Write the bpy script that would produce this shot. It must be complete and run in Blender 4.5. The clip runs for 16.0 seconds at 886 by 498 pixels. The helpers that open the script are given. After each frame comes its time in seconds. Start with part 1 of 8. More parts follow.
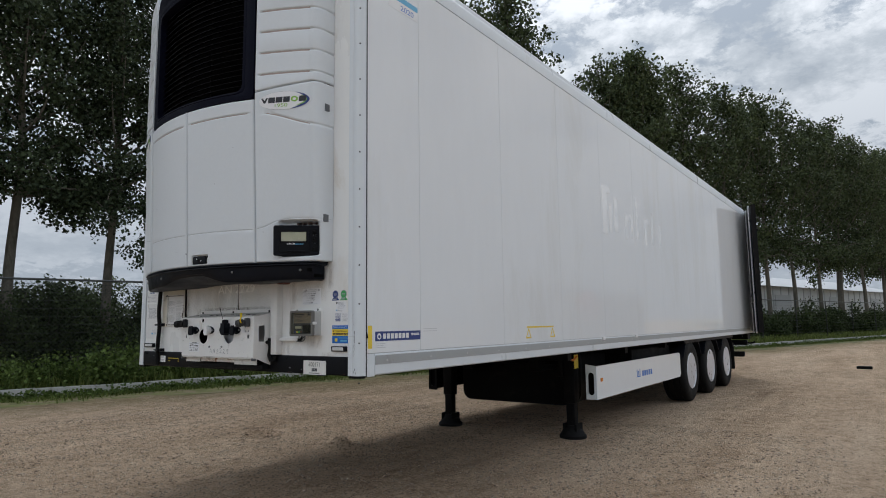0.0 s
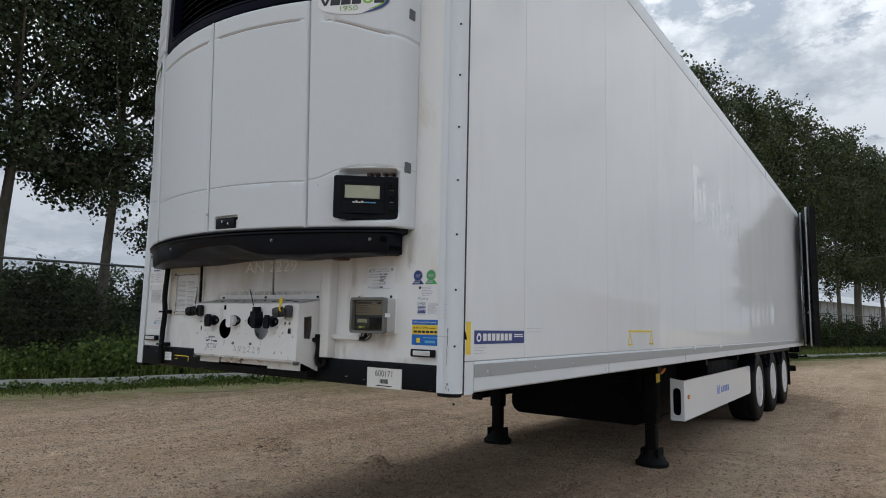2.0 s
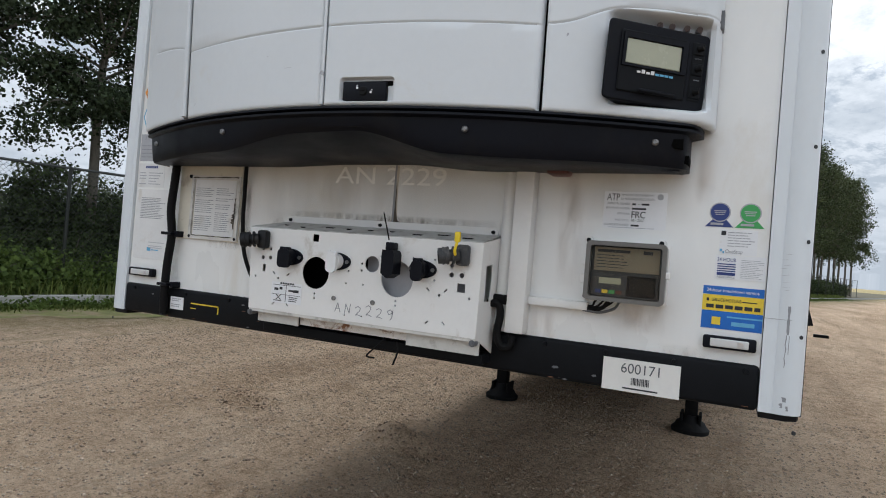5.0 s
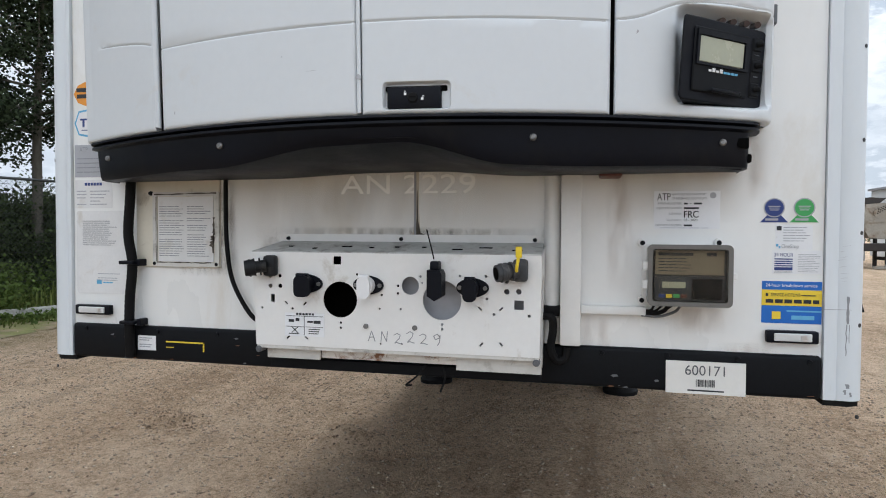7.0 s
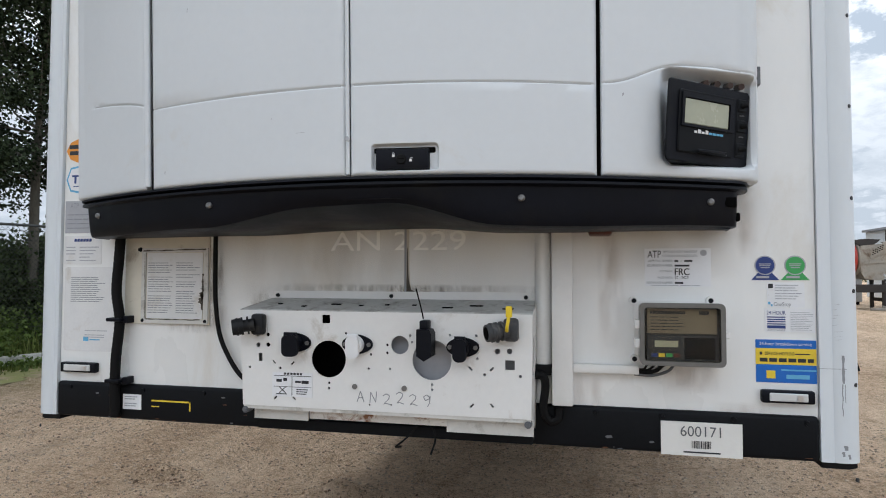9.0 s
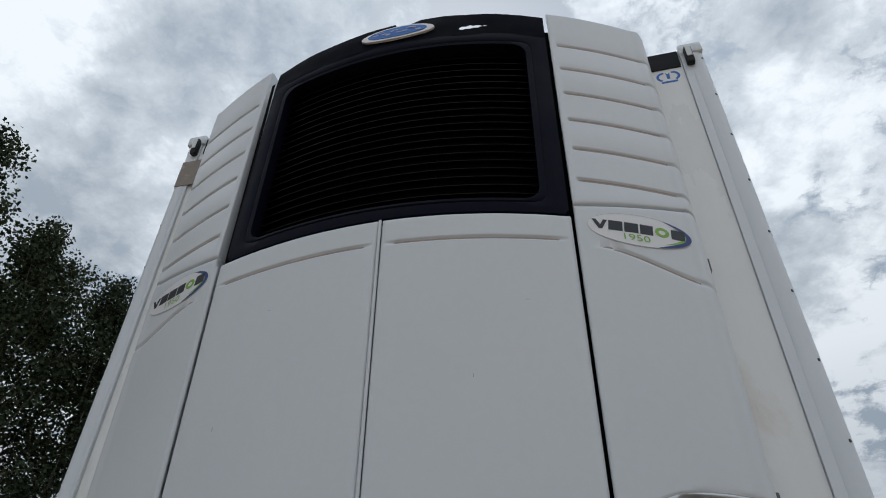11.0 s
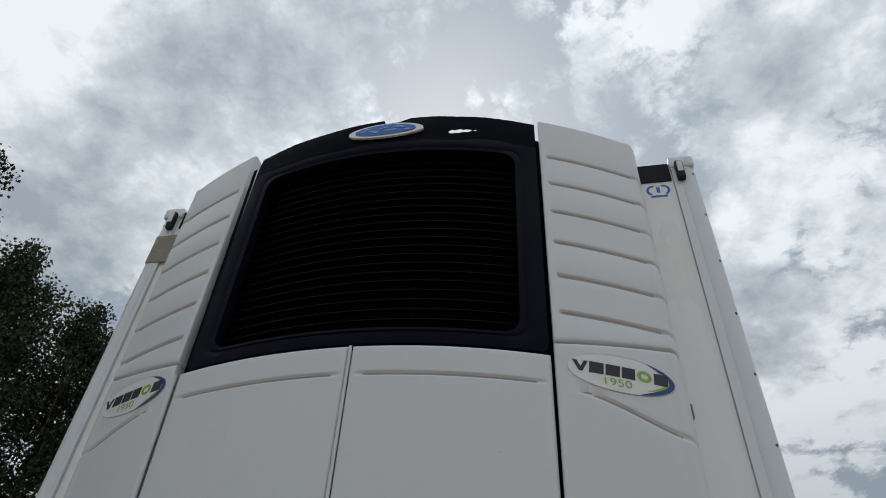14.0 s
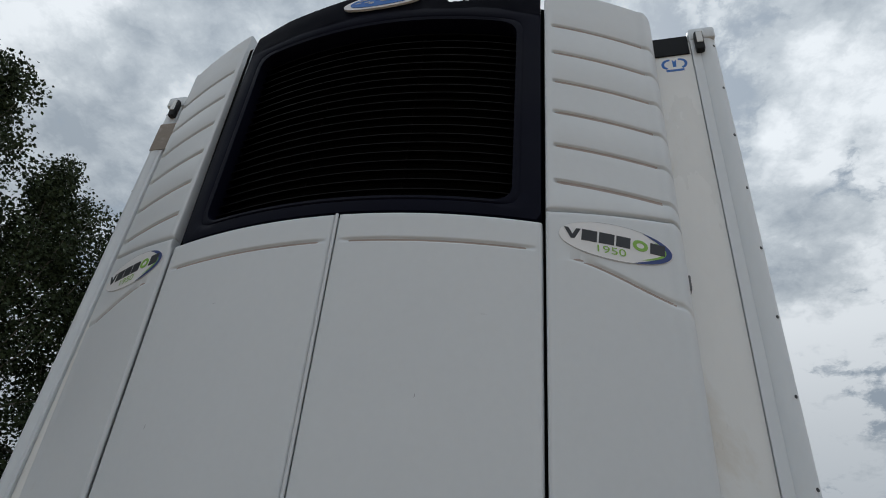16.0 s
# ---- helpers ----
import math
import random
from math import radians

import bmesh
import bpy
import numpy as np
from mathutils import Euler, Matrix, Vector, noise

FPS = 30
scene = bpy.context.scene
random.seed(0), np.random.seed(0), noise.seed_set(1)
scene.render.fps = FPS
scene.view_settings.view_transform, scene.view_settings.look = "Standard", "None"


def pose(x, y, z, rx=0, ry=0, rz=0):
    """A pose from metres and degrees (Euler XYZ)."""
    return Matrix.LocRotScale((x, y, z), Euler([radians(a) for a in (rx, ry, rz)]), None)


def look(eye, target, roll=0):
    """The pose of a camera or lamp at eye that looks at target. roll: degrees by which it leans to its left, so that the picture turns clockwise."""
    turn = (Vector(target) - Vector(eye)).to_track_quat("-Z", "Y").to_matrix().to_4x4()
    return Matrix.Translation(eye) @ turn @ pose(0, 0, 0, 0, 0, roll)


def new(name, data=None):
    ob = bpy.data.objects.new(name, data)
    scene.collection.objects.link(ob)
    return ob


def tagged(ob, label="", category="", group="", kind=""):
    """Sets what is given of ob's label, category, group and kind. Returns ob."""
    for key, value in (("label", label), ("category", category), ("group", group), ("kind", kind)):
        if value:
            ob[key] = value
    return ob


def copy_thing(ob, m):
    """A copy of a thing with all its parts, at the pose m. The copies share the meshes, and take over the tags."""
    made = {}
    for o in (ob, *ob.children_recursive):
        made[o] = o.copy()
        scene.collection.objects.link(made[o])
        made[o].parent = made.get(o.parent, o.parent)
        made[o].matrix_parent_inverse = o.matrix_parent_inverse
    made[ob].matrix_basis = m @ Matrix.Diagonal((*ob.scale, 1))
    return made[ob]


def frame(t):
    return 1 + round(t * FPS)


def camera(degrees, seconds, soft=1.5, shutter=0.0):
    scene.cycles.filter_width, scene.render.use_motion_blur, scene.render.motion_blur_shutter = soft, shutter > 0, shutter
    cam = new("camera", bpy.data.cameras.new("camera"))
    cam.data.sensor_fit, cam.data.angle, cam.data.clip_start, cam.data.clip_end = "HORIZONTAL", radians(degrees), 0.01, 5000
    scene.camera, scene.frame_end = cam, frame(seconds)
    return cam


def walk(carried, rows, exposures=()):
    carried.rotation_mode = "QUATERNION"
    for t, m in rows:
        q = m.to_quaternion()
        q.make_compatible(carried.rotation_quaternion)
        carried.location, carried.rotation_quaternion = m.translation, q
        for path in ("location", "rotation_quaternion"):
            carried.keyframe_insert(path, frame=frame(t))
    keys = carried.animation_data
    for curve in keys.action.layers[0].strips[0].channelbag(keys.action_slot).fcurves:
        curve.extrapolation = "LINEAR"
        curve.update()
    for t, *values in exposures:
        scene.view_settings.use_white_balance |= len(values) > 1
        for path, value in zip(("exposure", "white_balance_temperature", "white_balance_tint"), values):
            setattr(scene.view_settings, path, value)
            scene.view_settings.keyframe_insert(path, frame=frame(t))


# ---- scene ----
cam = camera(71.0, 16.0, soft=1.0)

PATH = [
    (0, (4.001, -2.901, 1.353), (2.85, -1.283, 1.589), -0.7),
    (0.5, (3.725, -2.705, 1.307), (2.549, -1.109, 1.572), 0.3),
    (1, (3.422, -2.564, 1.325), (2.292, -0.933, 1.571), 1.8),
    (1.5, (3.081, -2.365, 1.312), (1.99, -0.711, 1.583), 0.2),
    (2, (2.824, -2.265, 1.33), (1.671, -0.648, 1.568), 1.3),
    (2.5, (2.471, -2.192, 1.318), (1.377, -0.523, 1.446), 3.2),
    (3, (2.209, -2.109, 1.297), (1.209, -0.377, 1.3), 4.5),
    (3.5, (1.905, -2.007, 1.317), (0.96, -0.247, 1.414), 1.0),
    (4, (1.632, -1.956, 1.352), (0.636, -0.223, 1.41), 0.8),
    (4.2, (1.513, -1.939, 1.345), (0.526, -0.2, 1.419), 1.5),
    (6.3, (0.682, -1.744, 1.423), (0.193, 0.194, 1.379), 4.0),
    (6.5, (0.636, -1.791, 1.424), (0.174, 0.155, 1.388), 2.1),
    (7, (0.576, -1.863, 1.476), (0.123, 0.084, 1.42), 0.3),
    (7.5, (0.562, -1.875, 1.492), (0.131, 0.076, 1.418), -2.0),
    (8, (0.596, -1.854, 1.52), (0.149, 0.095, 1.504), -1.7),
    (8.5, (0.599, -1.85, 1.534), (0.147, 0.099, 1.537), -0.1),
    (9, (0.594, -1.847, 1.523), (0.149, 0.101, 1.601), 0.1),
    (9.5, (0.604, -1.85, 1.522), (0.178, 0.07, 1.885), 0.5),
    (10, (0.616, -1.875, 1.57), (0.197, -0.066, 2.314), 0.3),
    (10.2, (0.613, -1.868, 1.546), (0.189, -0.135, 2.449), 0.0),
    (12.3, (0.638, -1.953, 1.656), (0.238, -0.49, 2.96), 1.7),
    (12.5, (0.643, -1.95, 1.657), (0.241, -0.489, 2.962), 1.5),
    (13, (0.662, -1.966, 1.738), (0.191, -0.456, 2.962), 1.6),
    (13.5, (0.67, -1.993, 1.813), (0.165, -0.484, 3.025), 4.5),
    (14, (0.662, -2.003, 1.869), (0.31, -0.525, 3.17), 4.0),
    (14.5, (0.671, -2.01, 1.868), (0.297, -0.55, 3.183), 4.5),
    (15, (0.698, -1.977, 1.858), (0.298, -0.514, 3.161), 4.5),
    (15.5, (0.728, -1.9, 1.826), (0.285, -0.355, 3.016), 4.8),
    (16, (0.772, -1.828, 1.785), (0.296, -0.222, 2.877), 5.8),
]
walk(cam, [(t, look(eye, target, roll)) for t, eye, target, roll in PATH],
     exposures=[(0, -0.17, 6220, 9), (1, -0.15, 6220, 9), (2, -0.12, 6230, 9), (2.6, 0.02, 6250, 9), (3.5, 0.15, 6270, 9), (5, 0.33, 6250, 9), (7, 0.60, 6250, 9), (9, 0.48, 6230, 9), (9.5, 0.20, 6170, 8), (10, -0.12, 6120, 8), (12.3, -0.53, 6250, 7), (14, -0.55, 6280, 7), (16, -0.57, 6250, 7)])

# ---- world and sun ----
SUN_AZ, SUN_EL = -14.0, 50.0          # compass from +y towards +x, height
world = bpy.data.worlds.new("sky")
scene.world = world
world.use_nodes = True
wt = world.node_tree
wt.nodes.clear()


def nd(tree, kind, **sets):
    n = tree.nodes.new(kind)
    for k, v in sets.items():
        n.inputs[k].default_value = v
    return n


def math_node(tree, op, a, b=None):
    n = tree.nodes.new("ShaderNodeMath")
    n.operation = op
    for i, v in enumerate((a, b)):
        if v is None:
            continue
        if isinstance(v, (int, float)):
            n.inputs[i].default_value = v
        else:
            tree.links.new(v, n.inputs[i])
    return n.outputs[0]


def mul_add(tree, a, k, c):
    return math_node(tree, "ADD", math_node(tree, "MULTIPLY", a, k), c)


def ramp(tree, fac, stops):
    n = tree.nodes.new("ShaderNodeValToRGB")
    el = n.color_ramp.elements
    while len(el) < len(stops):
        el.new(0.5)
    for e, (p, c) in zip(el, stops):
        e.position = p
        e.color = (*c, 1) if len(c) == 3 else c
    tree.links.new(fac, n.inputs[0])
    return n.outputs[0]


def mix_col(tree, fac, a, b, blend="MIX"):
    n = tree.nodes.new("ShaderNodeMix")
    n.data_type, n.blend_type = "RGBA", blend
    for sock, v in ((n.inputs[0], fac), (n.inputs[6], a), (n.inputs[7], b)):
        if isinstance(v, (int, float)):
            sock.default_value = v
        elif isinstance(v, tuple):
            sock.default_value = (*v, 1)
        else:
            tree.links.new(v, sock)
    return n.outputs[2]


def build_sky():
    t = wt
    L = t.links.new
    out = t.nodes.new("ShaderNodeOutputWorld")
    sky = t.nodes.new("ShaderNodeTexSky")
    sky.sky_type = "NISHITA"
    sky.sun_disc = False
    sky.sun_elevation, sky.sun_rotation = radians(SUN_EL), radians(SUN_AZ)
    sky.dust_density = 2.5
    co = t.nodes.new("ShaderNodeTexCoord")
    sep = t.nodes.new("ShaderNodeSeparateXYZ")
    L(co.outputs["Generated"], sep.inputs[0])
    up = math_node(t, "MAXIMUM", sep.outputs[2], 0.02)
    up = math_node(t, "ADD", up, 0.30)
    flat = t.nodes.new("ShaderNodeCombineXYZ")
    L(math_node(t, "ADD", math_node(t, "DIVIDE", sep.outputs[0], up), 1.7), flat.inputs[0])
    L(math_node(t, "DIVIDE", sep.outputs[1], up), flat.inputs[1])
    flat.inputs[2].default_value = 3.7

    def cloud(scale, detail, rough, dist):
        n = nd(t, "ShaderNodeTexNoise", Scale=scale, Detail=detail, Roughness=rough, Distortion=dist)
        L(flat.outputs[0], n.inputs["Vector"])
        return n.outputs["Fac"]
    big = cloud(2.3, 10.0, 0.55, 0.12)
    fine = cloud(8.5, 9.0, 0.60, 0.1)
    shade = cloud(3.1, 9.0, 0.56, 0.12)
    # heaped puffs along the edges of the cloud
    warp = nd(t, "ShaderNodeTexNoise", Scale=9.0, Detail=6.0, Roughness=0.6)
    L(flat.outputs[0], warp.inputs["Vector"])
    bent = t.nodes.new("ShaderNodeVectorMath")
    bent.operation = "MULTIPLY_ADD"
    L(warp.outputs["Color"], bent.inputs[0])
    bent.inputs[1].default_value = (0.16, 0.16, 0.16)
    L(flat.outputs[0], bent.inputs[2])
    heap = t.nodes.new("ShaderNodeTexVoronoi")
    heap.normalize = True
    for k, q in (("Scale", 13.0), ("Detail", 3.0), ("Roughness", 0.55), ("Lacunarity", 2.1)):
        heap.inputs[k].default_value = q
    L(bent.outputs[0], heap.inputs["Vector"])
    puff = math_node(t, "SUBTRACT", 0.80, heap.outputs["Distance"])
    cover = math_node(t, "ADD", math_node(t, "MULTIPLY", big, 0.49), math_node(t, "ADD", math_node(t, "MULTIPLY", fine, 0.22), math_node(t, "MULTIPLY", puff, 0.29)))
    cover = ramp(t, cover, [(0.455, (0, 0, 0)), (0.500, (1, 1, 1))])
    tone = ramp(t, math_node(t, "ADD", math_node(t, "MULTIPLY", shade, 0.58), math_node(t, "ADD", math_node(t, "MULTIPLY", fine, 0.20), math_node(t, "MULTIPLY", puff, 0.22))),
                [(0.38, (0.64, 0.71, 0.80)), (0.47, (1.00, 1.06, 1.13)), (0.54, (1.50, 1.53, 1.58))])
    # brighter veil of cloud about the sun
    dot = t.nodes.new("ShaderNodeVectorMath")
    dot.operation = "DOT_PRODUCT"
    L(co.outputs["Generated"], dot.inputs[0])
    a, e = radians(SUN_AZ), radians(SUN_EL)
    dot.inputs[1].default_value = (math.sin(a) * math.cos(e), math.cos(a) * math.cos(e), math.sin(e))
    glow = math_node(t, "POWER", math_node(t, "MAXIMUM", dot.outputs["Value"], 0.0), 14.0)
    lift = math_node(t, "ADD", math_node(t, "MULTIPLY", glow, 0.13), mul_add(t, dot.outputs["Value"], -0.12, 0.85))
    gaps = mix_col(t, 1.0, sky.outputs[0], (0.085, 0.085, 0.085), "MULTIPLY")
    gaps = mix_col(t, 0.80, gaps, (0.66, 0.76, 0.88))
    col = mix_col(t, cover, gaps, tone)
    # pale haze low down
    low = ramp(t, sep.outputs[2], [(0.0, (1, 1, 1)), (0.16, (0.8, 0.8, 0.8)), (0.42, (0, 0, 0))])
    col = mix_col(t, math_node(t, "MULTIPLY", low, 0.85), col, (0.70, 0.77, 0.86))
    # an overcast sky is darker towards the horizon
    lift = math_node(t, "MULTIPLY", lift, ramp(t, sep.outputs[2], [(0.0, (0.74, 0.74, 0.74)), (0.30, (0.81, 0.81, 0.81)), (0.65, (1.06, 1.06, 1.06))]))
    lifted = t.nodes.new("ShaderNodeVectorMath")
    lifted.operation = "SCALE"
    L(col, lifted.inputs[0])
    L(lift, lifted.inputs["Scale"])
    bg = nd(t, "ShaderNodeBackground", Strength=SKY)
    L(lifted.outputs[0], bg.inputs[0])
    L(bg.outputs[0], out.inputs[0])


SKY = 1.05
build_sky()
sun = new("sun", bpy.data.lights.new("sun", "SUN"))
sun.data.energy, sun.data.angle, sun.data.color = 1.4, radians(18), (1.0, 0.98, 0.96)
_a, _e = radians(SUN_AZ), radians(SUN_EL)
sun.matrix_world = look((60 * math.sin(_a) * math.cos(_e), 60 * math.cos(_a) * math.cos(_e), 60 * math.sin(_e)), (0, 0, 0))


# ---- materials ----
def mat(name, color, rough=0.6, metal=0.0, vary=0.12, scale=6.0, fine=60.0, bump=0.0, bump_scale=150.0, dirt=None, dirt_at=(0.58, 0.75),
        dirt_scale=2.0, coat=0.0, stretch=(1, 1, 1), per_object=0.0, trans=0.0, spec=0.5, rough_vary=0.1):
    m = bpy.data.materials.new(name)
    m.use_nodes = True
    t = m.node_tree
    b = t.nodes["Principled BSDF"]
    L = t.links.new
    co = t.nodes.new("ShaderNodeTexCoord")
    mp = t.nodes.new("ShaderNodeMapping")
    mp.inputs["Scale"].default_value = stretch
    L(co.outputs["Object"], mp.inputs[0])
    n1 = nd(t, "ShaderNodeTexNoise", Scale=scale, Detail=5.0, Roughness=0.6)
    n2 = nd(t, "ShaderNodeTexNoise", Scale=fine, Detail=3.0, Roughness=0.6)
    L(mp.outputs[0], n1.inputs["Vector"])
    L(mp.outputs[0], n2.inputs["Vector"])
    s = math_node(t, "ADD", math_node(t, "MULTIPLY", n1.outputs["Fac"], 0.6), math_node(t, "MULTIPLY", n2.outputs["Fac"], 0.4))
    lo, hi = tuple(c * (1 - vary) for c in color), tuple(min(1, c * (1 + vary)) for c in color)
    col = ramp(t, s, [(0.32, lo), (0.68, hi)])
    if per_object:
        info = t.nodes.new("ShaderNodeObjectInfo")
        k = math_node(t, "ADD", math_node(t, "MULTIPLY", info.outputs["Random"], per_object), 1 - per_object / 2)
        sc = t.nodes.new("ShaderNodeVectorMath")
        sc.operation = "SCALE"
        L(col, sc.inputs[0])
        L(k, sc.inputs["Scale"])
        col = sc.outputs[0]
    if dirt:
        n3 = nd(t, "ShaderNodeTexNoise", Scale=dirt_scale, Detail=8.0, Roughness=0.68, Distortion=0.4)
        L(mp.outputs[0], n3.inputs["Vector"])
        f = ramp(t, n3.outputs["Fac"], [(dirt_at[0], (0, 0, 0)), (dirt_at[1], (1, 1, 1))])
        col = mix_col(t, f, col, dirt)
    L(col, b.inputs["Base Color"])
    r = ramp(t, n1.outputs["Fac"], [(0.3, (max(0, rough - rough_vary),) * 3), (0.7, (min(1, rough + rough_vary),) * 3)])
    L(r, b.inputs["Roughness"])
    b.inputs["Metallic"].default_value = metal
    b.inputs["Coat Weight"].default_value = coat
    b.inputs["Coat Roughness"].default_value = 0.012
    b.inputs["Specular IOR Level"].default_value = spec
    if bump:
        n4 = nd(t, "ShaderNodeTexNoise", Scale=bump_scale, Detail=4.0, Roughness=0.6)
        L(mp.outputs[0], n4.inputs["Vector"])
        bp = nd(t, "ShaderNodeBump", Strength=bump, Distance=0.004)
        L(n4.outputs["Fac"], bp.inputs["Height"])
        L(bp.outputs[0], b.inputs["Normal"])
    if trans:
        tr = t.nodes.new("ShaderNodeBsdfTranslucent")
        L(col, tr.inputs[0])
        mx = nd(t, "ShaderNodeMixShader", Fac=trans)
        L(b.outputs[0], mx.inputs[1])
        L(tr.outputs[0], mx.inputs[2])
        L(mx.outputs[0], t.nodes["Material Output"].inputs[0])
    return m


M_GRP = mat("white_gelcoat", (0.775, 0.795, 0.815), 0.38, vary=0.02, scale=0.7, fine=9, bump=0.006, bump_scale=1.1, coat=0.55, spec=0.10, stretch=(1, 1, 0.25), dirt=(0.66, 0.66, 0.63), dirt_at=(0.55, 0.85), dirt_scale=1.2, rough_vary=0.04)
M_FRONT = mat("white_front_panel", (0.820, 0.825, 0.815), 0.32, vary=0.025, scale=3, fine=30, dirt=(0.62, 0.55, 0.44), dirt_at=(0.54, 0.84), dirt_scale=2.6, stretch=(1, 1, 0.45))
M_POST = mat("white_painted_aluminium", (0.69, 0.73, 0.765), 0.34, vary=0.025, scale=3, fine=40, dirt=(0.50, 0.47, 0.42), dirt_at=(0.63, 0.80), dirt_scale=4, stretch=(1, 1, 0.35))
M_COWL = mat("white_moulded_plastic", (0.676, 0.708, 0.736), 0.42, vary=0.02, scale=2.5, fine=40, bump=0.05, bump_scale=420, dirt=(0.62, 0.60, 0.56), dirt_at=(0.64, 0.84), dirt_scale=3.0)
M_GRIME = mat("groove_grime", (0.37, 0.305, 0.275), 0.7, vary=0.15, scale=20, fine=90)
M_STEELW = mat("white_painted_steel", (0.79, 0.785, 0.77), 0.40, vary=0.03, scale=6, fine=60, dirt=(0.48, 0.43, 0.36), dirt_at=(0.60, 0.80), dirt_scale=7)
M_GRIMY = mat("grimy_white_steel", (0.62, 0.61, 0.58), 0.5, vary=0.08, scale=9, fine=70, dirt=(0.20, 0.18, 0.15), dirt_at=(0.54, 0.76), dirt_scale=14)
M_RUNOFF = mat("dried_run_off", (0.52, 0.475, 0.40), 0.5, vary=0.12, scale=25, fine=120)
M_WORN = mat("bright_old_gelcoat", (0.88, 0.885, 0.88), 0.18, vary=0.03, scale=3, coat=0.75)
M_TOPPL = mat("grimy_top_steel", (0.50, 0.50, 0.48), 0.5, vary=0.15, scale=9, fine=70, dirt=(0.17, 0.155, 0.13), dirt_at=(0.50, 0.72), dirt_scale=18)
M_RUSTY = mat("rusty_white_steel", (0.74, 0.72, 0.68), 0.55, vary=0.08, scale=9, fine=60, dirt=(0.24, 0.105, 0.045), dirt_at=(0.53, 0.63), dirt_scale=16)
M_PLATE = mat("chipped_white_plate", (0.76, 0.75, 0.72), 0.45, vary=0.04, scale=9, fine=60, dirt=(0.22, 0.14, 0.09), dirt_at=(0.66, 0.72), dirt_scale=30)
M_BLACKP = mat("black_textured_plastic", (0.0042, 0.0052, 0.0092), 0.47, spec=0.145, vary=0.25, scale=5, fine=70, bump=0.15, bump_scale=500, dirt=(0.012, 0.012, 0.012), dirt_at=(0.55, 0.8), dirt_scale=4)
M_HOOD = mat("black_weathered_plastic", (0.0030, 0.0036, 0.0110), 0.55, spec=0.07, vary=0.2, scale=4, fine=60, bump=0.1, bump_scale=300)
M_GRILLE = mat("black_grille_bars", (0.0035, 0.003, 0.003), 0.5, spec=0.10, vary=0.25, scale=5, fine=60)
# near-black colour standing in for shade in gaps, holes and hollows
M_HOLLOW_SHADE = mat("painted_hollow_shade", (0.003, 0.003, 0.003), 0.9, vary=0.1, spec=0.05)
M_RUBBER = mat("black_rubber", (0.007, 0.007, 0.0075), 0.65, spec=0.14, vary=0.2, scale=8, fine=80, bump=0.2, bump_scale=200, dirt=(0.022, 0.020, 0.017), dirt_at=(0.55, 0.75), dirt_scale=6)
M_CHASSIS = mat("dark_chassis_steel", (0.0045, 0.0045, 0.005), 0.6, spec=0.10, vary=0.25, scale=5, fine=50, bump=0.1, dirt=(0.016, 0.014, 0.012), dirt_at=(0.55, 0.75), dirt_scale=5)
M_BUMPER = mat("dark_grey_bumper_steel", (0.0065, 0.0075, 0.0095), 0.5, spec=0.12, vary=0.2, scale=7, fine=80, bump=0.1, bump_scale=240, dirt=(0.06, 0.045, 0.035), dirt_at=(0.68, 0.80), dirt_scale=14)
M_SEAL = mat("dark_sealant", (0.02, 0.022, 0.026), 0.5, vary=0.2)
# grey of the panel joints, also painted as shadow along the mouldings
M_JOINT_SHADE = mat("grey_joint_and_shade", (0.42, 0.43, 0.44), 0.5, vary=0.05)
M_TAPE = mat("grey_marking_tape", (0.36, 0.375, 0.38), 0.45, vary=0.06, scale=8, fine=120, dirt=(0.28, 0.27, 0.25), dirt_at=(0.6, 0.75), dirt_scale=6)
M_ALU = mat("bare_aluminium", (0.62, 0.62, 0.63), 0.33, metal=0.9, vary=0.08, scale=10, fine=90)
M_RIM = mat("silver_rim_steel", (0.66, 0.68, 0.74), 0.34, metal=0.45, vary=0.1, scale=8, fine=70, dirt=(0.22, 0.20, 0.18), dirt_at=(0.6, 0.8), dirt_scale=5)
M_SCREW = mat("galvanised_screw", (0.20, 0.20, 0.20), 0.42, metal=0.6, vary=0.15, scale=60)
M_PAPER = mat("white_label_paper", (0.80, 0.81, 0.83), 0.5, vary=0.03, scale=14, fine=120, dirt=(0.56, 0.53, 0.47), dirt_at=(0.62, 0.8), dirt_scale=12)
M_OLDPAPER = mat("faded_document_paper", (0.73, 0.73, 0.73), 0.45, vary=0.05, scale=14, fine=120, dirt=(0.58, 0.55, 0.50), dirt_at=(0.56, 0.75), dirt_scale=10)
M_INK = mat("dark_print", (0.018, 0.020, 0.026), 0.5, vary=0.1)
M_GREYINK = mat("grey_print", (0.27, 0.28, 0.30), 0.5, vary=0.1)
M_PALEINK = mat("pale_grey_print", (0.40, 0.41, 0.44), 0.5, vary=0.08)
M_GHOST = mat("faded_mark", (0.855, 0.85, 0.82), 0.4, vary=0.03)
M_BLUE = mat("blue_vinyl", (0.008, 0.135, 0.52), 0.4, vary=0.08, scale=20)
M_NAVY = mat("navy_vinyl", (0.020, 0.045, 0.20), 0.4, vary=0.08, scale=20)
M_YELLOW = mat("yellow_vinyl", (0.82, 0.60, 0.045), 0.42, vary=0.06, scale=20)
M_ORANGE = mat("orange_vinyl", (0.78, 0.30, 0.025), 0.42, vary=0.06, scale=20)
M_GREEN = mat("green_vinyl", (0.055, 0.36, 0.10), 0.42, vary=0.06, scale=20)
M_LIME = mat("lime_vinyl", (0.24, 0.47, 0.06), 0.42, vary=0.06, scale=20)
M_CYANV = mat("pale_blue_vinyl", (0.13, 0.42, 0.66), 0.42, vary=0.06, scale=20)
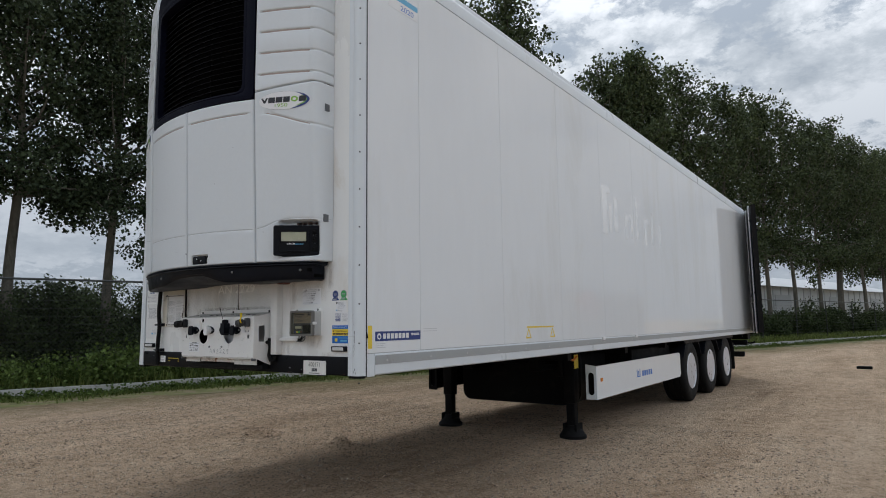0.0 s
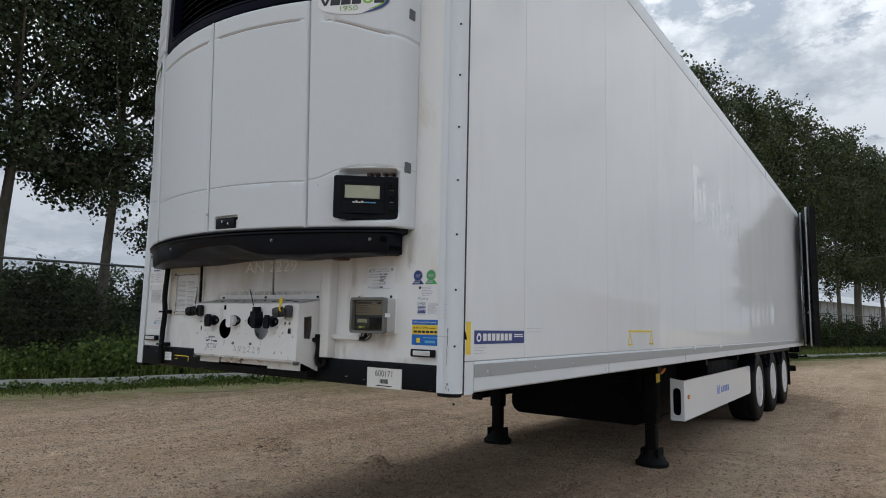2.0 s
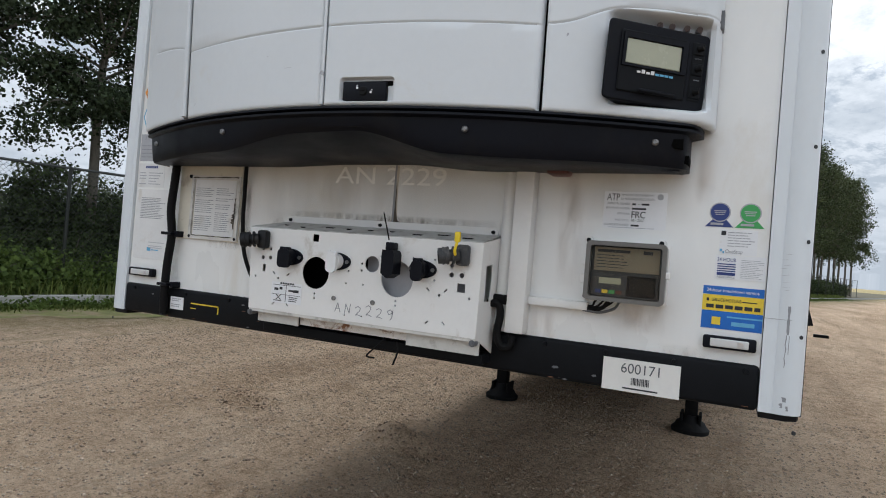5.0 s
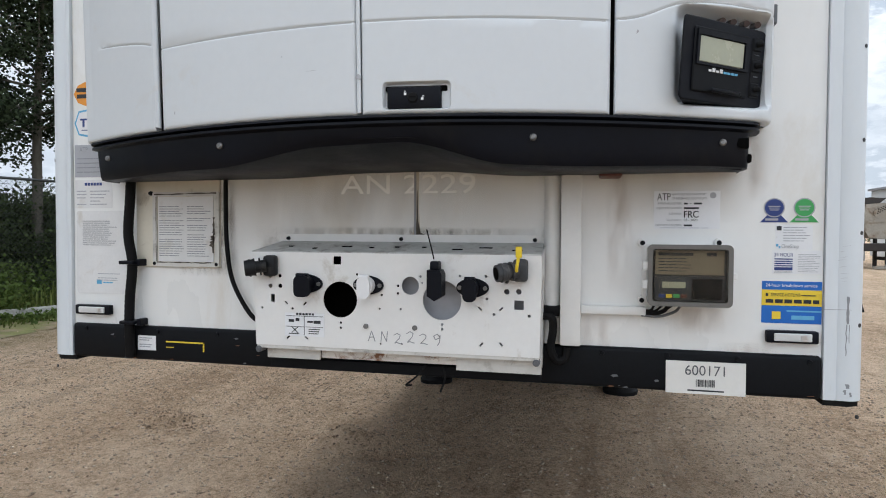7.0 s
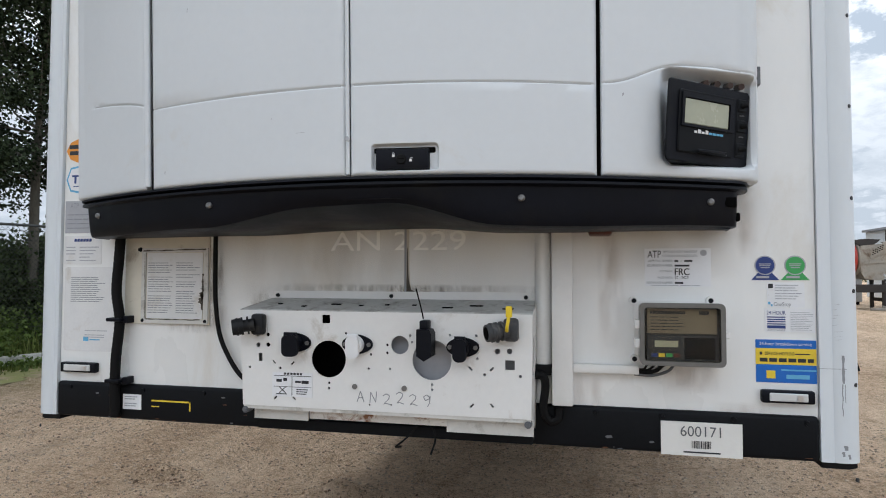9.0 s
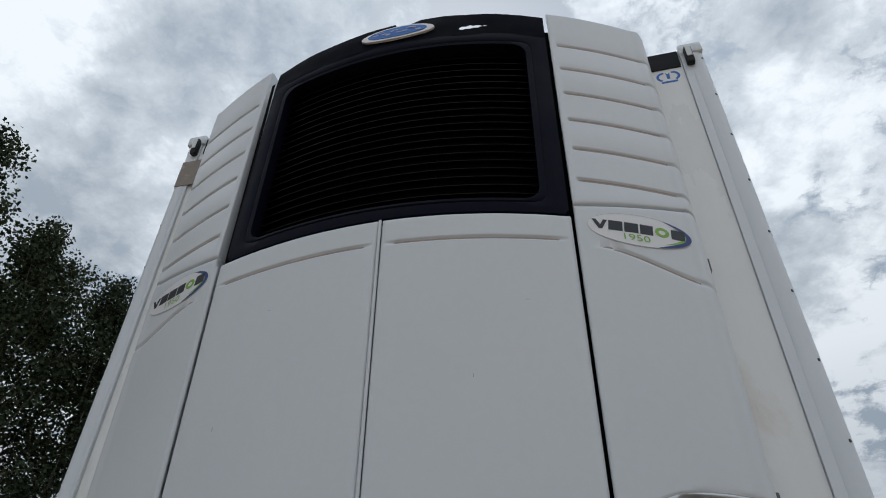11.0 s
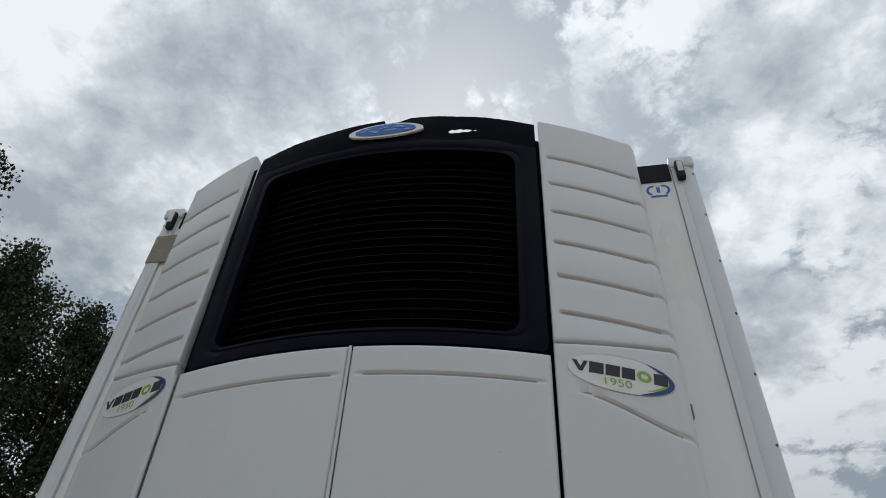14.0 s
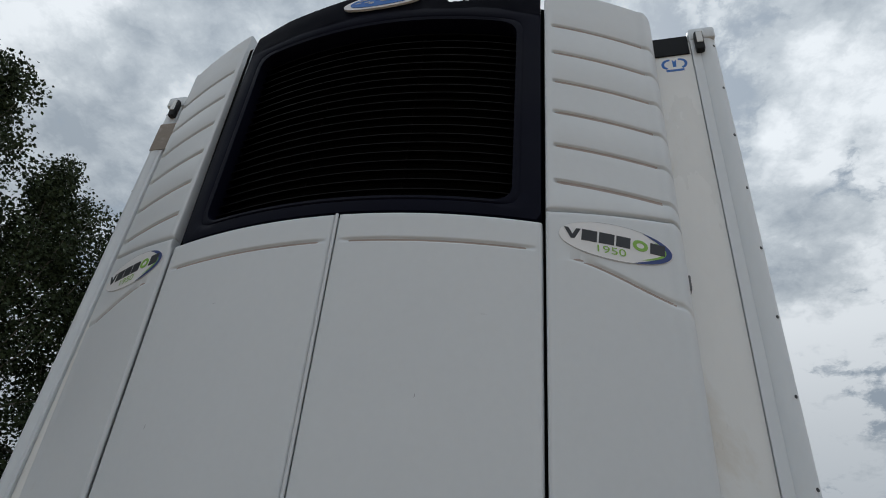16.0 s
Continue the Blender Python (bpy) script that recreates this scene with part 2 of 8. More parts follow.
M_WHITEV = mat("white_vinyl", (0.80, 0.80, 0.81), 0.4, vary=0.02)
M_LCD = mat("unlit_lcd", (0.40, 0.41, 0.31), 0.22, vary=0.04, scale=12, fine=100)
M_AMBER = mat("amber_plastic", (0.70, 0.22, 0.02), 0.3, vary=0.06)
M_REDP = mat("dark_red_plastic", (0.085, 0.016, 0.010), 0.4, vary=0.12, scale=30)
M_YELP = mat("yellow_plastic", (0.80, 0.58, 0.02), 0.4, vary=0.06)
M_GREYP = mat("grey_plastic", (0.115, 0.12, 0.13), 0.5, vary=0.12, scale=20, fine=100, dirt=(0.25, 0.23, 0.2), dirt_at=(0.58, 0.75), dirt_scale=18)
M_CASE = mat("brownish_grey_case", (0.150, 0.145, 0.135), 0.38, vary=0.12, scale=20, fine=100, spec=0.35)
M_COUPL = mat("dusty_dark_plastic", (0.016, 0.017, 0.019), 0.5, vary=0.2, scale=20, fine=100, spec=0.2, dirt=(0.06, 0.057, 0.053), dirt_at=(0.55, 0.72), dirt_scale=22)
M_CGREY = mat("dusty_grey_plastic", (0.060, 0.062, 0.066), 0.5, vary=0.2, scale=20, fine=100, spec=0.2, dirt=(0.15, 0.145, 0.14), dirt_at=(0.5, 0.72), dirt_scale=22)
M_BROWNPL = mat("worn_brown_plate", (0.25, 0.21, 0.17), 0.55, vary=0.15, scale=12, fine=90, dirt=(0.40, 0.37, 0.33), dirt_at=(0.55, 0.7), dirt_scale=12)
M_LENS = mat("clear_lens", (0.62, 0.63, 0.63), 0.12, vary=0.05, coat=0.5)
M_CREAM = mat("cream_backing", (0.68, 0.64, 0.54), 0.45, vary=0.05, scale=8, fine=70, dirt=(0.34, 0.28, 0.20), dirt_at=(0.58, 0.74), dirt_scale=9)
M_FILTH = mat("dark_road_grime", (0.085, 0.072, 0.056), 0.7, vary=0.3, scale=30, fine=120)
M_RUSTCHIP = mat("rust_spot", (0.16, 0.075, 0.04), 0.8, vary=0.3, scale=40, fine=160)
M_CASEL = mat("light_grey_case", (0.46, 0.46, 0.45), 0.4, vary=0.06, scale=20, fine=100)
M_INDIC = mat("dark_indicator_lens", (0.035, 0.018, 0.015), 0.3, vary=0.1)
M_BOXLABEL = mat("yellowed_panel_label", (0.21, 0.175, 0.125), 0.45, vary=0.12, scale=10)
M_BOXDARK = mat("logger_dark_panel", (0.028, 0.032, 0.040), 0.45, vary=0.1, scale=20)


def glass_mat(name, color, rough, alpha):
    m = bpy.data.materials.new(name)
    m.use_nodes = True
    t = m.node_tree
    b = t.nodes["Principled BSDF"]
    b.inputs["Base Color"].default_value = (*color, 1)
    b.inputs["Roughness"].default_value = rough
    b.inputs["Transmission Weight"].default_value = alpha
    b.inputs["IOR"].default_value = 1.22
    b.inputs["Coat Weight"].default_value = 0.03
    b.inputs["Coat Roughness"].default_value = 0.08
    return m


M_LID = glass_mat("smoked_clear_plastic", (0.84, 0.82, 0.76), 0.02, 1.0)


def ground_mat():
    m = bpy.data.materials.new("gravelly_dirt")
    m.use_nodes = True
    t = m.node_tree
    b = t.nodes["Principled BSDF"]
    L = t.links.new
    co = t.nodes.new("ShaderNodeTexCoord")

    def noise_at(scale, detail=6.0, rough=0.65, dist=0.0, stretch=None, turn=0.0):
        mp = t.nodes.new("ShaderNodeMapping")
        mp.inputs["Rotation"].default_value[2] = turn
        if stretch:
            mp.inputs["Scale"].default_value = stretch
        L(co.outputs["Object"], mp.inputs[0])
        n = nd(t, "ShaderNodeTexNoise", Scale=scale, Detail=detail, Roughness=rough, Distortion=dist)
        L(mp.outputs[0], n.inputs["Vector"])
        return n.outputs["Fac"]

    def total(*terms):
        s = None
        for sock, k in terms:
            v = math_node(t, "MULTIPLY", math_node(t, "SUBTRACT", sock, 0.5), k)
            s = v if s is None else math_node(t, "ADD", s, v)
        return s
    broad = noise_at(0.20, 5, 0.6, 0.6)
    tracks = noise_at(0.9, 6, 0.62, 0.3, (1.0, 0.13, 1.0), radians(-16))
    mid = noise_at(2.6, 9, 0.74, 0.4)
    clod = noise_at(9.0, 9, 0.78, 0.5)
    grit = noise_at(34, 9, 0.84)
    fine = noise_at(150, 5, 0.85)
    s = math_node(t, "ADD", total((broad, 0.30), (tracks, 0.36), (mid, 0.36), (clod, 0.60), (grit, 1.05), (fine, 0.85)), 0.5)
    col = ramp(t, s, [(0.22, (0.115, 0.074, 0.045)), (0.36, (0.400, 0.272, 0.172)), (0.50, (0.690, 0.505, 0.345)), (0.70, (0.930, 0.765, 0.590))])

    def specks(scale, lo, hi, keep, tint, amount, col):
        v = t.nodes.new("ShaderNodeTexVoronoi")
        v.inputs["Scale"].default_value = scale
        L(co.outputs["Object"], v.inputs["Vector"])
        dot = ramp(t, v.outputs["Distance"], [(lo, (1, 1, 1)), (hi, (0, 0, 0))])
        pick = ramp(t, v.outputs["Color"], [(keep, (0, 0, 0)), (keep + 0.02, (1, 1, 1))])
        f = math_node(t, "MULTIPLY", dot, pick)
        return f, mix_col(t, math_node(t, "MULTIPLY", f, amount), col, tint)
    f1, col = specks(70, 0.20, 0.40, 0.80, (0.64, 0.55, 0.44), 0.7, col)
    f2, col = specks(120, 0.22, 0.42, 0.70, (0.36, 0.28, 0.21), 0.55, col)
    # damp, freshly turned earth
    dark = ramp(t, math_node(t, "ADD", total((noise_at(3.2, 9, 0.80, 0.6), 1.0), (grit, 0.5)), 0.5), [(0.64, (0, 0, 0)), (0.80, (1, 1, 1))])
    col = mix_col(t, math_node(t, "MULTIPLY", dark, 0.65), col, (0.110, 0.072, 0.046))
    # darker, damper wheel tracks drawn out along the yard
    worn = noise_at(2.4, 8, 0.72, 0.5, (1.0, 0.10, 1.0), radians(-24))
    worn = ramp(t, math_node(t, "ADD", worn, math_node(t, "MULTIPLY", math_node(t, "SUBTRACT", clod, 0.5), 0.5)), [(0.56, (0, 0, 0)), (0.74, (1, 1, 1))])
    col = mix_col(t, math_node(t, "MULTIPLY", worn, 0.55), col, (0.200, 0.130, 0.082))
    # moss creeping out from the kerb
    geo = t.nodes.new("ShaderNodeNewGeometry")
    away = t.nodes.new("ShaderNodeVectorMath")
    away.operation = "DOT_PRODUCT"
    L(geo.outputs["Position"], away.inputs[0])
    away.inputs[1].default_value = (0.9604, -0.2785, 0.0)
    out = math_node(t, "ADD", away.outputs["Value"], 9.78)
    out = math_node(t, "ADD", out, total((broad, 3.0), (mid, 4.0), (clod, 3.0)))
    moss = ramp(t, math_node(t, "MULTIPLY", out, 0.2), [(0.05, (1, 1, 1)), (0.70, (0, 0, 0))])
    col = mix_col(t, math_node(t, "MULTIPLY", moss, 0.70), col, (0.260, 0.235, 0.088))
    L(col, b.inputs["Base Color"])
    b.inputs["Roughness"].default_value = 0.95
    b.inputs["Specular IOR Level"].default_value = 0.12
    h = total((mid, 1.2), (clod, 1.3), (grit, 1.1), (fine, 0.35), (f1, 0.12), (f2, 0.08))
    bp = nd(t, "ShaderNodeBump", Strength=1.0, Distance=0.075)
    L(h, bp.inputs["Height"])
    L(bp.outputs[0], b.inputs["Normal"])
    return m


M_DIRT = ground_mat()
M_SOIL = mat("weedy_soil", (0.085, 0.078, 0.042), 0.95, vary=0.4, scale=1.2, fine=14, bump=0.8, bump_scale=30, dirt=(0.16, 0.12, 0.08), dirt_at=(0.5, 0.65), dirt_scale=0.8)
M_KERB = mat("weathered_concrete", (0.36, 0.36, 0.34), 0.85, vary=0.15, scale=3, fine=50, bump=0.4, bump_scale=90, dirt=(0.20, 0.20, 0.17), dirt_at=(0.52, 0.7), dirt_scale=3, per_object=0.15)
M_BARK = mat("poplar_bark", (0.115, 0.105, 0.085), 0.9, vary=0.35, scale=5, fine=40, bump=0.9, bump_scale=30, stretch=(1, 1, 0.25), dirt=(0.035, 0.036, 0.024), dirt_at=(0.5, 0.65), dirt_scale=3)
M_FENCE = mat("dark_green_coated_steel", (0.012, 0.016, 0.014), 0.5, vary=0.2)
M_RAIL = mat("dull_galvanised_steel", (0.05, 0.055, 0.055), 0.5, metal=0.3, vary=0.15)


def leaf_mat(name, dark, light, trans=0.32):
    m = bpy.data.materials.new(name)
    m.use_nodes = True
    t = m.node_tree
    b = t.nodes["Principled BSDF"]
    L = t.links.new
    g = t.nodes.new("ShaderNodeNewGeometry")
    info = t.nodes.new("ShaderNodeObjectInfo")
    f = math_node(t, "ADD", math_node(t, "MULTIPLY", g.outputs["Random Per Island"], 0.8), math_node(t, "MULTIPLY", info.outputs["Random"], 0.2))
    col = ramp(t, f, [(0.0, dark), (0.75, light), (1.0, tuple(c * 1.5 for c in light))])
    L(col, b.inputs["Base Color"])
    b.inputs["Roughness"].default_value = 0.6
    b.inputs["Specular IOR Level"].default_value = 0.15
    tr = t.nodes.new("ShaderNodeBsdfTranslucent")
    L(col, tr.inputs[0])
    mx = nd(t, "ShaderNodeMixShader", Fac=trans)
    L(b.outputs[0], mx.inputs[1])
    L(tr.outputs[0], mx.inputs[2])
    L(mx.outputs[0], t.nodes["Material Output"].inputs[0])
    return m


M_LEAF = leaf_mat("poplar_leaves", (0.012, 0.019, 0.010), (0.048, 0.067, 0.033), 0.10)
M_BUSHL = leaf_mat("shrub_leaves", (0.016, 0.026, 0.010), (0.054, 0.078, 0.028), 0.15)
# poplar leaves again, paled so the colour carries the haze
M_ROWHAZE = leaf_mat("hazed_poplar_leaves", (0.020, 0.030, 0.014), (0.078, 0.102, 0.046), 0.2)
# distance haze is put into this pale leaf colour
M_FARHAZE = leaf_mat("hazed_distant_foliage", (0.055, 0.070, 0.038), (0.105, 0.125, 0.066), 0.2)
M_STONE = leaf_mat("mixed_gravel", (0.17, 0.122, 0.083), (0.46, 0.365, 0.275), 0.0)
M_CLOD = leaf_mat("dark_turned_earth", (0.070, 0.046, 0.030), (0.27, 0.185, 0.120), 0.0)
M_WEED = leaf_mat("kerbside_weeds", (0.036, 0.062, 0.014), (0.120, 0.172, 0.046), 0.25)
M_MOSS = mat("mossy_dirt", (0.170, 0.172, 0.060), 0.95, vary=0.35, scale=4, fine=40, bump=0.8, bump_scale=40, dirt=(0.26, 0.20, 0.13), dirt_at=(0.48, 0.62), dirt_scale=2.5)
M_GRASS = leaf_mat("rough_grass", (0.055, 0.082, 0.020), (0.165, 0.200, 0.055))


# ---- building helpers ----
def thing(name, base, label, category, group="", kind=""):
    ob = new(name)
    ob.empty_display_size = 0.3
    ob.location = base
    return tagged(ob, label, category, group, kind)


def base_of(ob):
    """Where a thing's Empty stands; parts lie in world places already."""
    return Vector((0, 0, 0)) if ob.parent is not None else Vector(ob.location)


def part(name, bm, material, parent=None, label="", smooth=False, category="", group="", kind="", fix=True):
    """Links a bmesh, given in world places, as one mesh object under a thing or a part."""
    if isinstance(bm, bmesh.types.BMesh):
        if fix:
            bmesh.ops.recalc_face_normals(bm, faces=bm.faces)
        me = bpy.data.meshes.new(name)
        bm.to_mesh(me)
        bm.free()
    else:
        me = bpy.data.meshes.new(name)
        me.from_pydata(bm[0], [], bm[1])
    me.materials.append(material)
    if smooth:
        me.polygons.foreach_set("use_smooth", [True] * len(me.polygons))
        me.set_sharp_from_angle(angle=radians(38))
    ob = new(name, me)
    if parent is not None:
        ob.parent = parent
        ob.matrix_parent_inverse = Matrix.Translation(-base_of(parent))
    if name in TINY:
        kind = "stuff"
    return tagged(ob, label, category, group, kind)


TINY = ("print", "ghost_mark", "wordmark", "barcode", "pictogram", "pen_strokes", "key_marks", "fine_print", "old_lettering", "arrow_marks", "slot", "maker_mark", "blue_mark", "emblem_marks", "cladding_rib")


def bm_new():
    return bmesh.new()


def pieces(name, bms, material, parent, label="", smooth=False):
    """Alike small pieces, each an object of its own."""
    return [part(name, bm, material, parent, label, smooth) for bm in bms]


def box(bm, x0, x1, y0, y1, z0, z1, bevel=0.0, seg=2):
    r = bmesh.ops.create_cube(bm, size=1.0, matrix=Matrix.Translation(((x0 + x1) / 2, (y0 + y1) / 2, (z0 + z1) / 2)) @ Matrix.Diagonal((abs(x1 - x0), abs(y1 - y0), abs(z1 - z0), 1)))
    if bevel:
        es = list({e for v in r["verts"] for e in v.link_edges})
        bmesh.ops.bevel(bm, geom=es, offset=bevel, segments=seg, profile=0.5, affect="EDGES")
    return bm


def bx(*a, **k):
    return box(bm_new(), *a, **k)


def cyl(bm, p0, p1, r, r2=None, seg=16, caps=True):
    p0, p1 = Vector(p0), Vector(p1)
    d = p1 - p0
    m = Matrix.Translation((p0 + p1) / 2) @ d.to_track_quat("Z", "Y").to_matrix().to_4x4()
    bmesh.ops.create_cone(bm, cap_ends=caps, segments=seg, radius1=r, radius2=r if r2 is None else r2, depth=d.length, matrix=m)
    return bm


def tube(bm, pts, r, seg=8, radii=None):
    """A round tube along points."""
    pts = [Vector(p) for p in pts]
    rings = []
    side = None
    for i, p in enumerate(pts):
        d = (pts[min(i + 1, len(pts) - 1)] - pts[max(i - 1, 0)]).normalized()
        if side is None:
            side = d.orthogonal().normalized()
        side = (side - d * side.dot(d)).normalized()
        up = d.cross(side)
        rr = radii[i] if radii else r
        rings.append([bm.verts.new(p + (side * math.cos(a) + up * math.sin(a)) * rr) for a in (2 * math.pi * k / seg for k in range(seg))])
    for a, b in zip(rings, rings[1:]):
        for k in range(seg):
            bm.faces.new((a[k], a[(k + 1) % seg], b[(k + 1) % seg], b[k]))
    bm.faces.new(rings[0][::-1])
    bm.faces.new(rings[-1])
    return bm


def curve_pts(pts, n=8):
    """A smooth line (Catmull-Rom) through the points."""
    P = [Vector(p) for p in pts]
    P = [P[0] * 2 - P[1]] + P + [P[-1] * 2 - P[-2]]
    out = []
    for a, b, c, d in zip(P, P[1:], P[2:], P[3:]):
        for k in range(n):
            u = k / n
            out.append(0.5 * ((2 * b) + (c - a) * u + (2 * a - 5 * b + 4 * c - d) * u * u + (3 * b - a - 3 * c + d) * u ** 3))
    out.append(P[-2])
    return out


def prism(bm, outline, axis, a, b):
    """Extrudes a flat outline (pairs) along an axis from a to b."""
    def at(p, q):
        return {"z": (p[0], p[1], q), "y": (p[0], q, p[1]), "x": (q, p[0], p[1])}[axis]
    lo = [bm.verts.new(at(p, a)) for p in outline]
    hi = [bm.verts.new(at(p, b)) for p in outline]
    n = len(outline)
    for i in range(n):
        bm.faces.new((lo[i], lo[(i + 1) % n], hi[(i + 1) % n], hi[i]))
    bm.faces.new(lo[::-1])
    bm.faces.new(hi)
    return bm


def lathe(bm, profile, centre, axis="x", seg=32):
    """Turns a profile (along the axis, radius) round an axis through centre."""
    rings = []
    for u, r in profile:
        ring = []
        for k in range(seg):
            a = 2 * math.pi * k / seg
            c, s = math.cos(a) * r, math.sin(a) * r
            o = {"x": (u, c, s), "y": (c, u, s), "z": (c, s, u)}[axis]
            ring.append(bm.verts.new(Vector(centre) + Vector(o)))
        rings.append(ring)
    for a, b in zip(rings, rings[1:]):
        for k in range(seg):
            bm.faces.new((a[k], a[(k + 1) % seg], b[(k + 1) % seg], b[k]))
    if profile[0][1] > 1e-4:
        bm.faces.new(rings[0][::-1])
    if profile[-1][1] > 1e-4:
        bm.faces.new(rings[-1])
    return bm


def ring_pts(cx, cz, rx, rz=None, n=24):
    rz = rx if rz is None else rz
    return [(cx + rx * math.cos(2 * math.pi * k / n), cz + rz * math.sin(2 * math.pi * k / n)) for k in range(n)]


def round_rect(x0, x1, z0, z1, r, n=5):
    pts = []
    for cx, cz, a0 in ((x1 - r, z1 - r, 0), (x0 + r, z1 - r, 90), (x0 + r, z0 + r, 180), (x1 - r, z0 + r, 270)):
        for k in range(n + 1):
            a = radians(a0 + 90 * k / n)
            pts.append((cx + r * math.cos(a), cz + r * math.sin(a)))
    return pts


def holed_plate(bm, outline, holes, y0, y1):
    """An upright plate facing -y, with real holes through it."""
    from mathutils.geometry import tessellate_polygon
    loops = [outline] + holes
    flat = [Vector((p[0], p[1], 0)) for lp in loops for p in lp]
    tris = tessellate_polygon([[Vector((p[0], p[1], 0)) for p in lp] for lp in loops])
    f = [bm.verts.new((p.x, y0, p.y)) for p in flat]
    k = [bm.verts.new((p.x, y1, p.y)) for p in flat]
    for t in tris:
        try:
            bm.faces.new([f[i] for i in t])
            bm.faces.new([k[i] for i in t[::-1]])
        except ValueError:
            pass
    i0 = 0
    for lp in loops:
        n = len(lp)
        for i in range(n):
            a, b = i0 + i, i0 + (i + 1) % n
            bm.faces.new((f[a], f[b], k[b], k[a]))
        i0 += n
    return bm


def slab(bm, outline, place, thick):
    """A thin sticker of any outline; place(u, v, off) gives its spot on a surface."""
    from mathutils.geometry import tessellate_polygon
    f = [bm.verts.new(place(u, v, thick)) for u, v in outline]
    k = [bm.verts.new(place(u, v, 0.0002)) for u, v in outline]
    for t in tessellate_polygon([[Vector((u, v, 0)) for u, v in outline]]):
        bm.faces.new([f[i] for i in t])
    n = len(outline)
    for i in range(n):
        bm.faces.new((f[i], f[(i + 1) % n], k[(i + 1) % n], k[i]))
    return bm


def front_at(u, v, off):
    return (u + 0.005 + (0.0235 if u < 0 else 0.003) * u, -off, v)


def side_at(u, v, off):
    return (1.3005 + off, u, v)


def rects(bm, rows, place, thick):
    for u0, u1, v0, v1 in rows:
        slab(bm, [(u0, v0), (u1, v0), (u1, v1), (u0, v1)], place, thick)
    return bm


def text_lines(u0, u1, v0, v1, n, rng, ragged=0.35, fill=0.45):
    """Bars that stand for lines of print too small to read."""
    out = []
    dv = (v1 - v0) / n
    for i in range(n):
        if rng.random() < 0.08:
            continue
        v = v1 - dv * (i + 0.5)
        u = u0
        end = u1 - (u1 - u0) * ragged * rng.random()
        while u < end:
            w = min((u1 - u0) * rng.uniform(0.10, 0.32), end - u)
            out.append((u, u + w, v - dv * fill / 2, v + dv * fill / 2))
            u += w + (u1 - u0) * 0.025
    return out


def lettering(string, size, place, origin, thick=0.0012, width=None, shear=0.0, spacing=1.0):
    """A bmesh of built-in letters laid on a surface."""
    cu = bpy.data.curves.new("letters", "FONT")
    cu.body, cu.size, cu.space_character, cu.shear = string, size, spacing, shear
    ob = bpy.data.objects.new("letters", cu)
    scene.collection.objects.link(ob)
    dg = bpy.context.evaluated_depsgraph_get()
    me = bpy.data.meshes.new_from_object(ob.evaluated_get(dg))
    bpy.data.objects.remove(ob)
    bm = bm_new()
    bm.from_mesh(me)
    bpy.data.meshes.remove(me)
    bpy.data.curves.remove(cu)
    xs = [v.co.x for v in bm.verts]
    k = 1.0 if width is None or not xs else width / max(max(xs) - min(xs), 1e-6)
    x0 = min(xs) if xs else 0
    for v in bm.verts:
        v.co = place(origin[0] + (v.co.x - x0) * k, origin[1] + v.co.y, thick)
    return bm


# ---- ground, kerb, fence line ----
LINE_X, LINE_Y, LINE_K = -9.6, 2.0, 0.29           # the kerb runs along x = LINE_X + LINE_K * (y - LINE_Y)
LDIR = Vector((LINE_K, 1, 0)).normalized()
LNOR = Vector((-LDIR.y, LDIR.x, 0))                # away from the yard


def along(s, off, z=0.0):
    """A place s metres along the kerb line (0 at its start) and off metres behind it."""
    return Vector((LINE_X, LINE_Y, 0)) + LDIR * s + LNOR * off + Vector((0, 0, z))


def dirt_height(x, y):
    h = 0.012 * noise.noise((x * 0.5, y * 0.5, 1.0)) + 0.010 * noise.noise((x * 1.9, y * 1.9, 5.0)) + 0.007 * noise.noise((x * 6.5, y * 6.5, 3.0))
    # worn ruts in front of the trailer
    for cx, cy, sx, sy, d in RUTS:
        dx, dy = x - cx, y - cy
        if abs(dx) > 2.6 * sx or abs(dy) > 2.6 * sy:
            continue
        h += d * math.exp(-(dx / sx) ** 2 - (dy / sy) ** 2) * (1 + 0.8 * noise.noise((x * 7, y * 7, 9)))
    return h


RUTS = [(-1.05, 2.22, 0.26, 0.13, 0.07), (-0.80, 2.05, 0.22, 0.12, -0.07), (-2.62, 2.36, 0.22, 0.10, 0.06), (-2.45, 2.25, 0.20, 0.10, -0.05), (-1.7, 2.55, 0.5, 0.10, -0.03), (-1.9, 1.6, 0.5, 0.09, 0.03), (0.4, 3.7, 0.3, 0.12, 0.025)]
_rut = random.Random(61)
RUTS += [(_rut.uniform(-7, 5), _rut.uniform(0.2, 8), _rut.uniform(0.15, 0.6), _rut.uniform(0.05, 0.13), _rut.choice((-1, 1)) * _rut.uniform(0.008, 0.024)) for _ in range(110)]


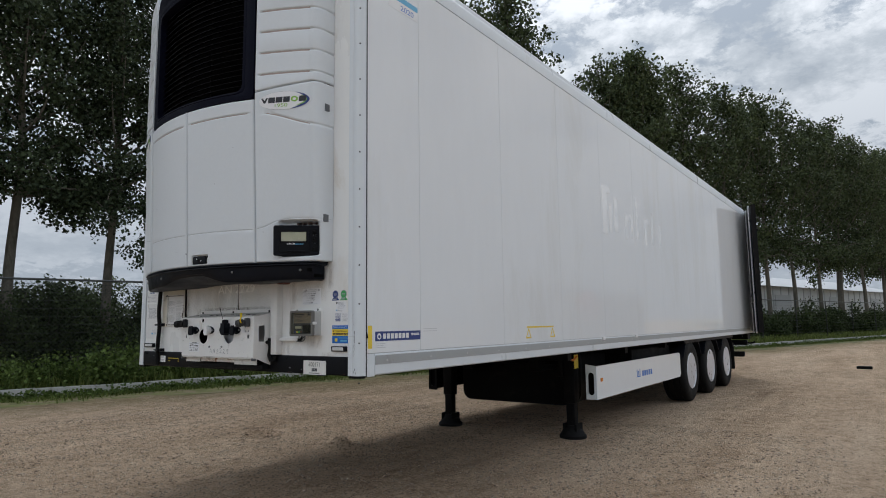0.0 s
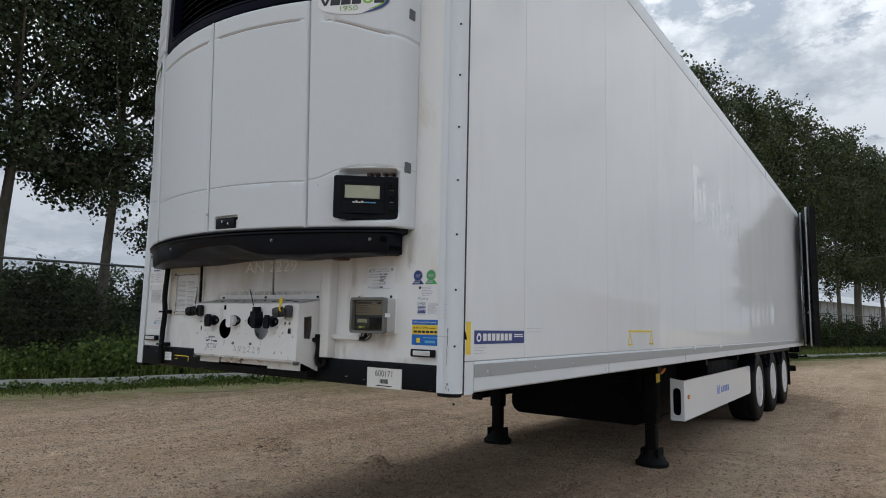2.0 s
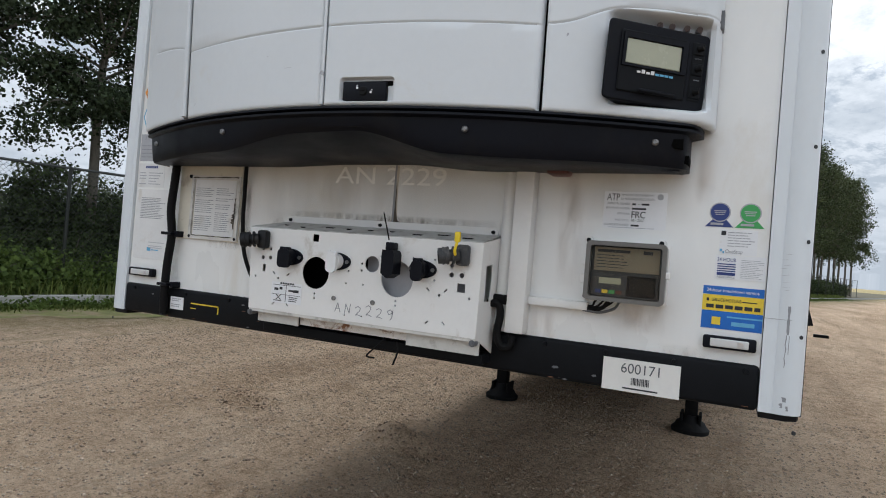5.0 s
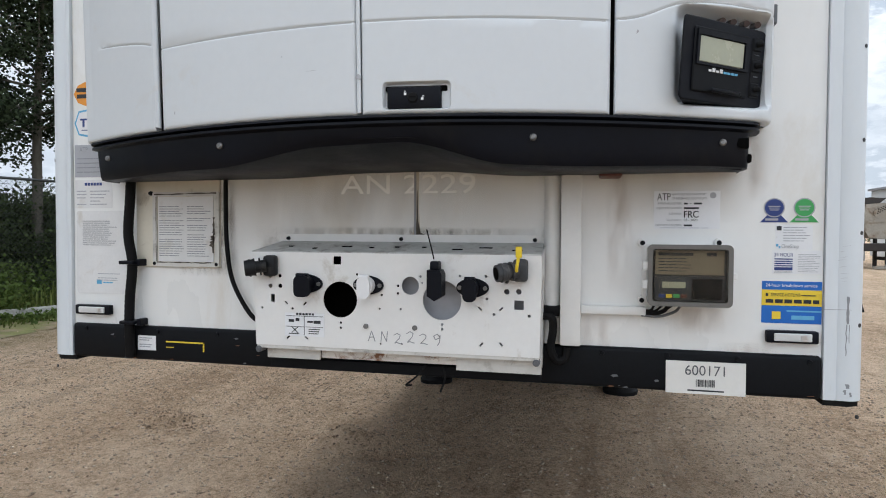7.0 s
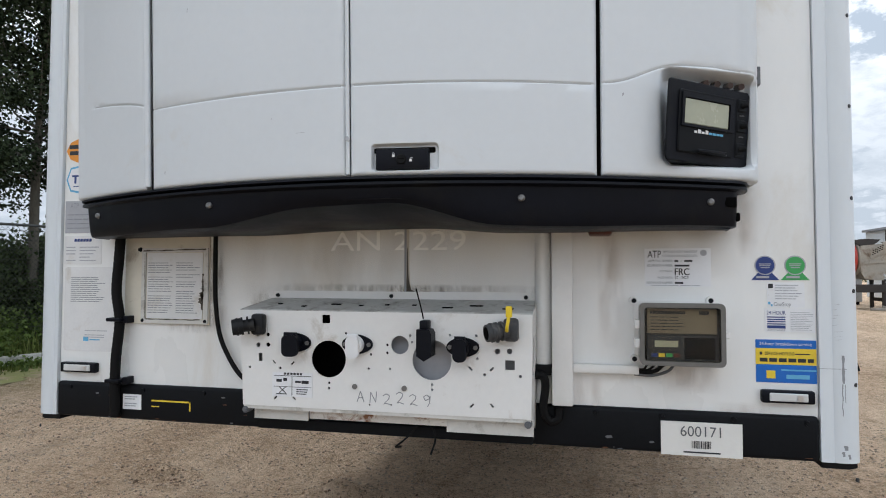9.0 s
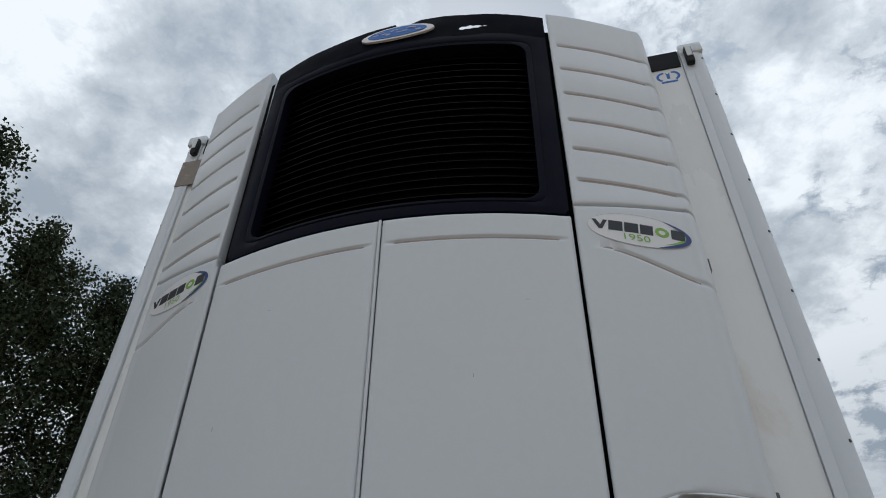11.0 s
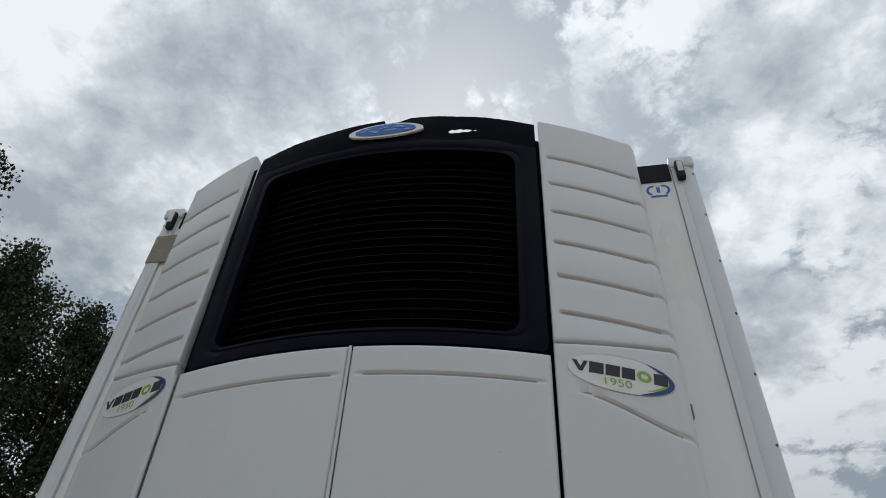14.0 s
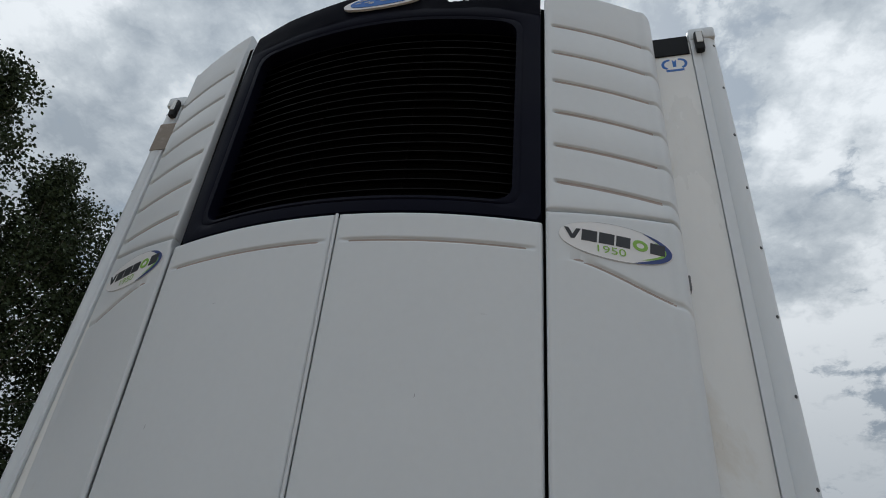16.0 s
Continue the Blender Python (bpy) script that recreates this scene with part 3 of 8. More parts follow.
def build_ground():
    def steps(lo, hi, fine_lo, fine_hi, d):
        out = [fine_lo + d * i for i in range(int((fine_hi - fine_lo) / d) + 1)]
        g = d
        while out[-1] < hi:
            g *= 1.22
            out.append(out[-1] + g)
        g = d
        while out[0] > lo:
            g *= 1.22
            out.insert(0, out[0] - g)
        return out
    xs = steps(-2500, 2500, -7.5, 6.5, 0.055)
    ys = steps(-2500, 2500, -1.0, 9.0, 0.055)
    verts, faces = [], []
    for y in ys:
        for x in xs:
            near = max(0.0, 1 - max(abs(x) - 9, abs(y - 4) - 10, 0) / 20)
            verts.append((x, y, (dirt_height(x, y) if near > 0 else 0) * near))
    n = len(xs)
    for j in range(len(ys) - 1):
        for i in range(n - 1):
            a = j * n + i
            faces.append((a, a + 1, a + n + 1, a + n))
    part("ground", (verts, faces), M_DIRT, label="bare compacted brown dirt yard with grit and worn ruts", smooth=True, category="ground", kind="structure")
    # raised planted strip behind the kerb
    v, f = [], []
    for i in range(61):
        s = -60 + 5.0 * i
        for off, z in ((0.16, 0.10), (1.0, 0.13), (4.0, 0.16), (14.0, 0.10), (90.0, 0.05)):
            p = along(s, off, z)
            v.append((p.x, p.y, p.z))
    for i in range(60):
        for k in range(4):
            a = i * 5 + k
            f.append((a, a + 5, a + 6, a + 1))
    part("planted_strip", (v, f), M_SOIL, label="weedy soil strip behind the concrete kerb", smooth=True, category="soil strip", kind="structure")
    rng = random.Random(5)
    kerb = thing("kerb", along(0, 0.08), "low weathered grey concrete kerb along the yard's edge", "kerb", kind="structure")
    me = None
    for i in range(-25, 130):
        if me is None:
            st = part("kerb_stone", box(bm_new(), -0.005, 0.185, -0.499, 0.499, -0.12, 0.185, 0.014), M_KERB, kerb, smooth=True)
            me = st.data
        else:
            st = new("kerb_stone", me)
            st.parent = kerb
            st.matrix_parent_inverse = Matrix.Translation(-base_of(kerb))
        p = along(i * 1.0, 0.0)
        st.matrix_basis = pose(p.x, p.y, rng.uniform(-0.012, 0.008), rng.uniform(-0.4, 0.4), rng.uniform(-1.2, 1.2), math.degrees(math.atan2(LDIR.y, LDIR.x)) + 90 + rng.uniform(-0.3, 0.3))


build_ground()


def build_fence():
    H = 2.36
    post0 = thing("fence_post", along(-1.0, 0.95, 0.12), "slim dark green steel fence post", "fence post", "posts of the boundary fence", kind="")
    p = along(-1.0, 0.95)
    bm = bm_new()
    cyl(bm, (p.x, p.y, 0.1), (p.x, p.y, H + 0.02), 0.030, seg=10)
    part("pole", bm, M_FENCE, post0, smooth=True)
    bm = bm_new()
    lathe(bm, [(0, 0.033), (0.012, 0.033), (0.022, 0.02), (0.024, 0.0)], (p.x, p.y, H + 0.012), "z", 10)
    part("cap", bm, M_FENCE, post0, smooth=True)
    for i in range(-5, 24):
        if i:
            q = along(i * 4.2 - 1.0, 0.95, 0.12)
            copy_thing(post0, pose(q.x, q.y, q.z))
    fence = thing("wire_fence", along(0, 0.95, 0.12), "dark green wire mesh boundary fence with a top rail", "fence")
    a, b = along(-22, 0.95, H), along(95, 0.95, H)
    part("top_rail", cyl(bm_new(), a, b, 0.024, seg=8), M_RAIL, fence, smooth=True)
    # twisted diamond mesh, as two sets of slanted wires, thin enough to see through
    v, f = [], []

    def wire(p, q, r):
        d = (q - p).normalized()
        s1 = d.cross(LNOR).normalized() * r
        s2 = LNOR * r
        i = len(v)
        for e in (p, q):
            for s in (s1 + s2, s2 - s1, -s1 - s2, s1 - s2):
                v.append(tuple(e + s))
        for k in range(4):
            f.append((i + k, i + (k + 1) % 4, i + 4 + (k + 1) % 4, i + 4 + k))
    for z in [0.22 + 0.17 * k for k in range(13)]:
        for s in range(-22, 95, 3):
            wire(along(s, 0.93, z), along(s + 3, 0.93, z), 0.0032)
    part("line_wire", (v, f), M_FENCE, fence)
    v, f = [], []
    step = 0.085
    n = int(33 / step)
    for k in range(n):
        s = -16 + k * step
        for dirn in (1, -1):
            wire(along(s, 0.93, 0.14), along(s + dirn * (H - 0.16), 0.93, H - 0.02), 0.0020)
    part("diamond_mesh", (v, f), M_FENCE, fence)


build_fence()


# ---- the trailer ----
TR = thing("semi_trailer", (0, 6.8, 0), "long white refrigerated box semi-trailer standing on its landing legs", "semi-trailer")
Z0, Z1 = 1.02, 4.04                # underside and roof
HX = 1.30                         # half width
LEN = 13.72


def build_box():
    part("front_wall", bx(-1.209, 1.196, 0.0, 0.09, 1.10, 4.01), M_FRONT, TR, "smooth white front wall with rain and diesel grime")
    # sealed joint that runs down the middle of the front wall
    part("wall_joint", bx(0.050, 0.057, -0.0022, 0.002, 1.44, 1.72), M_GREYINK, TR, "dirty grey sealant line")
    part("run_off_stain", slab(bm_new(), [(0.034, 1.463), (0.050, 1.468), (0.053, 1.52), (0.0535, 1.60), (0.0555, 1.60), (0.058, 1.51), (0.066, 1.472), (0.088, 1.463)], front_at, 0.0014), M_FILTH, TR, "dark streak at the foot of the stain")
    part("run_off_stain", slab(bm_new(), [(0.026, 1.442), (0.082, 1.442), (0.066, 1.470), (0.061, 1.53), (0.060, 1.66), (0.0475, 1.66), (0.047, 1.53), (0.042, 1.472)], front_at, 0.0008), M_RUNOFF, TR, "brownish run-off stain")
    for s in (-1, 1):
        r = 0.042
        inn = 1.198 if s > 0 else 1.211
        out = [(s * inn, 0.10), (s * inn, -0.012), (s * 1.225, -0.012), (s * 1.230, -0.009), (s * 1.236, -0.013)]
        for k in range(9):
            a = radians(90 * k / 8)
            out.append((s * (HX - r + r * math.sin(a)), -0.013 + r - r * math.cos(a)))
        out.append((s * HX, 0.052))
        out.append((s * 1.25, 0.10))
        post = part("corner_post", prism(bm_new(), out, "z", Z0 + 0.008, Z1 - 0.05), M_POST, TR, "scuffed white aluminium corner post", smooth=True)
        part("post_foot", prism(bm_new(), [(s * 1.20, 0.095), (s * 1.20, -0.006), (s * 1.262, -0.009), (s * 1.290, 0.010), (s * 1.296, 0.040), (s * 1.25, 0.095)], "z", Z0 - 0.008, Z0 + 0.0075), M_RUBBER, post, "black rubber foot strip", smooth=True)
        pieces("rivet", [cyl(bm_new(), (s * 1.2831, -0.0009, 0.985 + 0.2465 * k), (s * 1.2860, -0.0043, 0.985 + 0.2465 * k), 0.0055, seg=8) for k in range(13)], M_SEAL, post)
        part("corner_seal", bx(s * 1.294, s * (HX + 0.003), 0.043, 0.051, Z0, Z1 - 0.05), M_SEAL, post, "black sealant strip")
        # top corner casting with a marker lamp
        part("top_corner", bx(s * 1.192, s * 1.298, -0.02, 0.12, Z1 - 0.055, Z1 + 0.01, 0.012), M_POST, TR, smooth=True)
        lamp = part("marker_lamp", bx(s * 1.212, s * 1.246, -0.040, -0.008, 3.898, 4.006, 0.008), M_COUPL, TR, "small grey lamp housing", smooth=True)
        part("lens", bx(s * 1.217, s * 1.241, -0.044, -0.0395, 3.932, 3.997, 0.003), M_LENS, lamp, "clear lens")
        part("top_band", bx(s * 0.90, s * 1.190, -0.006, 0.02, 3.915, 4.022), M_BUMPER, TR, "black band under the roof edge")
        # clearance lamp at the foot of the front wall
        x0, x1 = (1.054, 1.184) if s > 0 else (-1.190, -1.048)
        low = part("position_lamp", bx(x0, x1, -0.022, 0.0, 1.178, 1.212, 0.005), M_BLACKP, TR, "black housing of the front position lamp", smooth=True)
        part("lens", bx(x0 + 0.018, x1 - 0.018, -0.027, -0.0205, 1.184, 1.206, 0.003), M_LENS, low, "clear lens")
        part("reflector", lathe(bm_new(), [(-0.0285, 0.0), (-0.0285, 0.008), (-0.025, 0.009)], (x1 - 0.038, 0, 1.195), "y", 12), M_ALU, low, "round reflector")
    # scrapes, hairline cracks and a joint on the post
    rng = random.Random(14)
    on_post = lambda u, v, o: (u, -0.0131 - o, v)

    def scrape(pts, wide):
        left = [(x - wide * rng.uniform(0.4, 1.0), z) for x, z in pts]
        right = [(x + wide * rng.uniform(0.4, 1.0), z) for x, z in pts]
        return slab(bm_new(), left + right[::-1], on_post, 0.0005)
    part("scuff_mark", scrape([(1.2535, 1.235 + 0.0105 * k) for k in range(8)], 0.0042), M_GREYINK, TR, "grey scrape through the white paint")
    part("scuff_mark", scrape([(1.2505 + 0.001 * math.sin(k * 2.1), 1.150 + 0.012 * k) for k in range(8)], 0.0016), M_GREYINK, TR, "thin grey scrape")
    part("scuff_mark", scrape([(1.2575, 1.185 + 0.012 * k) for k in range(5)], 0.0010), M_GREYINK, TR, "thin grey scrape")
    for cx, cz, w in ((1.256, 1.062, 0.007), (1.250, 1.046, 0.005), (1.264, 1.040, 0.004)):
        part("scuff_mark", scrape([(cx + 0.0012 * math.sin(k * 2.0), cz + 0.004 * k) for k in range(4)], w), M_GREYINK, TR, "dark chipped paint at the foot")
    for k in range(8):
        z, x0 = 1.345 + 0.014 * k + rng.uniform(-0.004, 0.004), rng.uniform(1.222, 1.236)
        part("hairline", slab(bm_new(), [(x0, z), (x0 + 0.010, z + 0.001), (x0 + rng.uniform(0.016, 0.026), z + 0.003), (x0 + 0.010, z + 0.0018)], on_post, 0.0005), M_PALEINK, TR, "fine crack in the paint")
    part("post_joint", rects(bm_new(), [(1.197, 1.262, 1.2725, 1.2735)], on_post, 0.0006), M_GREYINK, TR)
    part("loose_seal", prism(bm_new(), [(HX - 0.002, 1.312), (HX + 0.004, 1.302), (HX + 0.015, 1.262), (HX - 0.002, 1.260)], "y", 0.044, 0.050), M_RUBBER, TR, "torn black sealant lip sticking out")
    part("brown_plate", bx(-1.280, -1.141, -0.0165, -0.0125, 3.69, 3.86), M_BROWNPL, TR, "worn brownish patch plate")
    # right side, panel by panel
    edges = [0.042, 0.61] + [0.61 + 1.182 * k for k in range(1, 11)] + [LEN]
    edges = [e for e in edges if e < LEN - 0.4] + [LEN]
    part("wall_core", bx(1.20, 1.2935, 0.06, LEN - 0.01, 1.10, 3.95), M_JOINT_SHADE, TR)
    for a, b in zip(edges, edges[1:]):
        part("side_panel", bx(1.285, 1.3005, a + 0.0013, b - 0.0013, 1.166, 3.862, 0.001, seg=1), M_GRP, TR)
    part("left_wall", bx(-1.3, -1.21, 0.045, LEN, 1.10, 3.93), M_GRP, TR, "white left side wall")
    part("roof", bx(-1.29, 1.29, 0.05, LEN, 3.93, Z1 - 0.012, 0.01), M_POST, TR)
    part("floor_pan", bx(-1.19, 1.19, 0.09, LEN, 1.03, 1.10), M_CHASSIS, TR, "dark underside of the box")
    part("rear_frame", bx(-1.3, 1.3, LEN, LEN + 0.06, 1.0, 4.0), M_CHASSIS, TR)
    for s in (-1, 1):
        out = [(s * 1.22, 3.866), (s * 1.303, 3.866), (s * 1.303, 3.95)]
        for k in range(1, 7):
            a = radians(90 * k / 6)
            out.append((s * (1.303 - 0.045 + 0.045 * math.cos(a)), 3.955 + 0.045 * math.sin(a)))
        out.append((s * 1.22, 4.0))
        part("top_rail", prism(bm_new(), out, "y", 0.045, LEN), M_POST, TR, smooth=True)
        out = [(s * 1.20, 1.025), (s * 1.296, 1.025), (s * 1.304, 1.033), (s * 1.304, 1.155), (s * 1.3015, 1.162), (s * 1.20, 1.162)]
        part("bottom_rail", prism(bm_new(), out, "y", 0.126, LEN), M_POST, TR, "white lower side rail")
        part("rail_end", bx(s * 1.22, s * 1.3025, 0.043, 0.1235, 1.02, 1.162), M_POST, TR)
    rail = part("marking_strip", bx(1.3035, 1.3068, 0.128, LEN - 0.3, 1.092, 1.150, 0.0008, seg=1), M_TAPE, TR, "grey reflective strip along the lower rail")
    pieces("rivet", [cyl(bm_new(), (1.306, 0.24 + 0.48 * k, 1.116), (1.3085, 0.24 + 0.48 * k, 1.116), 0.006, seg=8) for k in range(28)], M_ALU, rail)
    for y in (4.02, 5.16):
        part("strap_hook", bx(1.302, 1.318, y, y + 0.075, 1.135, 1.172, 0.006), M_WHITEV, TR, smooth=True)


build_box()


def build_front_bits():
    bump = part("front_bumper", bx(-1.209, 1.196, -0.014, 0.07, 1.026, 1.145, 0.012, seg=3), M_BUMPER, TR, "dark grey steel lower front beam, scuffed", smooth=True)
    pieces("screw", [cyl(bm_new(), (x, -0.013, 1.128), (x, -0.019, 1.128), 0.0075, 0.006, seg=10) for x in (-1.15, -0.86, -0.63, 0.62, 0.80, 0.985, 1.165)], M_BUMPER, bump)
    # number plate of the fleet
    pl = part("fleet_plate", bx(0.796, 1.005, -0.0185, -0.0142, 1.025, 1.116), M_PLATE, TR, "chipped white fleet number plate with a barcode")
    at = lambda u, v, off: (u + 0.004, -0.0184 - off, v)
    part("number", lettering("600171", 0.040, at, (0.843, 1.078), 0.0012, width=0.104), M_GREYP, pl, "grey digits")
    rng = random.Random(3)
    rows, u = [], 0.872
    while u < 0.920:
        w = rng.choice((0.0009, 0.0016, 0.0026))
        rows.append((u, u + w, 1.046, 1.066))
        u += w + rng.choice((0.0012, 0.0020))
    rows.append((0.850, 0.945, 1.033, 1.037))
    part("barcode", rects(bm_new(), rows, at, 0.001), M_INK, pl, "barcode bars")
    lab = part("beam_label", bx(-0.937, -0.866, -0.0165, -0.0138, 1.062, 1.112), M_PAPER, TR, "small white type label")
    part("print", rects(bm_new(), text_lines(-0.912, -0.858, 1.070, 1.108, 5, rng), lambda u, v, o: (u - 0.018, -0.0164 - o, v), 0.0008), M_PALEINK, lab)
    part("yellow_mark", rects(bm_new(), [(-0.800, -0.652, 1.092, 1.097), (-0.657, -0.652, 1.065, 1.097), (-0.800, -0.770, 1.074, 1.077)], lambda u, v, o: (u - 0.027, -0.0142 - o, v), 0.001), M_YELLOW, TR, "thin yellow bracket mark")
    # cable duct and tray
    part("cable_duct", bx(0.501, 0.559, -0.055, 0.0, 1.150, 1.69, 0.004), M_STEELW, TR, "white upright cable duct", smooth=True)
    part("duct_edge", prism(bm_new(), [(0.4755 + 0.0245 * math.cos(radians(a)), -0.001 - 0.034 * math.sin(radians(a))) for a in range(0, 181, 12)], "z", 1.262, 1.69), M_STEELW, TR, "white half-round pipe cover beside the duct", smooth=True)
    part("pipe_foot", prism(bm_new(), [(0.4755 + 0.0245 * math.cos(radians(a)), -0.001 - 0.030 * math.sin(radians(a))) for a in range(0, 181, 12)], "z", 1.150, 1.232), M_STEELW, TR, "lower end of the pipe cover", smooth=True)
    part("pipe_clamp", bx(0.448, 0.501, -0.042, 0.0, 1.232, 1.262, 0.005), M_RUBBER, TR, "black rubber pipe clamp", smooth=True)
    part("cable_tray", bx(0.559, 0.739, -0.028, 0.0, 1.241, 1.265, 0.003), M_STEELW, TR, "white sideways cable tray", smooth=True)
    part("duct_cap", bx(0.604, 0.668, -0.10, -0.03, 1.628, 1.665, 0.008), M_REDP, TR, "dark red drain cap under the unit", smooth=True)
    # loose conduit and cables
    pts = curve_pts([(-0.945, -0.03, 1.70), (-0.948, -0.035, 1.58), (-0.956, -0.035, 1.46), (-0.942, -0.034, 1.36), (-0.953, -0.034, 1.24), (-0.955, -0.035, 1.13), (-0.955, -0.03, 1.04)], 14)
    con = part("conduit", tube(bm_new(), pts, 0.016, 10, [0.0165 if i % 2 else 0.0157 for i in range(len(pts))]), M_RUBBER, TR, "black corrugated conduit", smooth=True)
    pieces("clamp", [box(bx(-0.978, -0.922, -0.058, -0.008, z - 0.006, z + 0.006, 0.003), -0.925, -0.908, -0.04, -0.0, z - 0.012, z + 0.012, 0.003) for z in (1.365, 1.16)], M_BLACKP, con)
    part("cable", tube(bm_new(), curve_pts([(-0.585, -0.03, 1.70), (-0.592, -0.02, 1.55), (-0.588, -0.02, 1.42), (-0.568, -0.02, 1.31), (-0.515, -0.02, 1.215), (-0.46, -0.03, 1.17)], 10), 0.0075, 8), M_RUBBER, TR, "black loose cable", smooth=True)
    part("cable", tube(bm_new(), curve_pts([(0.440, -0.05, 1.232), (0.474, -0.05, 1.232), (0.482, -0.045, 1.20), (0.476, -0.045, 1.14), (0.492, -0.04, 1.105), (0.515, -0.035, 1.11), (0.520, -0.03, 1.14)], 8), 0.012, 8), M_RUBBER, TR, "black cable loop", smooth=True)
    part("cable", tube(bm_new(), curve_pts([(0.726, -0.02, 1.248), (0.760, -0.02, 1.247), (0.785, -0.03, 1.256), (0.80, -0.04, 1.275)], 8), 0.006, 8), M_RUBBER, TR, "thin black wire", smooth=True)
    part("cable", tube(bm_new(), curve_pts([(0.726, -0.022, 1.242), (0.775, -0.022, 1.240), (0.815, -0.03, 1.255), (0.83, -0.04, 1.275)], 8), 0.004, 8), M_GREYP, TR, "thin grey wire", smooth=True)


build_front_bits()


def build_beam_wear():
    """Chips, rust and scratches along the lower front beam."""
    rng = random.Random(52)
    on_beam = lambda u, v, o: (u, -0.0141 - o, v)
    for k in range(26):
        low = rng.random() < 0.55
        x, z = rng.uniform(-1.17, 1.17), rng.uniform(1.030, 1.036) if low else rng.uniform(1.05, 1.132)
        if 0.81 < x < 0.99 or -0.42 < x < 0.46:
            continue
        w, hh = rng.uniform(0.003, 0.011), rng.uniform(0.001, 0.003) if low else rng.uniform(0.0008, 0.005)
        pts = [(x - w, z), (x - w * 0.3, z - hh * rng.uniform(0.3, 1)), (x + w, z - hh * 0.2), (x + w * rng.uniform(0.4, 0.9), z + hh), (x - w * 0.5, z + hh * rng.uniform(0.4, 1))]
        part("paint_chip", slab(bm_new(), pts, on_beam, 0.0004), M_RUSTCHIP if rng.random() < 0.5 else M_GREYP, TR, "chip in the dark paint")


build_beam_wear()


def sticker(name, u0, u1, v0, v1, material, label, rows=(), ink=M_GREYINK, place=front_at, r=0.002):
    s = part(name, slab(bm_new(), round_rect(u0, u1, v0, v1, r, 2), place, 0.0012), material, TR, label)
    if rows:
        part("print", rects(bm_new(), rows, place, 0.0022), ink, s)
    return s


GHOST_U, GHOST_W = -0.195, 0.432


def build_stickers():
    rng = random.Random(11)
    # transport certificate
    s = sticker("certificate_label", 0.752, 0.927, 1.487, 1.594, M_PAPER, "white transport certificate label with grey print",
                [(0.832, 0.842, 1.556, 1.561), (0.848, 0.852, 1.558, 1.559), (0.858, 0.879, 1.556, 1.561), (0.832, 0.871, 1.543, 1.548), (0.832, 0.854, 1.4945, 1.4995)], M_INK)
    for words, u0, u1, v in (("APPROVED FOR TRANSPORT", 0.800, 0.892, 1.5815), ("OF PERISHABLE FOODSTUFFS", 0.800, 0.892, 1.5700), ("APPROVAL NUMBER:", 0.762, 0.827, 1.5560), ("EQUIPMENT NUMBER:", 0.759, 0.827, 1.5430),
                             ("ATP MARK:", 0.792, 0.827, 1.5270), ("VALID UNTIL:", 0.786, 0.827, 1.5090), ("CERTIFICATE NUMBER:", 0.756, 0.827, 1.4945)):
        part("print", lettering(words, 0.0090, front_at, (u0, v), 0.0023, width=u1 - u0), M_GREYINK, s, "small grey words")
    part("print", lettering("02 - 2020", 0.0095, front_at, (0.832, 1.5090), 0.0023, width=0.036), M_INK, s, "dark date")
    part("print", rects(bm_new(), text_lines(0.770, 0.905, 1.4885, 1.4915, 1, rng, 0.1, 0.5), front_at, 0.0022), M_PALEINK, s)
    part("heading", lettering("ATP", 0.0290, front_at, (0.760, 1.5680), 0.0023, width=0.036), M_INK, s, "dark heading")
    for dx in (0.0, 0.0008):
        part("class_mark", lettering("FRC", 0.0275, front_at, (0.832 + dx, 1.5190), 0.0023 + dx, width=0.038), M_INK, s, "bold dark class letters")
    part("seal", slab(bm_new(), ring_pts(0.908, 1.581, 0.0085), front_at, 0.0023), M_PALEINK, s, "small round seal")
    # award cones
    for x0, x1, m, lab in ((1.029, 1.099, M_NAVY, "blue round award sticker on a blue foot"), (1.103, 1.174, M_GREEN, "green round award sticker on a green foot")):
        cx = (x0 + x1) / 2
        s = part("award_sticker", slab(bm_new(), [(x0, 1.506), (x1, 1.506), (x1 - 0.018, 1.526), (x0 + 0.018, 1.526)], front_at, 0.0012), m, TR, lab)
        part("rim", slab(bm_new(), ring_pts(cx, 1.546, 0.0265), front_at, 0.0018), M_PALEINK, s, "pale scalloped rim")
        part("disc", slab(bm_new(), ring_pts(cx, 1.546, 0.0235), front_at, 0.0024), m, s)
        part("print", rects(bm_new(), [(cx - 0.015, cx + 0.015, 1.5485, 1.551), (cx - 0.014, cx + 0.013, 1.544, 1.546), (cx - 0.011, cx + 0.011, 1.5385, 1.541), (cx - 0.022, cx + 0.010, 1.511, 1.517)], front_at, 0.0029), M_PALEINK, s)
    rows = text_lines(1.088, 1.155, 1.452, 1.496, 6, rng, 0.3, 0.3)
    s = sticker("service_label", 1.068, 1.160, 1.432, 1.500, M_PAPER, "pale service label with small grey print", rows, M_PALEINK)
    part("mark", rects(bm_new(), [(1.071, 1.083, 1.484, 1.496)], front_at, 0.0022), M_INK, s, "dark square mark")
    part("word", lettering("OneStop", 0.015, front_at, (1.084, 1.436), 0.0023, width=0.042), M_GREYINK, s)
    part("mark", rects(bm_new(), [(1.070, 1.076, 1.440, 1.447), (1.077, 1.081, 1.435, 1.441)], front_at, 0.0022), M_CYANV, s, "small light blue mark")
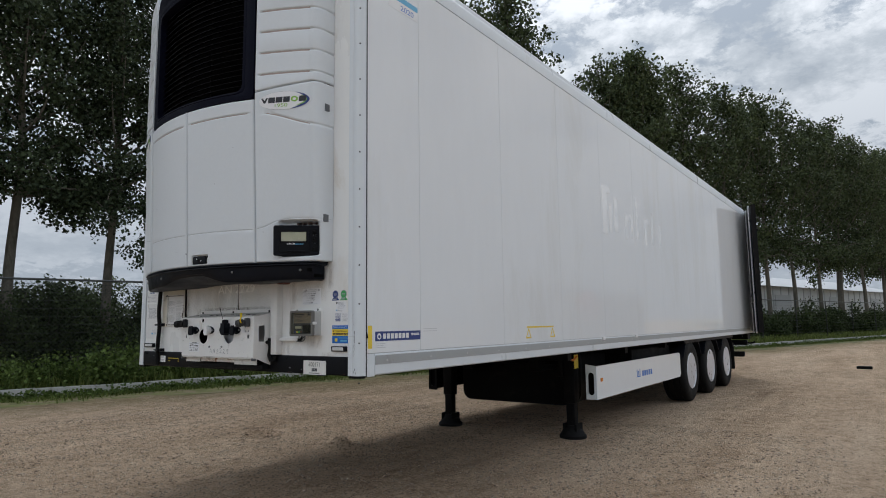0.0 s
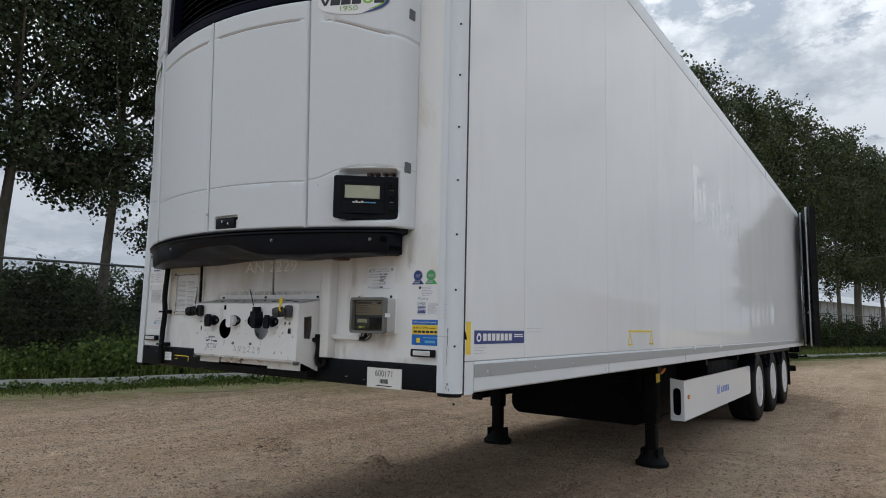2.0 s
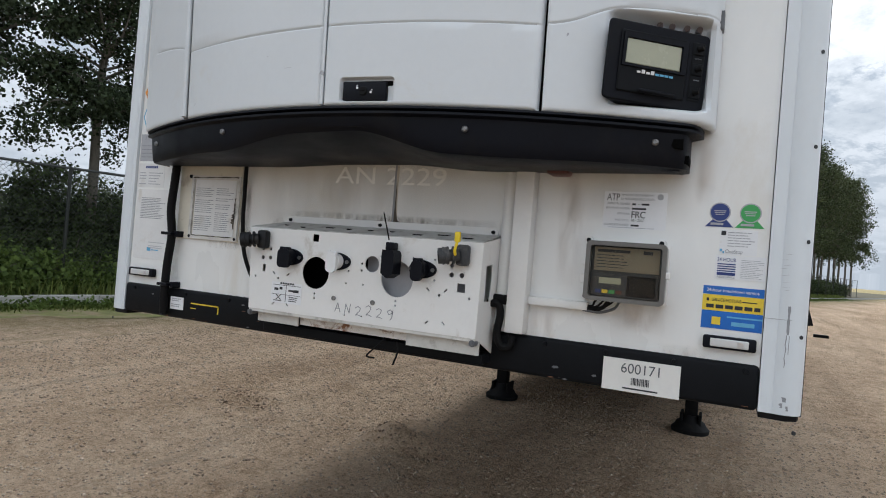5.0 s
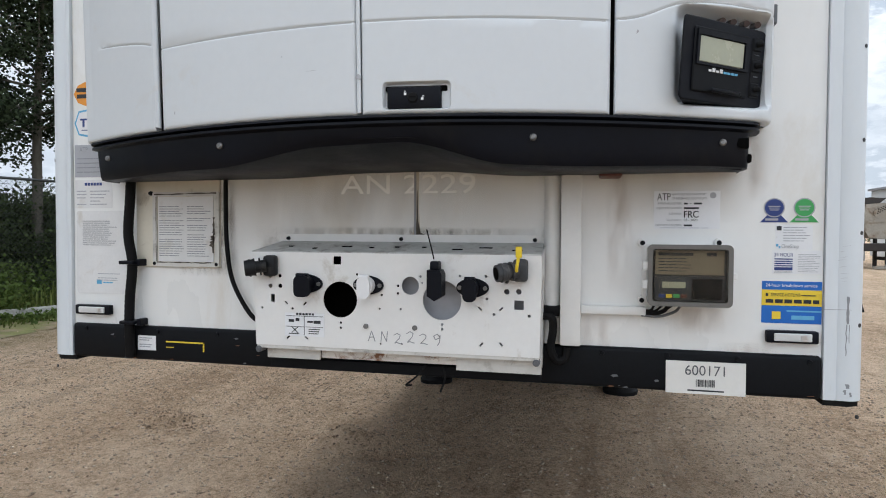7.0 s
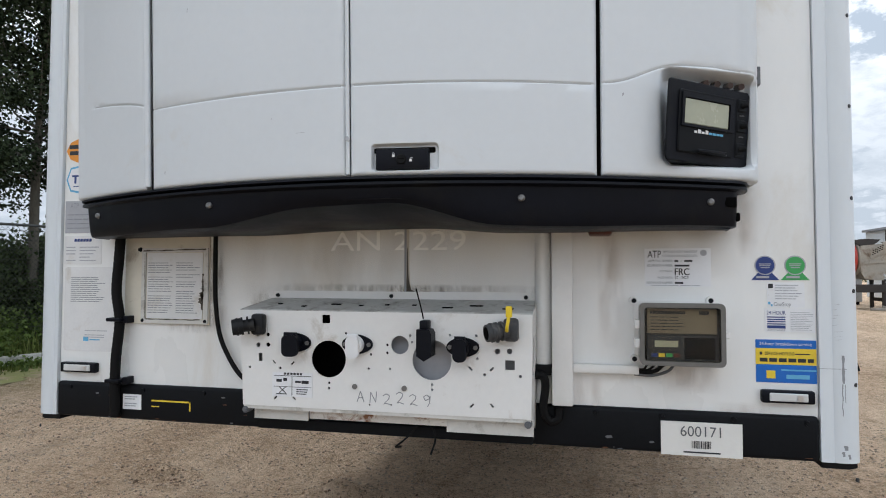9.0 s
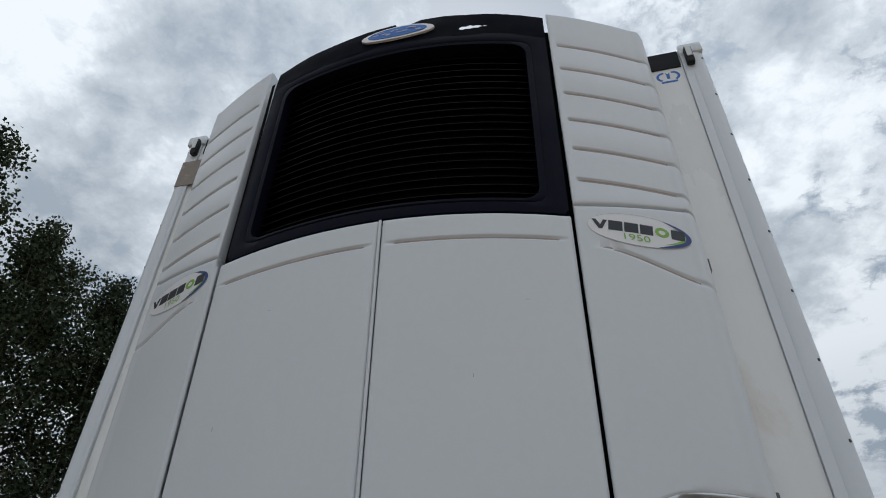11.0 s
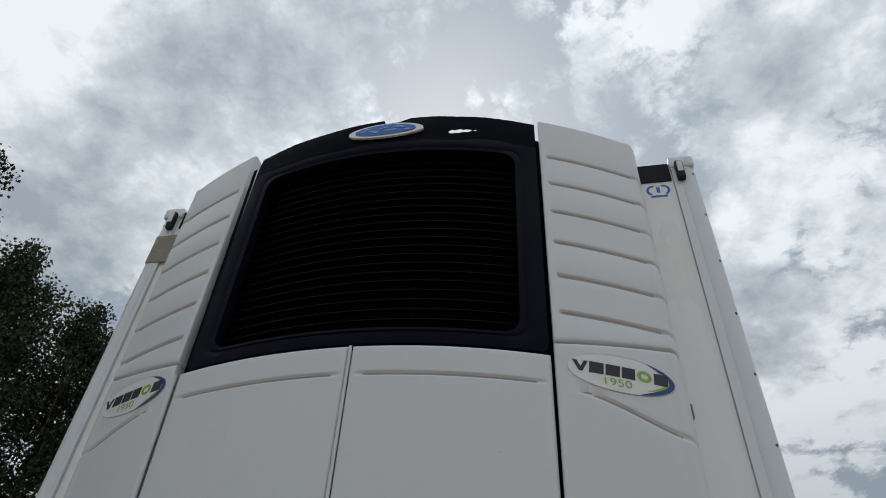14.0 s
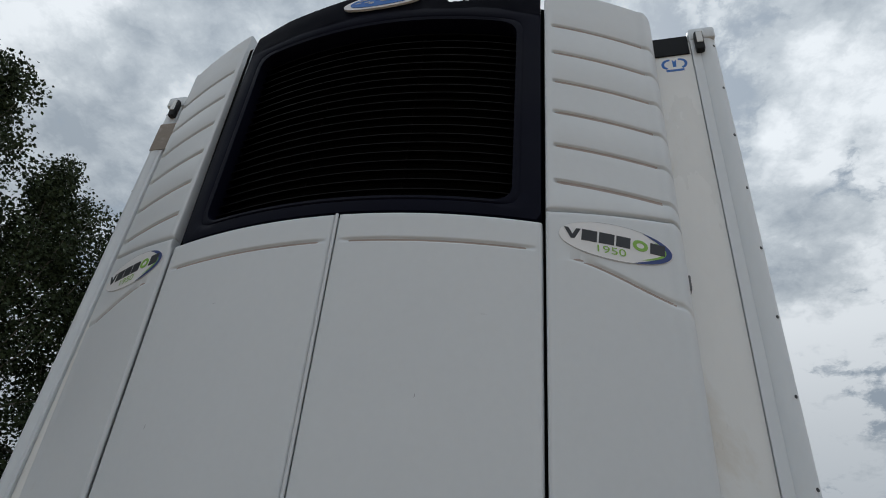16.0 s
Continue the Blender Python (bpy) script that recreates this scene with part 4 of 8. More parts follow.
    s = sticker("assistance_label", 1.061, 1.184, 1.366, 1.430, M_PAPER, "white assistance label with blue print", text_lines(1.125, 1.180, 1.370, 1.426, 12, rng, 0.4, 0.25), M_PALEINK)
    part("print", rects(bm_new(), [(1.067, 1.112, 1.4045 - 0.0062 * k, 1.4075 - 0.0062 * k) for k in range(4)] + [(1.067, 1.112, 1.3755, 1.3835)], front_at, 0.0022), M_NAVY, s, "blue bars")
    part("word", lettering("24 HOUR", 0.0145, front_at, (1.066, 1.4130), 0.0023, width=0.047), M_NAVY, s)
    part("word", lettering("ASSISTANCE", 0.008, front_at, (1.067, 1.3685), 0.0023, width=0.045), M_GREYINK, s)
    # hotline
    s = sticker("hotline_sticker", 1.037, 1.186, 1.322, 1.345, M_BLUE, "blue, yellow and blue breakdown hotline sticker")
    part("word", lettering("24-hour breakdown service", 0.0125, front_at, (1.046, 1.3300), 0.0023, width=0.128), M_WHITEV, s)
    y = part("yellow_band", rects(bm_new(), [(1.037, 1.186, 1.2785, 1.3215)], front_at, 0.0012), M_YELLOW, s, "yellow band")
    part("word", lettering("SERVICE-HOTLINE", 0.0125, front_at, (1.060, 1.3040), 0.0023, width=0.072), M_INK, s)
    part("print", rects(bm_new(), [(1.047, 1.053, 1.304, 1.312), (1.135, 1.170, 1.306, 1.3085)] + [(1.047 + 0.0235 * k, 1.066 + 0.0235 * k, 1.2855, 1.2955) for k in range(5)] + [(1.1645, 1.179, 1.2855, 1.2955)], front_at, 0.0023), M_INK, s, "dark bars")
    b = part("blue_band", rects(bm_new(), [(1.037, 1.186, 1.230, 1.278)], front_at, 0.0012), M_BLUE, s, "blue band")
    part("yellow_square", rects(bm_new(), [(1.063, 1.085, 1.241, 1.262)], front_at, 0.0022), M_YELLOW, s, "yellow square mark")
    # gloss on the blue band, painted as pale patches
    part("gloss_patch", rects(bm_new(), [(1.112, 1.168, 1.241, 1.252), (1.100, 1.186, 1.262, 1.266)], front_at, 0.0022), M_CYANV, s, "pale blue patch painted as gloss")
    # papers at the other end
    rows = text_lines(-1.172, -1.130, 1.560, 1.618, 5, rng, 0.2, 0.3) + text_lines(-1.118, -1.04, 1.560, 1.618, 5, rng, 0.5, 0.3)
    s = sticker("type_label", -1.180, -1.030, 1.552, 1.652, M_OLDPAPER, "grey maker's type label", rows, M_PALEINK)
    part("mark", rects(bm_new(), [(-1.140 + 0.012 * k, -1.131 + 0.012 * k, 1.632, 1.642) for k in range(6)] , front_at, 0.0022), M_NAVY, s, "dark blue mark")
    s = sticker("inspection_sheet", -1.176, -0.975, 1.250, 1.543, M_OLDPAPER, "creased white inspection sheet under clear film", text_lines(-1.150, -1.01, 1.405, 1.510, 15, rng, 0.3, 0.34), M_GREYINK, r=0.01)
    part("print", rects(bm_new(), text_lines(-1.09, -1.00, 1.295, 1.325, 4, rng, 0.3, 0.35), front_at, 0.0022), M_PALEINK, s)
    part("stamp", rects(bm_new(), [(-1.095, -1.075, 1.285, 1.300), (-1.070, -1.03, 1.288, 1.292)], front_at, 0.0022), M_CYANV, s, "blue stamp")
    s = sticker("faded_label", -1.180, -1.028, 1.662, 1.776, M_PALEINK, "faded silver transport label", text_lines(-1.172, -1.04, 1.672, 1.735, 4, rng, 0.3, 0.2), M_GREYINK)
    part("heading", lettering("ATP", 0.026, front_at, (-1.160, 1.750), 0.0023, width=0.034), M_GREYINK, s)
    s = part("orange_sticker", slab(bm_new(), [(-1.182, 1.955), (-1.165, 1.925), (-1.115, 1.905), (-1.065, 1.925), (-1.048, 1.955), (-1.065, 1.985), (-1.115, 2.005), (-1.165, 1.985)], front_at, 0.0012), M_ORANGE, TR, "orange six-sided sticker with dark lettering")
    part("print", rects(bm_new(), [(-1.170, -1.07, 1.962, 1.976), (-1.168, -1.075, 1.940, 1.954)], front_at, 0.0022), M_INK, s)
    s = part("hexagon_sticker", slab(bm_new(), [(-1.180, 1.852), (-1.163, 1.895), (-1.120, 1.902), (-1.080, 1.895), (-1.063, 1.852), (-1.080, 1.810), (-1.120, 1.802), (-1.163, 1.810)], front_at, 0.0012), M_CYANV, TR, "white sticker with a light blue rim")
    part("field", slab(bm_new(), [(-1.173, 1.852), (-1.159, 1.889), (-1.120, 1.895), (-1.084, 1.889), (-1.070, 1.852), (-1.084, 1.816), (-1.120, 1.809), (-1.159, 1.816)], front_at, 0.0020), M_WHITEV, s, "white field")
    part("print", rects(bm_new(), [(-1.156, -1.09, 1.862, 1.868), (-1.146, -1.138, 1.838, 1.862), (-1.15, -1.09, 1.826, 1.829)], front_at, 0.0027), M_NAVY, s)
    # document holder
    h = part("document_holder", bx(-0.947, -0.622, -0.006, 0.0, 1.350, 1.690, 0.002), M_CREAM, TR, "stained cream backing plate of a document holder")
    part("frame", holed_plate(bm_new(), round_rect(-0.878, -0.624, 1.352, 1.606, 0.006), [round_rect(-0.863, -0.640, 1.366, 1.592, 0.004)], -0.012, -0.0058), M_GRIMY, h, "grubby frame")
    doc = part("document", bx(-0.859, -0.646, -0.0085, -0.0062, 1.369, 1.590), M_OLDPAPER, h, "wrinkled typed document")
    at = lambda u, v, off: (u - 0.011, -0.0084 - off, v)
    part("print", rects(bm_new(), text_lines(-0.843, -0.745, 1.385, 1.560, 22, rng, 0.25, 0.3) + text_lines(-0.735, -0.645, 1.385, 1.560, 22, rng, 0.35, 0.3), at, 0.0008), M_GREYINK, h)
    pieces("screw", [cyl(bm_new(), (x, -0.006, z), (x, -0.013, z), 0.008, 0.006, seg=10) for x, z in ((-0.888, 1.602), (-0.872, 1.362), (-0.634, 1.362), (-0.642, 1.652))], M_BUMPER, h)
    rng = random.Random(33)

    def smear(x0, z0, x1, z1, wide):
        k = 14
        d = Vector((x1 - x0, z1 - z0)) / k
        nn = Vector((-d.y, d.x)).normalized()
        a = [Vector((x0, z0)) + d * q for q in range(k + 1)]
        one = [p + nn * wide * rng.uniform(0.05, 1.0) for p in a]
        two = [p - nn * wide * rng.uniform(0.05, 0.6) for p in a]
        return slab(bm_new(), [tuple(p) for p in one + two[::-1]], lambda u, v, o: (u - 0.012, -0.0122 - o, v), 0.0004)
    for x0, z0, x1, z1, w in ((-0.632, 1.40, -0.629, 1.52, 0.006), (-0.852, 1.37, -0.854, 1.59, 0.0022), (-0.85, 1.366, -0.64, 1.366, 0.0035), (-0.86, 1.597, -0.62, 1.600, 0.004), (-0.637, 1.42, -0.630, 1.47, 0.012)):
        part("grime_smear", smear(x0, z0, x1, z1, w), M_FILTH, h, "dark grime along the edge")
    # a number that was peeled off the wall, still showing pale
    part("ghost_mark", lettering("AN 2229", 0.084, front_at, (GHOST_U, 1.594), 0.0006, width=GHOST_W), M_GHOST, TR, "pale trace of peeled-off marks")
    # side markings
    s = part("side_badge", rects(bm_new(), [(0.130, 0.606, 1.240, 1.302)], side_at, 0.0012), M_NAVY, TR, "dark blue maker's badge with pale block marks")
    part("emblem", slab(bm_new(), ring_pts(0.168, 1.270, 0.020, 0.020), side_at, 0.002), M_WHITEV, s, "round pale emblem")
    part("emblem_core", slab(bm_new(), ring_pts(0.168, 1.268, 0.010, 0.010), side_at, 0.0027), M_NAVY, s)
    rows = []
    rows += [(0.205 + 0.040 * k, 0.234 + 0.040 * k, 1.254, 1.288) for k in range(7)]
    rows += [(0.50, 0.59, 1.280, 1.286), (0.50, 0.59, 1.271, 1.276)]
    part("wordmark", rects(bm_new(), rows, side_at, 0.002), M_WHITEV, s, "pale block marks")
    part("yellow_tag", rects(bm_new(), [(0.062, 0.100, 1.195, 1.340)], side_at, 0.0012), M_YELLOW, TR, "upright yellow reflective tag")
    bm = rects(bm_new(), [(2.20, 2.76, 1.298, 1.312)], side_at, 0.0012)
    for cy in (2.235, 2.735):
        for a, b in (((cy - 0.048, 1.205), (cy, 1.290)), ((cy, 1.290), (cy + 0.048, 1.205)), ((cy + 0.048, 1.208), (cy - 0.048, 1.208))):
            d = Vector((b[0] - a[0], b[1] - a[1])).normalized() * 0.006
            slab(bm, [(a[0] - d.y, a[1] + d.x), (b[0] - d.y, b[1] + d.x), (b[0] + d.y, b[1] - d.x), (a[0] + d.y, a[1] - d.x)], side_at, 0.0012)
    part("pallet_mark", bm, M_YELLOW, TR, "yellow bar with two triangles")
    part("fine_print", rects(bm_new(), [(0.135, 0.23, 1.222, 1.224), (0.135, 0.21, 1.210, 1.212), (0.135, 0.235, 1.198, 1.200), (0.64, 0.80, 1.312, 1.314), (0.64, 0.80, 1.296, 1.298)], side_at, 0.001), M_PALEINK, TR)
    s = part("year_sticker", rects(bm_new(), [(0.27, 0.60, 3.585, 3.70)], side_at, 0.0012), M_WHITEV, TR, "white and blue dated sticker")
    part("date", lettering("2020", 0.055, side_at, (0.40, 3.600), 0.002, width=0.15), M_BLUE, s, "blue year")
    part("blue_edge", rects(bm_new(), [(0.27, 0.60, 3.66, 3.70)], side_at, 0.002), M_CYANV, s)
    # crest emblem up at the roof
    bm = bm_new()
    cx, cz = 1.117, 3.862
    rows = [(cx - 0.034, cx + 0.034, cz - 0.038, cz - 0.027)]
    rects(bm, rows, front_at, 0.0012)
    for s2 in (-1, 1):
        arc = [(cx + s2 * (0.020 + 0.030 * math.cos(radians(a))), cz + 0.004 + 0.030 * math.sin(radians(a))) for a in range(-70, 101, 17)]
        arc2 = [(cx + s2 * (0.020 + 0.019 * math.cos(radians(a))), cz + 0.004 + 0.021 * math.sin(radians(a))) for a in range(-70, 101, 17)]
        for p0, p1, q0, q1 in zip(arc, arc[1:], arc2, arc2[1:]):
            slab(bm, [p0, p1, q1, q0], front_at, 0.0012)
    slab(bm, [(cx - 0.006, cz - 0.012), (cx + 0.006, cz - 0.012), (cx + 0.008, cz + 0.03), (cx, cz + 0.018), (cx - 0.008, cz + 0.03)], front_at, 0.0014)
    part("crest", bm, M_BLUE, TR, "blue crest emblem")
    # pale trace of old lettering on the long side
    rows = []
    for k, (u, w) in enumerate(((4.20, 0.16), (4.42, 0.10), (4.60, 0.13), (4.98, 0.09), (5.20, 0.09), (5.42, 0.10), (5.78, 0.12), (6.10, 0.08), (6.45, 0.11))):
        lo, hi = 2.40 + 0.03 * (k % 3), 3.00 - (0.0, 0.22, 0.10, 0.26, 0.24)[k % 5]
        rows += [(u, u + w, lo, hi)] + ([(u + w, u + w + 0.12, hi - 0.09, hi)] if k % 3 == 0 else [])
    part("old_lettering", rects(bm_new(), rows, side_at, 0.0012), M_WORN, TR, "faint trace of removed lettering")


build_stickers()


def build_chassis():
    for s in (-1, 1):
        part("chassis_beam", bx(s * 0.40, s * 0.54, 3.9, 13.5, 0.76, 1.03, 0.008), M_CHASSIS, TR)
    part("coupling_plate", bx(-0.55, 0.55, 0.45, 1.9, 1.005, 1.031, 0.006), M_CHASSIS, TR, "flat steel coupling plate")
    part("kingpin", lathe(bm_new(), [(0, 0.045), (-0.03, 0.045), (-0.035, 0.028), (-0.065, 0.028), (-0.07, 0.045), (-0.09, 0.04)], (0, 0.9, 1.005), "z", 18), M_CHASSIS, TR, smooth=True)
    for y in (3.4, 5.2, 7.0, 9.0, 10.4, 11.8, 13.2):
        part("cross_member", bx(-1.15, 1.15, y, y + 0.10, 0.93, 1.03), M_CHASSIS, TR)
    # landing legs
    for x, y in ((0.885, 4.06), (-0.860, 4.06)):
        leg = part("landing_leg", bx(x - 0.068, x + 0.068, y - 0.068, y + 0.068, 0.40, 1.03, 0.012), M_CHASSIS, TR, "black steel landing leg", smooth=True)
        part("inner_tube", bx(x - 0.052, x + 0.052, y - 0.052, y + 0.052, 0.10, 0.42, 0.008), M_CHASSIS, leg, smooth=True)
        bm = bm_new()
        lathe(bm, [(0.0, 0.155), (0.035, 0.158), (0.06, 0.13), (0.085, 0.12), (0.11, 0.085), (0.15, 0.07)], (x, y, 0.0), "z", 20)
        part("foot", bm, M_RUBBER, leg, "broad round foot", smooth=True)
        pieces("foot_bracket", [bx(x + sx * 0.075 - 0.012, x + sx * 0.075 + 0.012, y - 0.09, y + 0.09, 0.03, 0.17, 0.006) for sx in (-1, 1)], M_CHASSIS, leg)
        if x > 0:
            part("reflector_band", bx(x + 0.0685, x + 0.074, y - 0.055, y + 0.055, 0.80, 0.96), M_YELLOW, leg, "yellow grease-marked band")
            part("gear_box", bx(x - 0.13, x - 0.068, y - 0.09, y + 0.09, 0.70, 0.93, 0.015), M_CHASSIS, leg, smooth=True)
    part("leg_brace", cyl(bm_new(), (-0.8, 4.06, 0.86), (0.8, 4.06, 0.86), 0.025, seg=10), M_CHASSIS, TR, smooth=True)
    part("crank_hook", tube(bm_new(), curve_pts([(1.10, 3.55, 1.02), (1.11, 3.55, 0.95), (1.12, 3.60, 0.925), (1.13, 3.68, 0.96)], 6), 0.012, 8), M_AMBER, TR, "orange hook", smooth=True)
    # fuel tank of the cooling unit, slung between the legs
    out = round_rect(-0.86, 0.74, 0.315, 1.0, 0.13, 6)
    tank = part("fuel_tank", prism(bm_new(), out, "y", 4.38, 5.55), M_CHASSIS, TR, "large black fuel tank under the floor", smooth=True)
    part("tank_strap", prism(bm_new(), round_rect(-0.868, 0.748, 0.307, 1.008, 0.136, 6), "y", 4.65, 4.71), M_BUMPER, tank, smooth=True)
    part("pallet_box", bx(-1.05, 1.05, 5.75, 7.6, 0.50, 0.95, 0.02), M_CHASSIS, TR, "black pallet stowage box", smooth=True)
    # side skirts
    for s in (-1, 1):
        x0, x1 = s * 1.075, s * 1.205
        sk = part("side_skirt", prism(bm_new(), [(4.07, 0.452), (4.07, 0.83), (7.55, 0.83), (7.60, 0.80), (7.60, 0.50), (7.55, 0.452)], "x", s * 1.18, x1), M_GRP if s > 0 else M_CHASSIS, TR, "white panelled side skirt" if s > 0 else "dark side skirt", smooth=True)
        bm = bm_new()
        holed_plate(bm, [(x0, 0.452), (x1, 0.452), (x1, 0.83), (x0, 0.85)], [round_rect(min(x0, x1) + 0.022, max(x0, x1) - 0.030, 0.50, 0.76, 0.038, 5)], 4.045, 4.069)
        part("skirt_end", bm, M_POST if s > 0 else M_CHASSIS, sk)
        # black block behind the opening, painting the shade inside the skirt
        part("end_shade", bx(min(x0, x1) + 0.01, max(x0, x1) - 0.025, 4.07, 4.11, 0.48, 0.80), M_HOLLOW_SHADE, sk)
        part("side_lamp", bx(x1 - 0.002 * s, x1 + 0.012 * s, 4.17, 4.22, 0.65, 0.69, 0.004), M_AMBER, sk, "amber side lamp")
        if s > 0:
            rows = [(5.68 + 0.092 * k, 5.745 + 0.092 * k, 0.600, 0.672) for k in range(5)] + [(5.46, 5.60, 0.600, 0.615), (5.46, 5.485, 0.62, 0.70), (5.575, 5.60, 0.62, 0.70), (5.515, 5.545, 0.62, 0.68)]
            part("maker_mark", rects(bm_new(), rows, lambda u, v, o: (1.205 + o, u, v), 0.0012), M_BLUE, sk, "blue block mark")
    # axles and wheels
    for y in (8.20, 9.58, 10.98):
        part("axle", cyl(bm_new(), (-1.0, y, 0.505), (1.0, y, 0.505), 0.075, seg=14), M_CHASSIS, TR, smooth=True)
        for s in (-1, 1):
            wh = part("wheel", lathe(bm_new(), [(s * 0.86, 0.10), (s * 0.86, 0.22), (s * 1.18, 0.22), (s * 1.18, 0.10)], (0, y, 0.505), "x", 24), M_CHASSIS, TR, "wide single trailer wheel", smooth=True)
            prof = [(0.86, 0.29), (0.85, 0.36), (0.855, 0.45), (0.875, 0.49), (0.895, 0.502), (0.935, 0.505), (0.94, 0.494), (0.955, 0.494), (0.96, 0.505), (1.03, 0.506), (1.035, 0.494), (1.05, 0.494), (1.055, 0.506), (1.125, 0.505), (1.13, 0.494), (1.145, 0.494), (1.15, 0.504), (1.19, 0.502), (1.21, 0.49), (1.228, 0.455), (1.236, 0.40), (1.230, 0.33), (1.222, 0.295)]
            part("tyre", lathe(bm_new(), [(s * a, r) for a, r in prof], (0, y, 0.505), "x", 44), M_RUBBER, wh, "dusty black tyre", smooth=True)
            prof = [(1.226, 0.296), (1.233, 0.288), (1.222, 0.278), (1.16, 0.262), (1.10, 0.25), (1.075, 0.215), (1.085, 0.17), (1.11, 0.15)]
            part("rim", lathe(bm_new(), [(s * a, r) for a, r in prof], (0, y, 0.505), "x", 40), M_RIM, wh, "silver dished rim", smooth=True)
            part("hub", lathe(bm_new(), [(s * 1.10, 0.15), (s * 1.13, 0.115), (s * 1.20, 0.105), (s * 1.215, 0.08), (s * 1.215, 0.0)], (0, y, 0.505), "x", 22), M_GREYP, wh, smooth=True)
            if s > 0:
                for k in range(10):
                    a = 2 * math.pi * k / 10
                    part("wheel_nut", cyl(bm_new(), (s * 1.09, y + 0.19 * math.cos(a), 0.505 + 0.19 * math.sin(a)), (s * 1.125, y + 0.19 * math.cos(a), 0.505 + 0.19 * math.sin(a)), 0.018, seg=6), M_ALU, wh)
            out = []
            for k in range(9):
                a = radians(25 + 130 * k / 8)
                out.append((y + 0.62 * math.cos(a), 0.505 + 0.62 * math.sin(a)))
            out += [(p[0] * 1.0, p[1] - 0.02) for p in reversed(out)]
            part("mudguard", prism(bm_new(), out, "x", s * 0.84, s * 1.26), M_BLACKP, TR, smooth=True)
    part("wheel_cover", bx(1.18, 1.26, 7.72, 11.6, 0.97, 1.03, 0.01), M_BLACKP, TR)
    # rear underrun bar, lamp beam and rubber flaps
    for s in (-1, 1):
        part("mud_flap", bx(s * 0.80, s * 1.24, 11.70, 11.715, 0.30, 0.85), M_RUBBER, TR)
        part("rear_lamp", bx(s * 0.85, s * 1.22, 13.40, 13.52, 0.74, 0.86, 0.015), M_BLACKP, TR, smooth=True)
        part("underrun_arm", bx(s * 0.45, s * 0.52, 13.15, 13.30, 0.50, 0.95), M_CHASSIS, TR)
        part("outline_lamp", tube(bm_new(), curve_pts([(s * 1.18, 13.45, 0.80), (s * 1.30, 13.47, 0.79), (s * 1.38, 13.48, 0.82)], 5), 0.02, 8), M_RUBBER, TR, smooth=True)
    part("underrun_bar", bx(-1.18, 1.18, 13.18, 13.30, 0.48, 0.60, 0.02), M_CHASSIS, TR, smooth=True)
    part("rear_sill", bx(-1.25, 1.25, 13.35, 13.72, 0.88, 1.03, 0.01), M_CHASSIS, TR)
    # rear door swung right round beside the wall
    hinge, tip = Vector((1.325, 13.80, 0)), Vector((1.620, 12.64, 0))
    d = (tip - hinge).normalized()
    nrm = Vector((d.y, -d.x, 0))            # towards the wall and the front
    if nrm.x > 0:
        nrm = -nrm

    def q(u, w):
        p = hinge + d * u + nrm * w
        return (p.x, p.y)
    door = part("rear_door", prism(bm_new(), [q(0, 0), q(1.20, 0), q(1.20, -0.085), q(0, -0.085)], "z", 1.06, 3.95), M_BUMPER, TR, "open rear door folded back beside the side wall")
    part("door_seal", prism(bm_new(), [q(1.20, 0.008), q(1.235, 0.008), q(1.235, -0.09), q(1.20, -0.09)], "z", 1.05, 3.96), M_RUBBER, door, "black rubber seal")
    for u in (0.30, 0.98):
        p = hinge + d * u + nrm * 0.035
        part("lock_bar", cyl(bm_new(), (p.x, p.y, 1.03), (p.x, p.y, 3.97), 0.022, seg=10), M_ALU, door, "steel locking bar", smooth=True)
        a = hinge + d * (u - 0.05) + nrm * 0.03
        part("lock_handle", tube(bm_new(), [(p.x, p.y, 1.75), (p.x + nrm.x * 0.03, p.y + nrm.y * 0.03, 1.74), (a.x + d.x * -0.3, a.y + d.y * -0.3, 1.72)], 0.012, 8), M_ALU, door, smooth=True)
    part("hinge_strip", prism(bm_new(), [q(0.02, 0.002), q(0.10, 0.002), q(0.10, 0.02), q(0.02, 0.02)], "z", 1.3, 3.8), M_ALU, door)


build_chassis()


# ---- the cooling unit on the front wall ----
UN = thing("refrigeration_unit", (0, -0.02, 1.64), "tall white bow-fronted refrigeration unit with a black grille", "refrigeration unit")


def uy(x, z):
    """The bowed front of the unit."""
    return -0.415 + 0.30 * x * x - 0.045 * min(max((z - 1.77) / 1.1, 0.0), 1.0)


def on_unit(u, v, off):
    return (u, uy(u, v) - off, v)


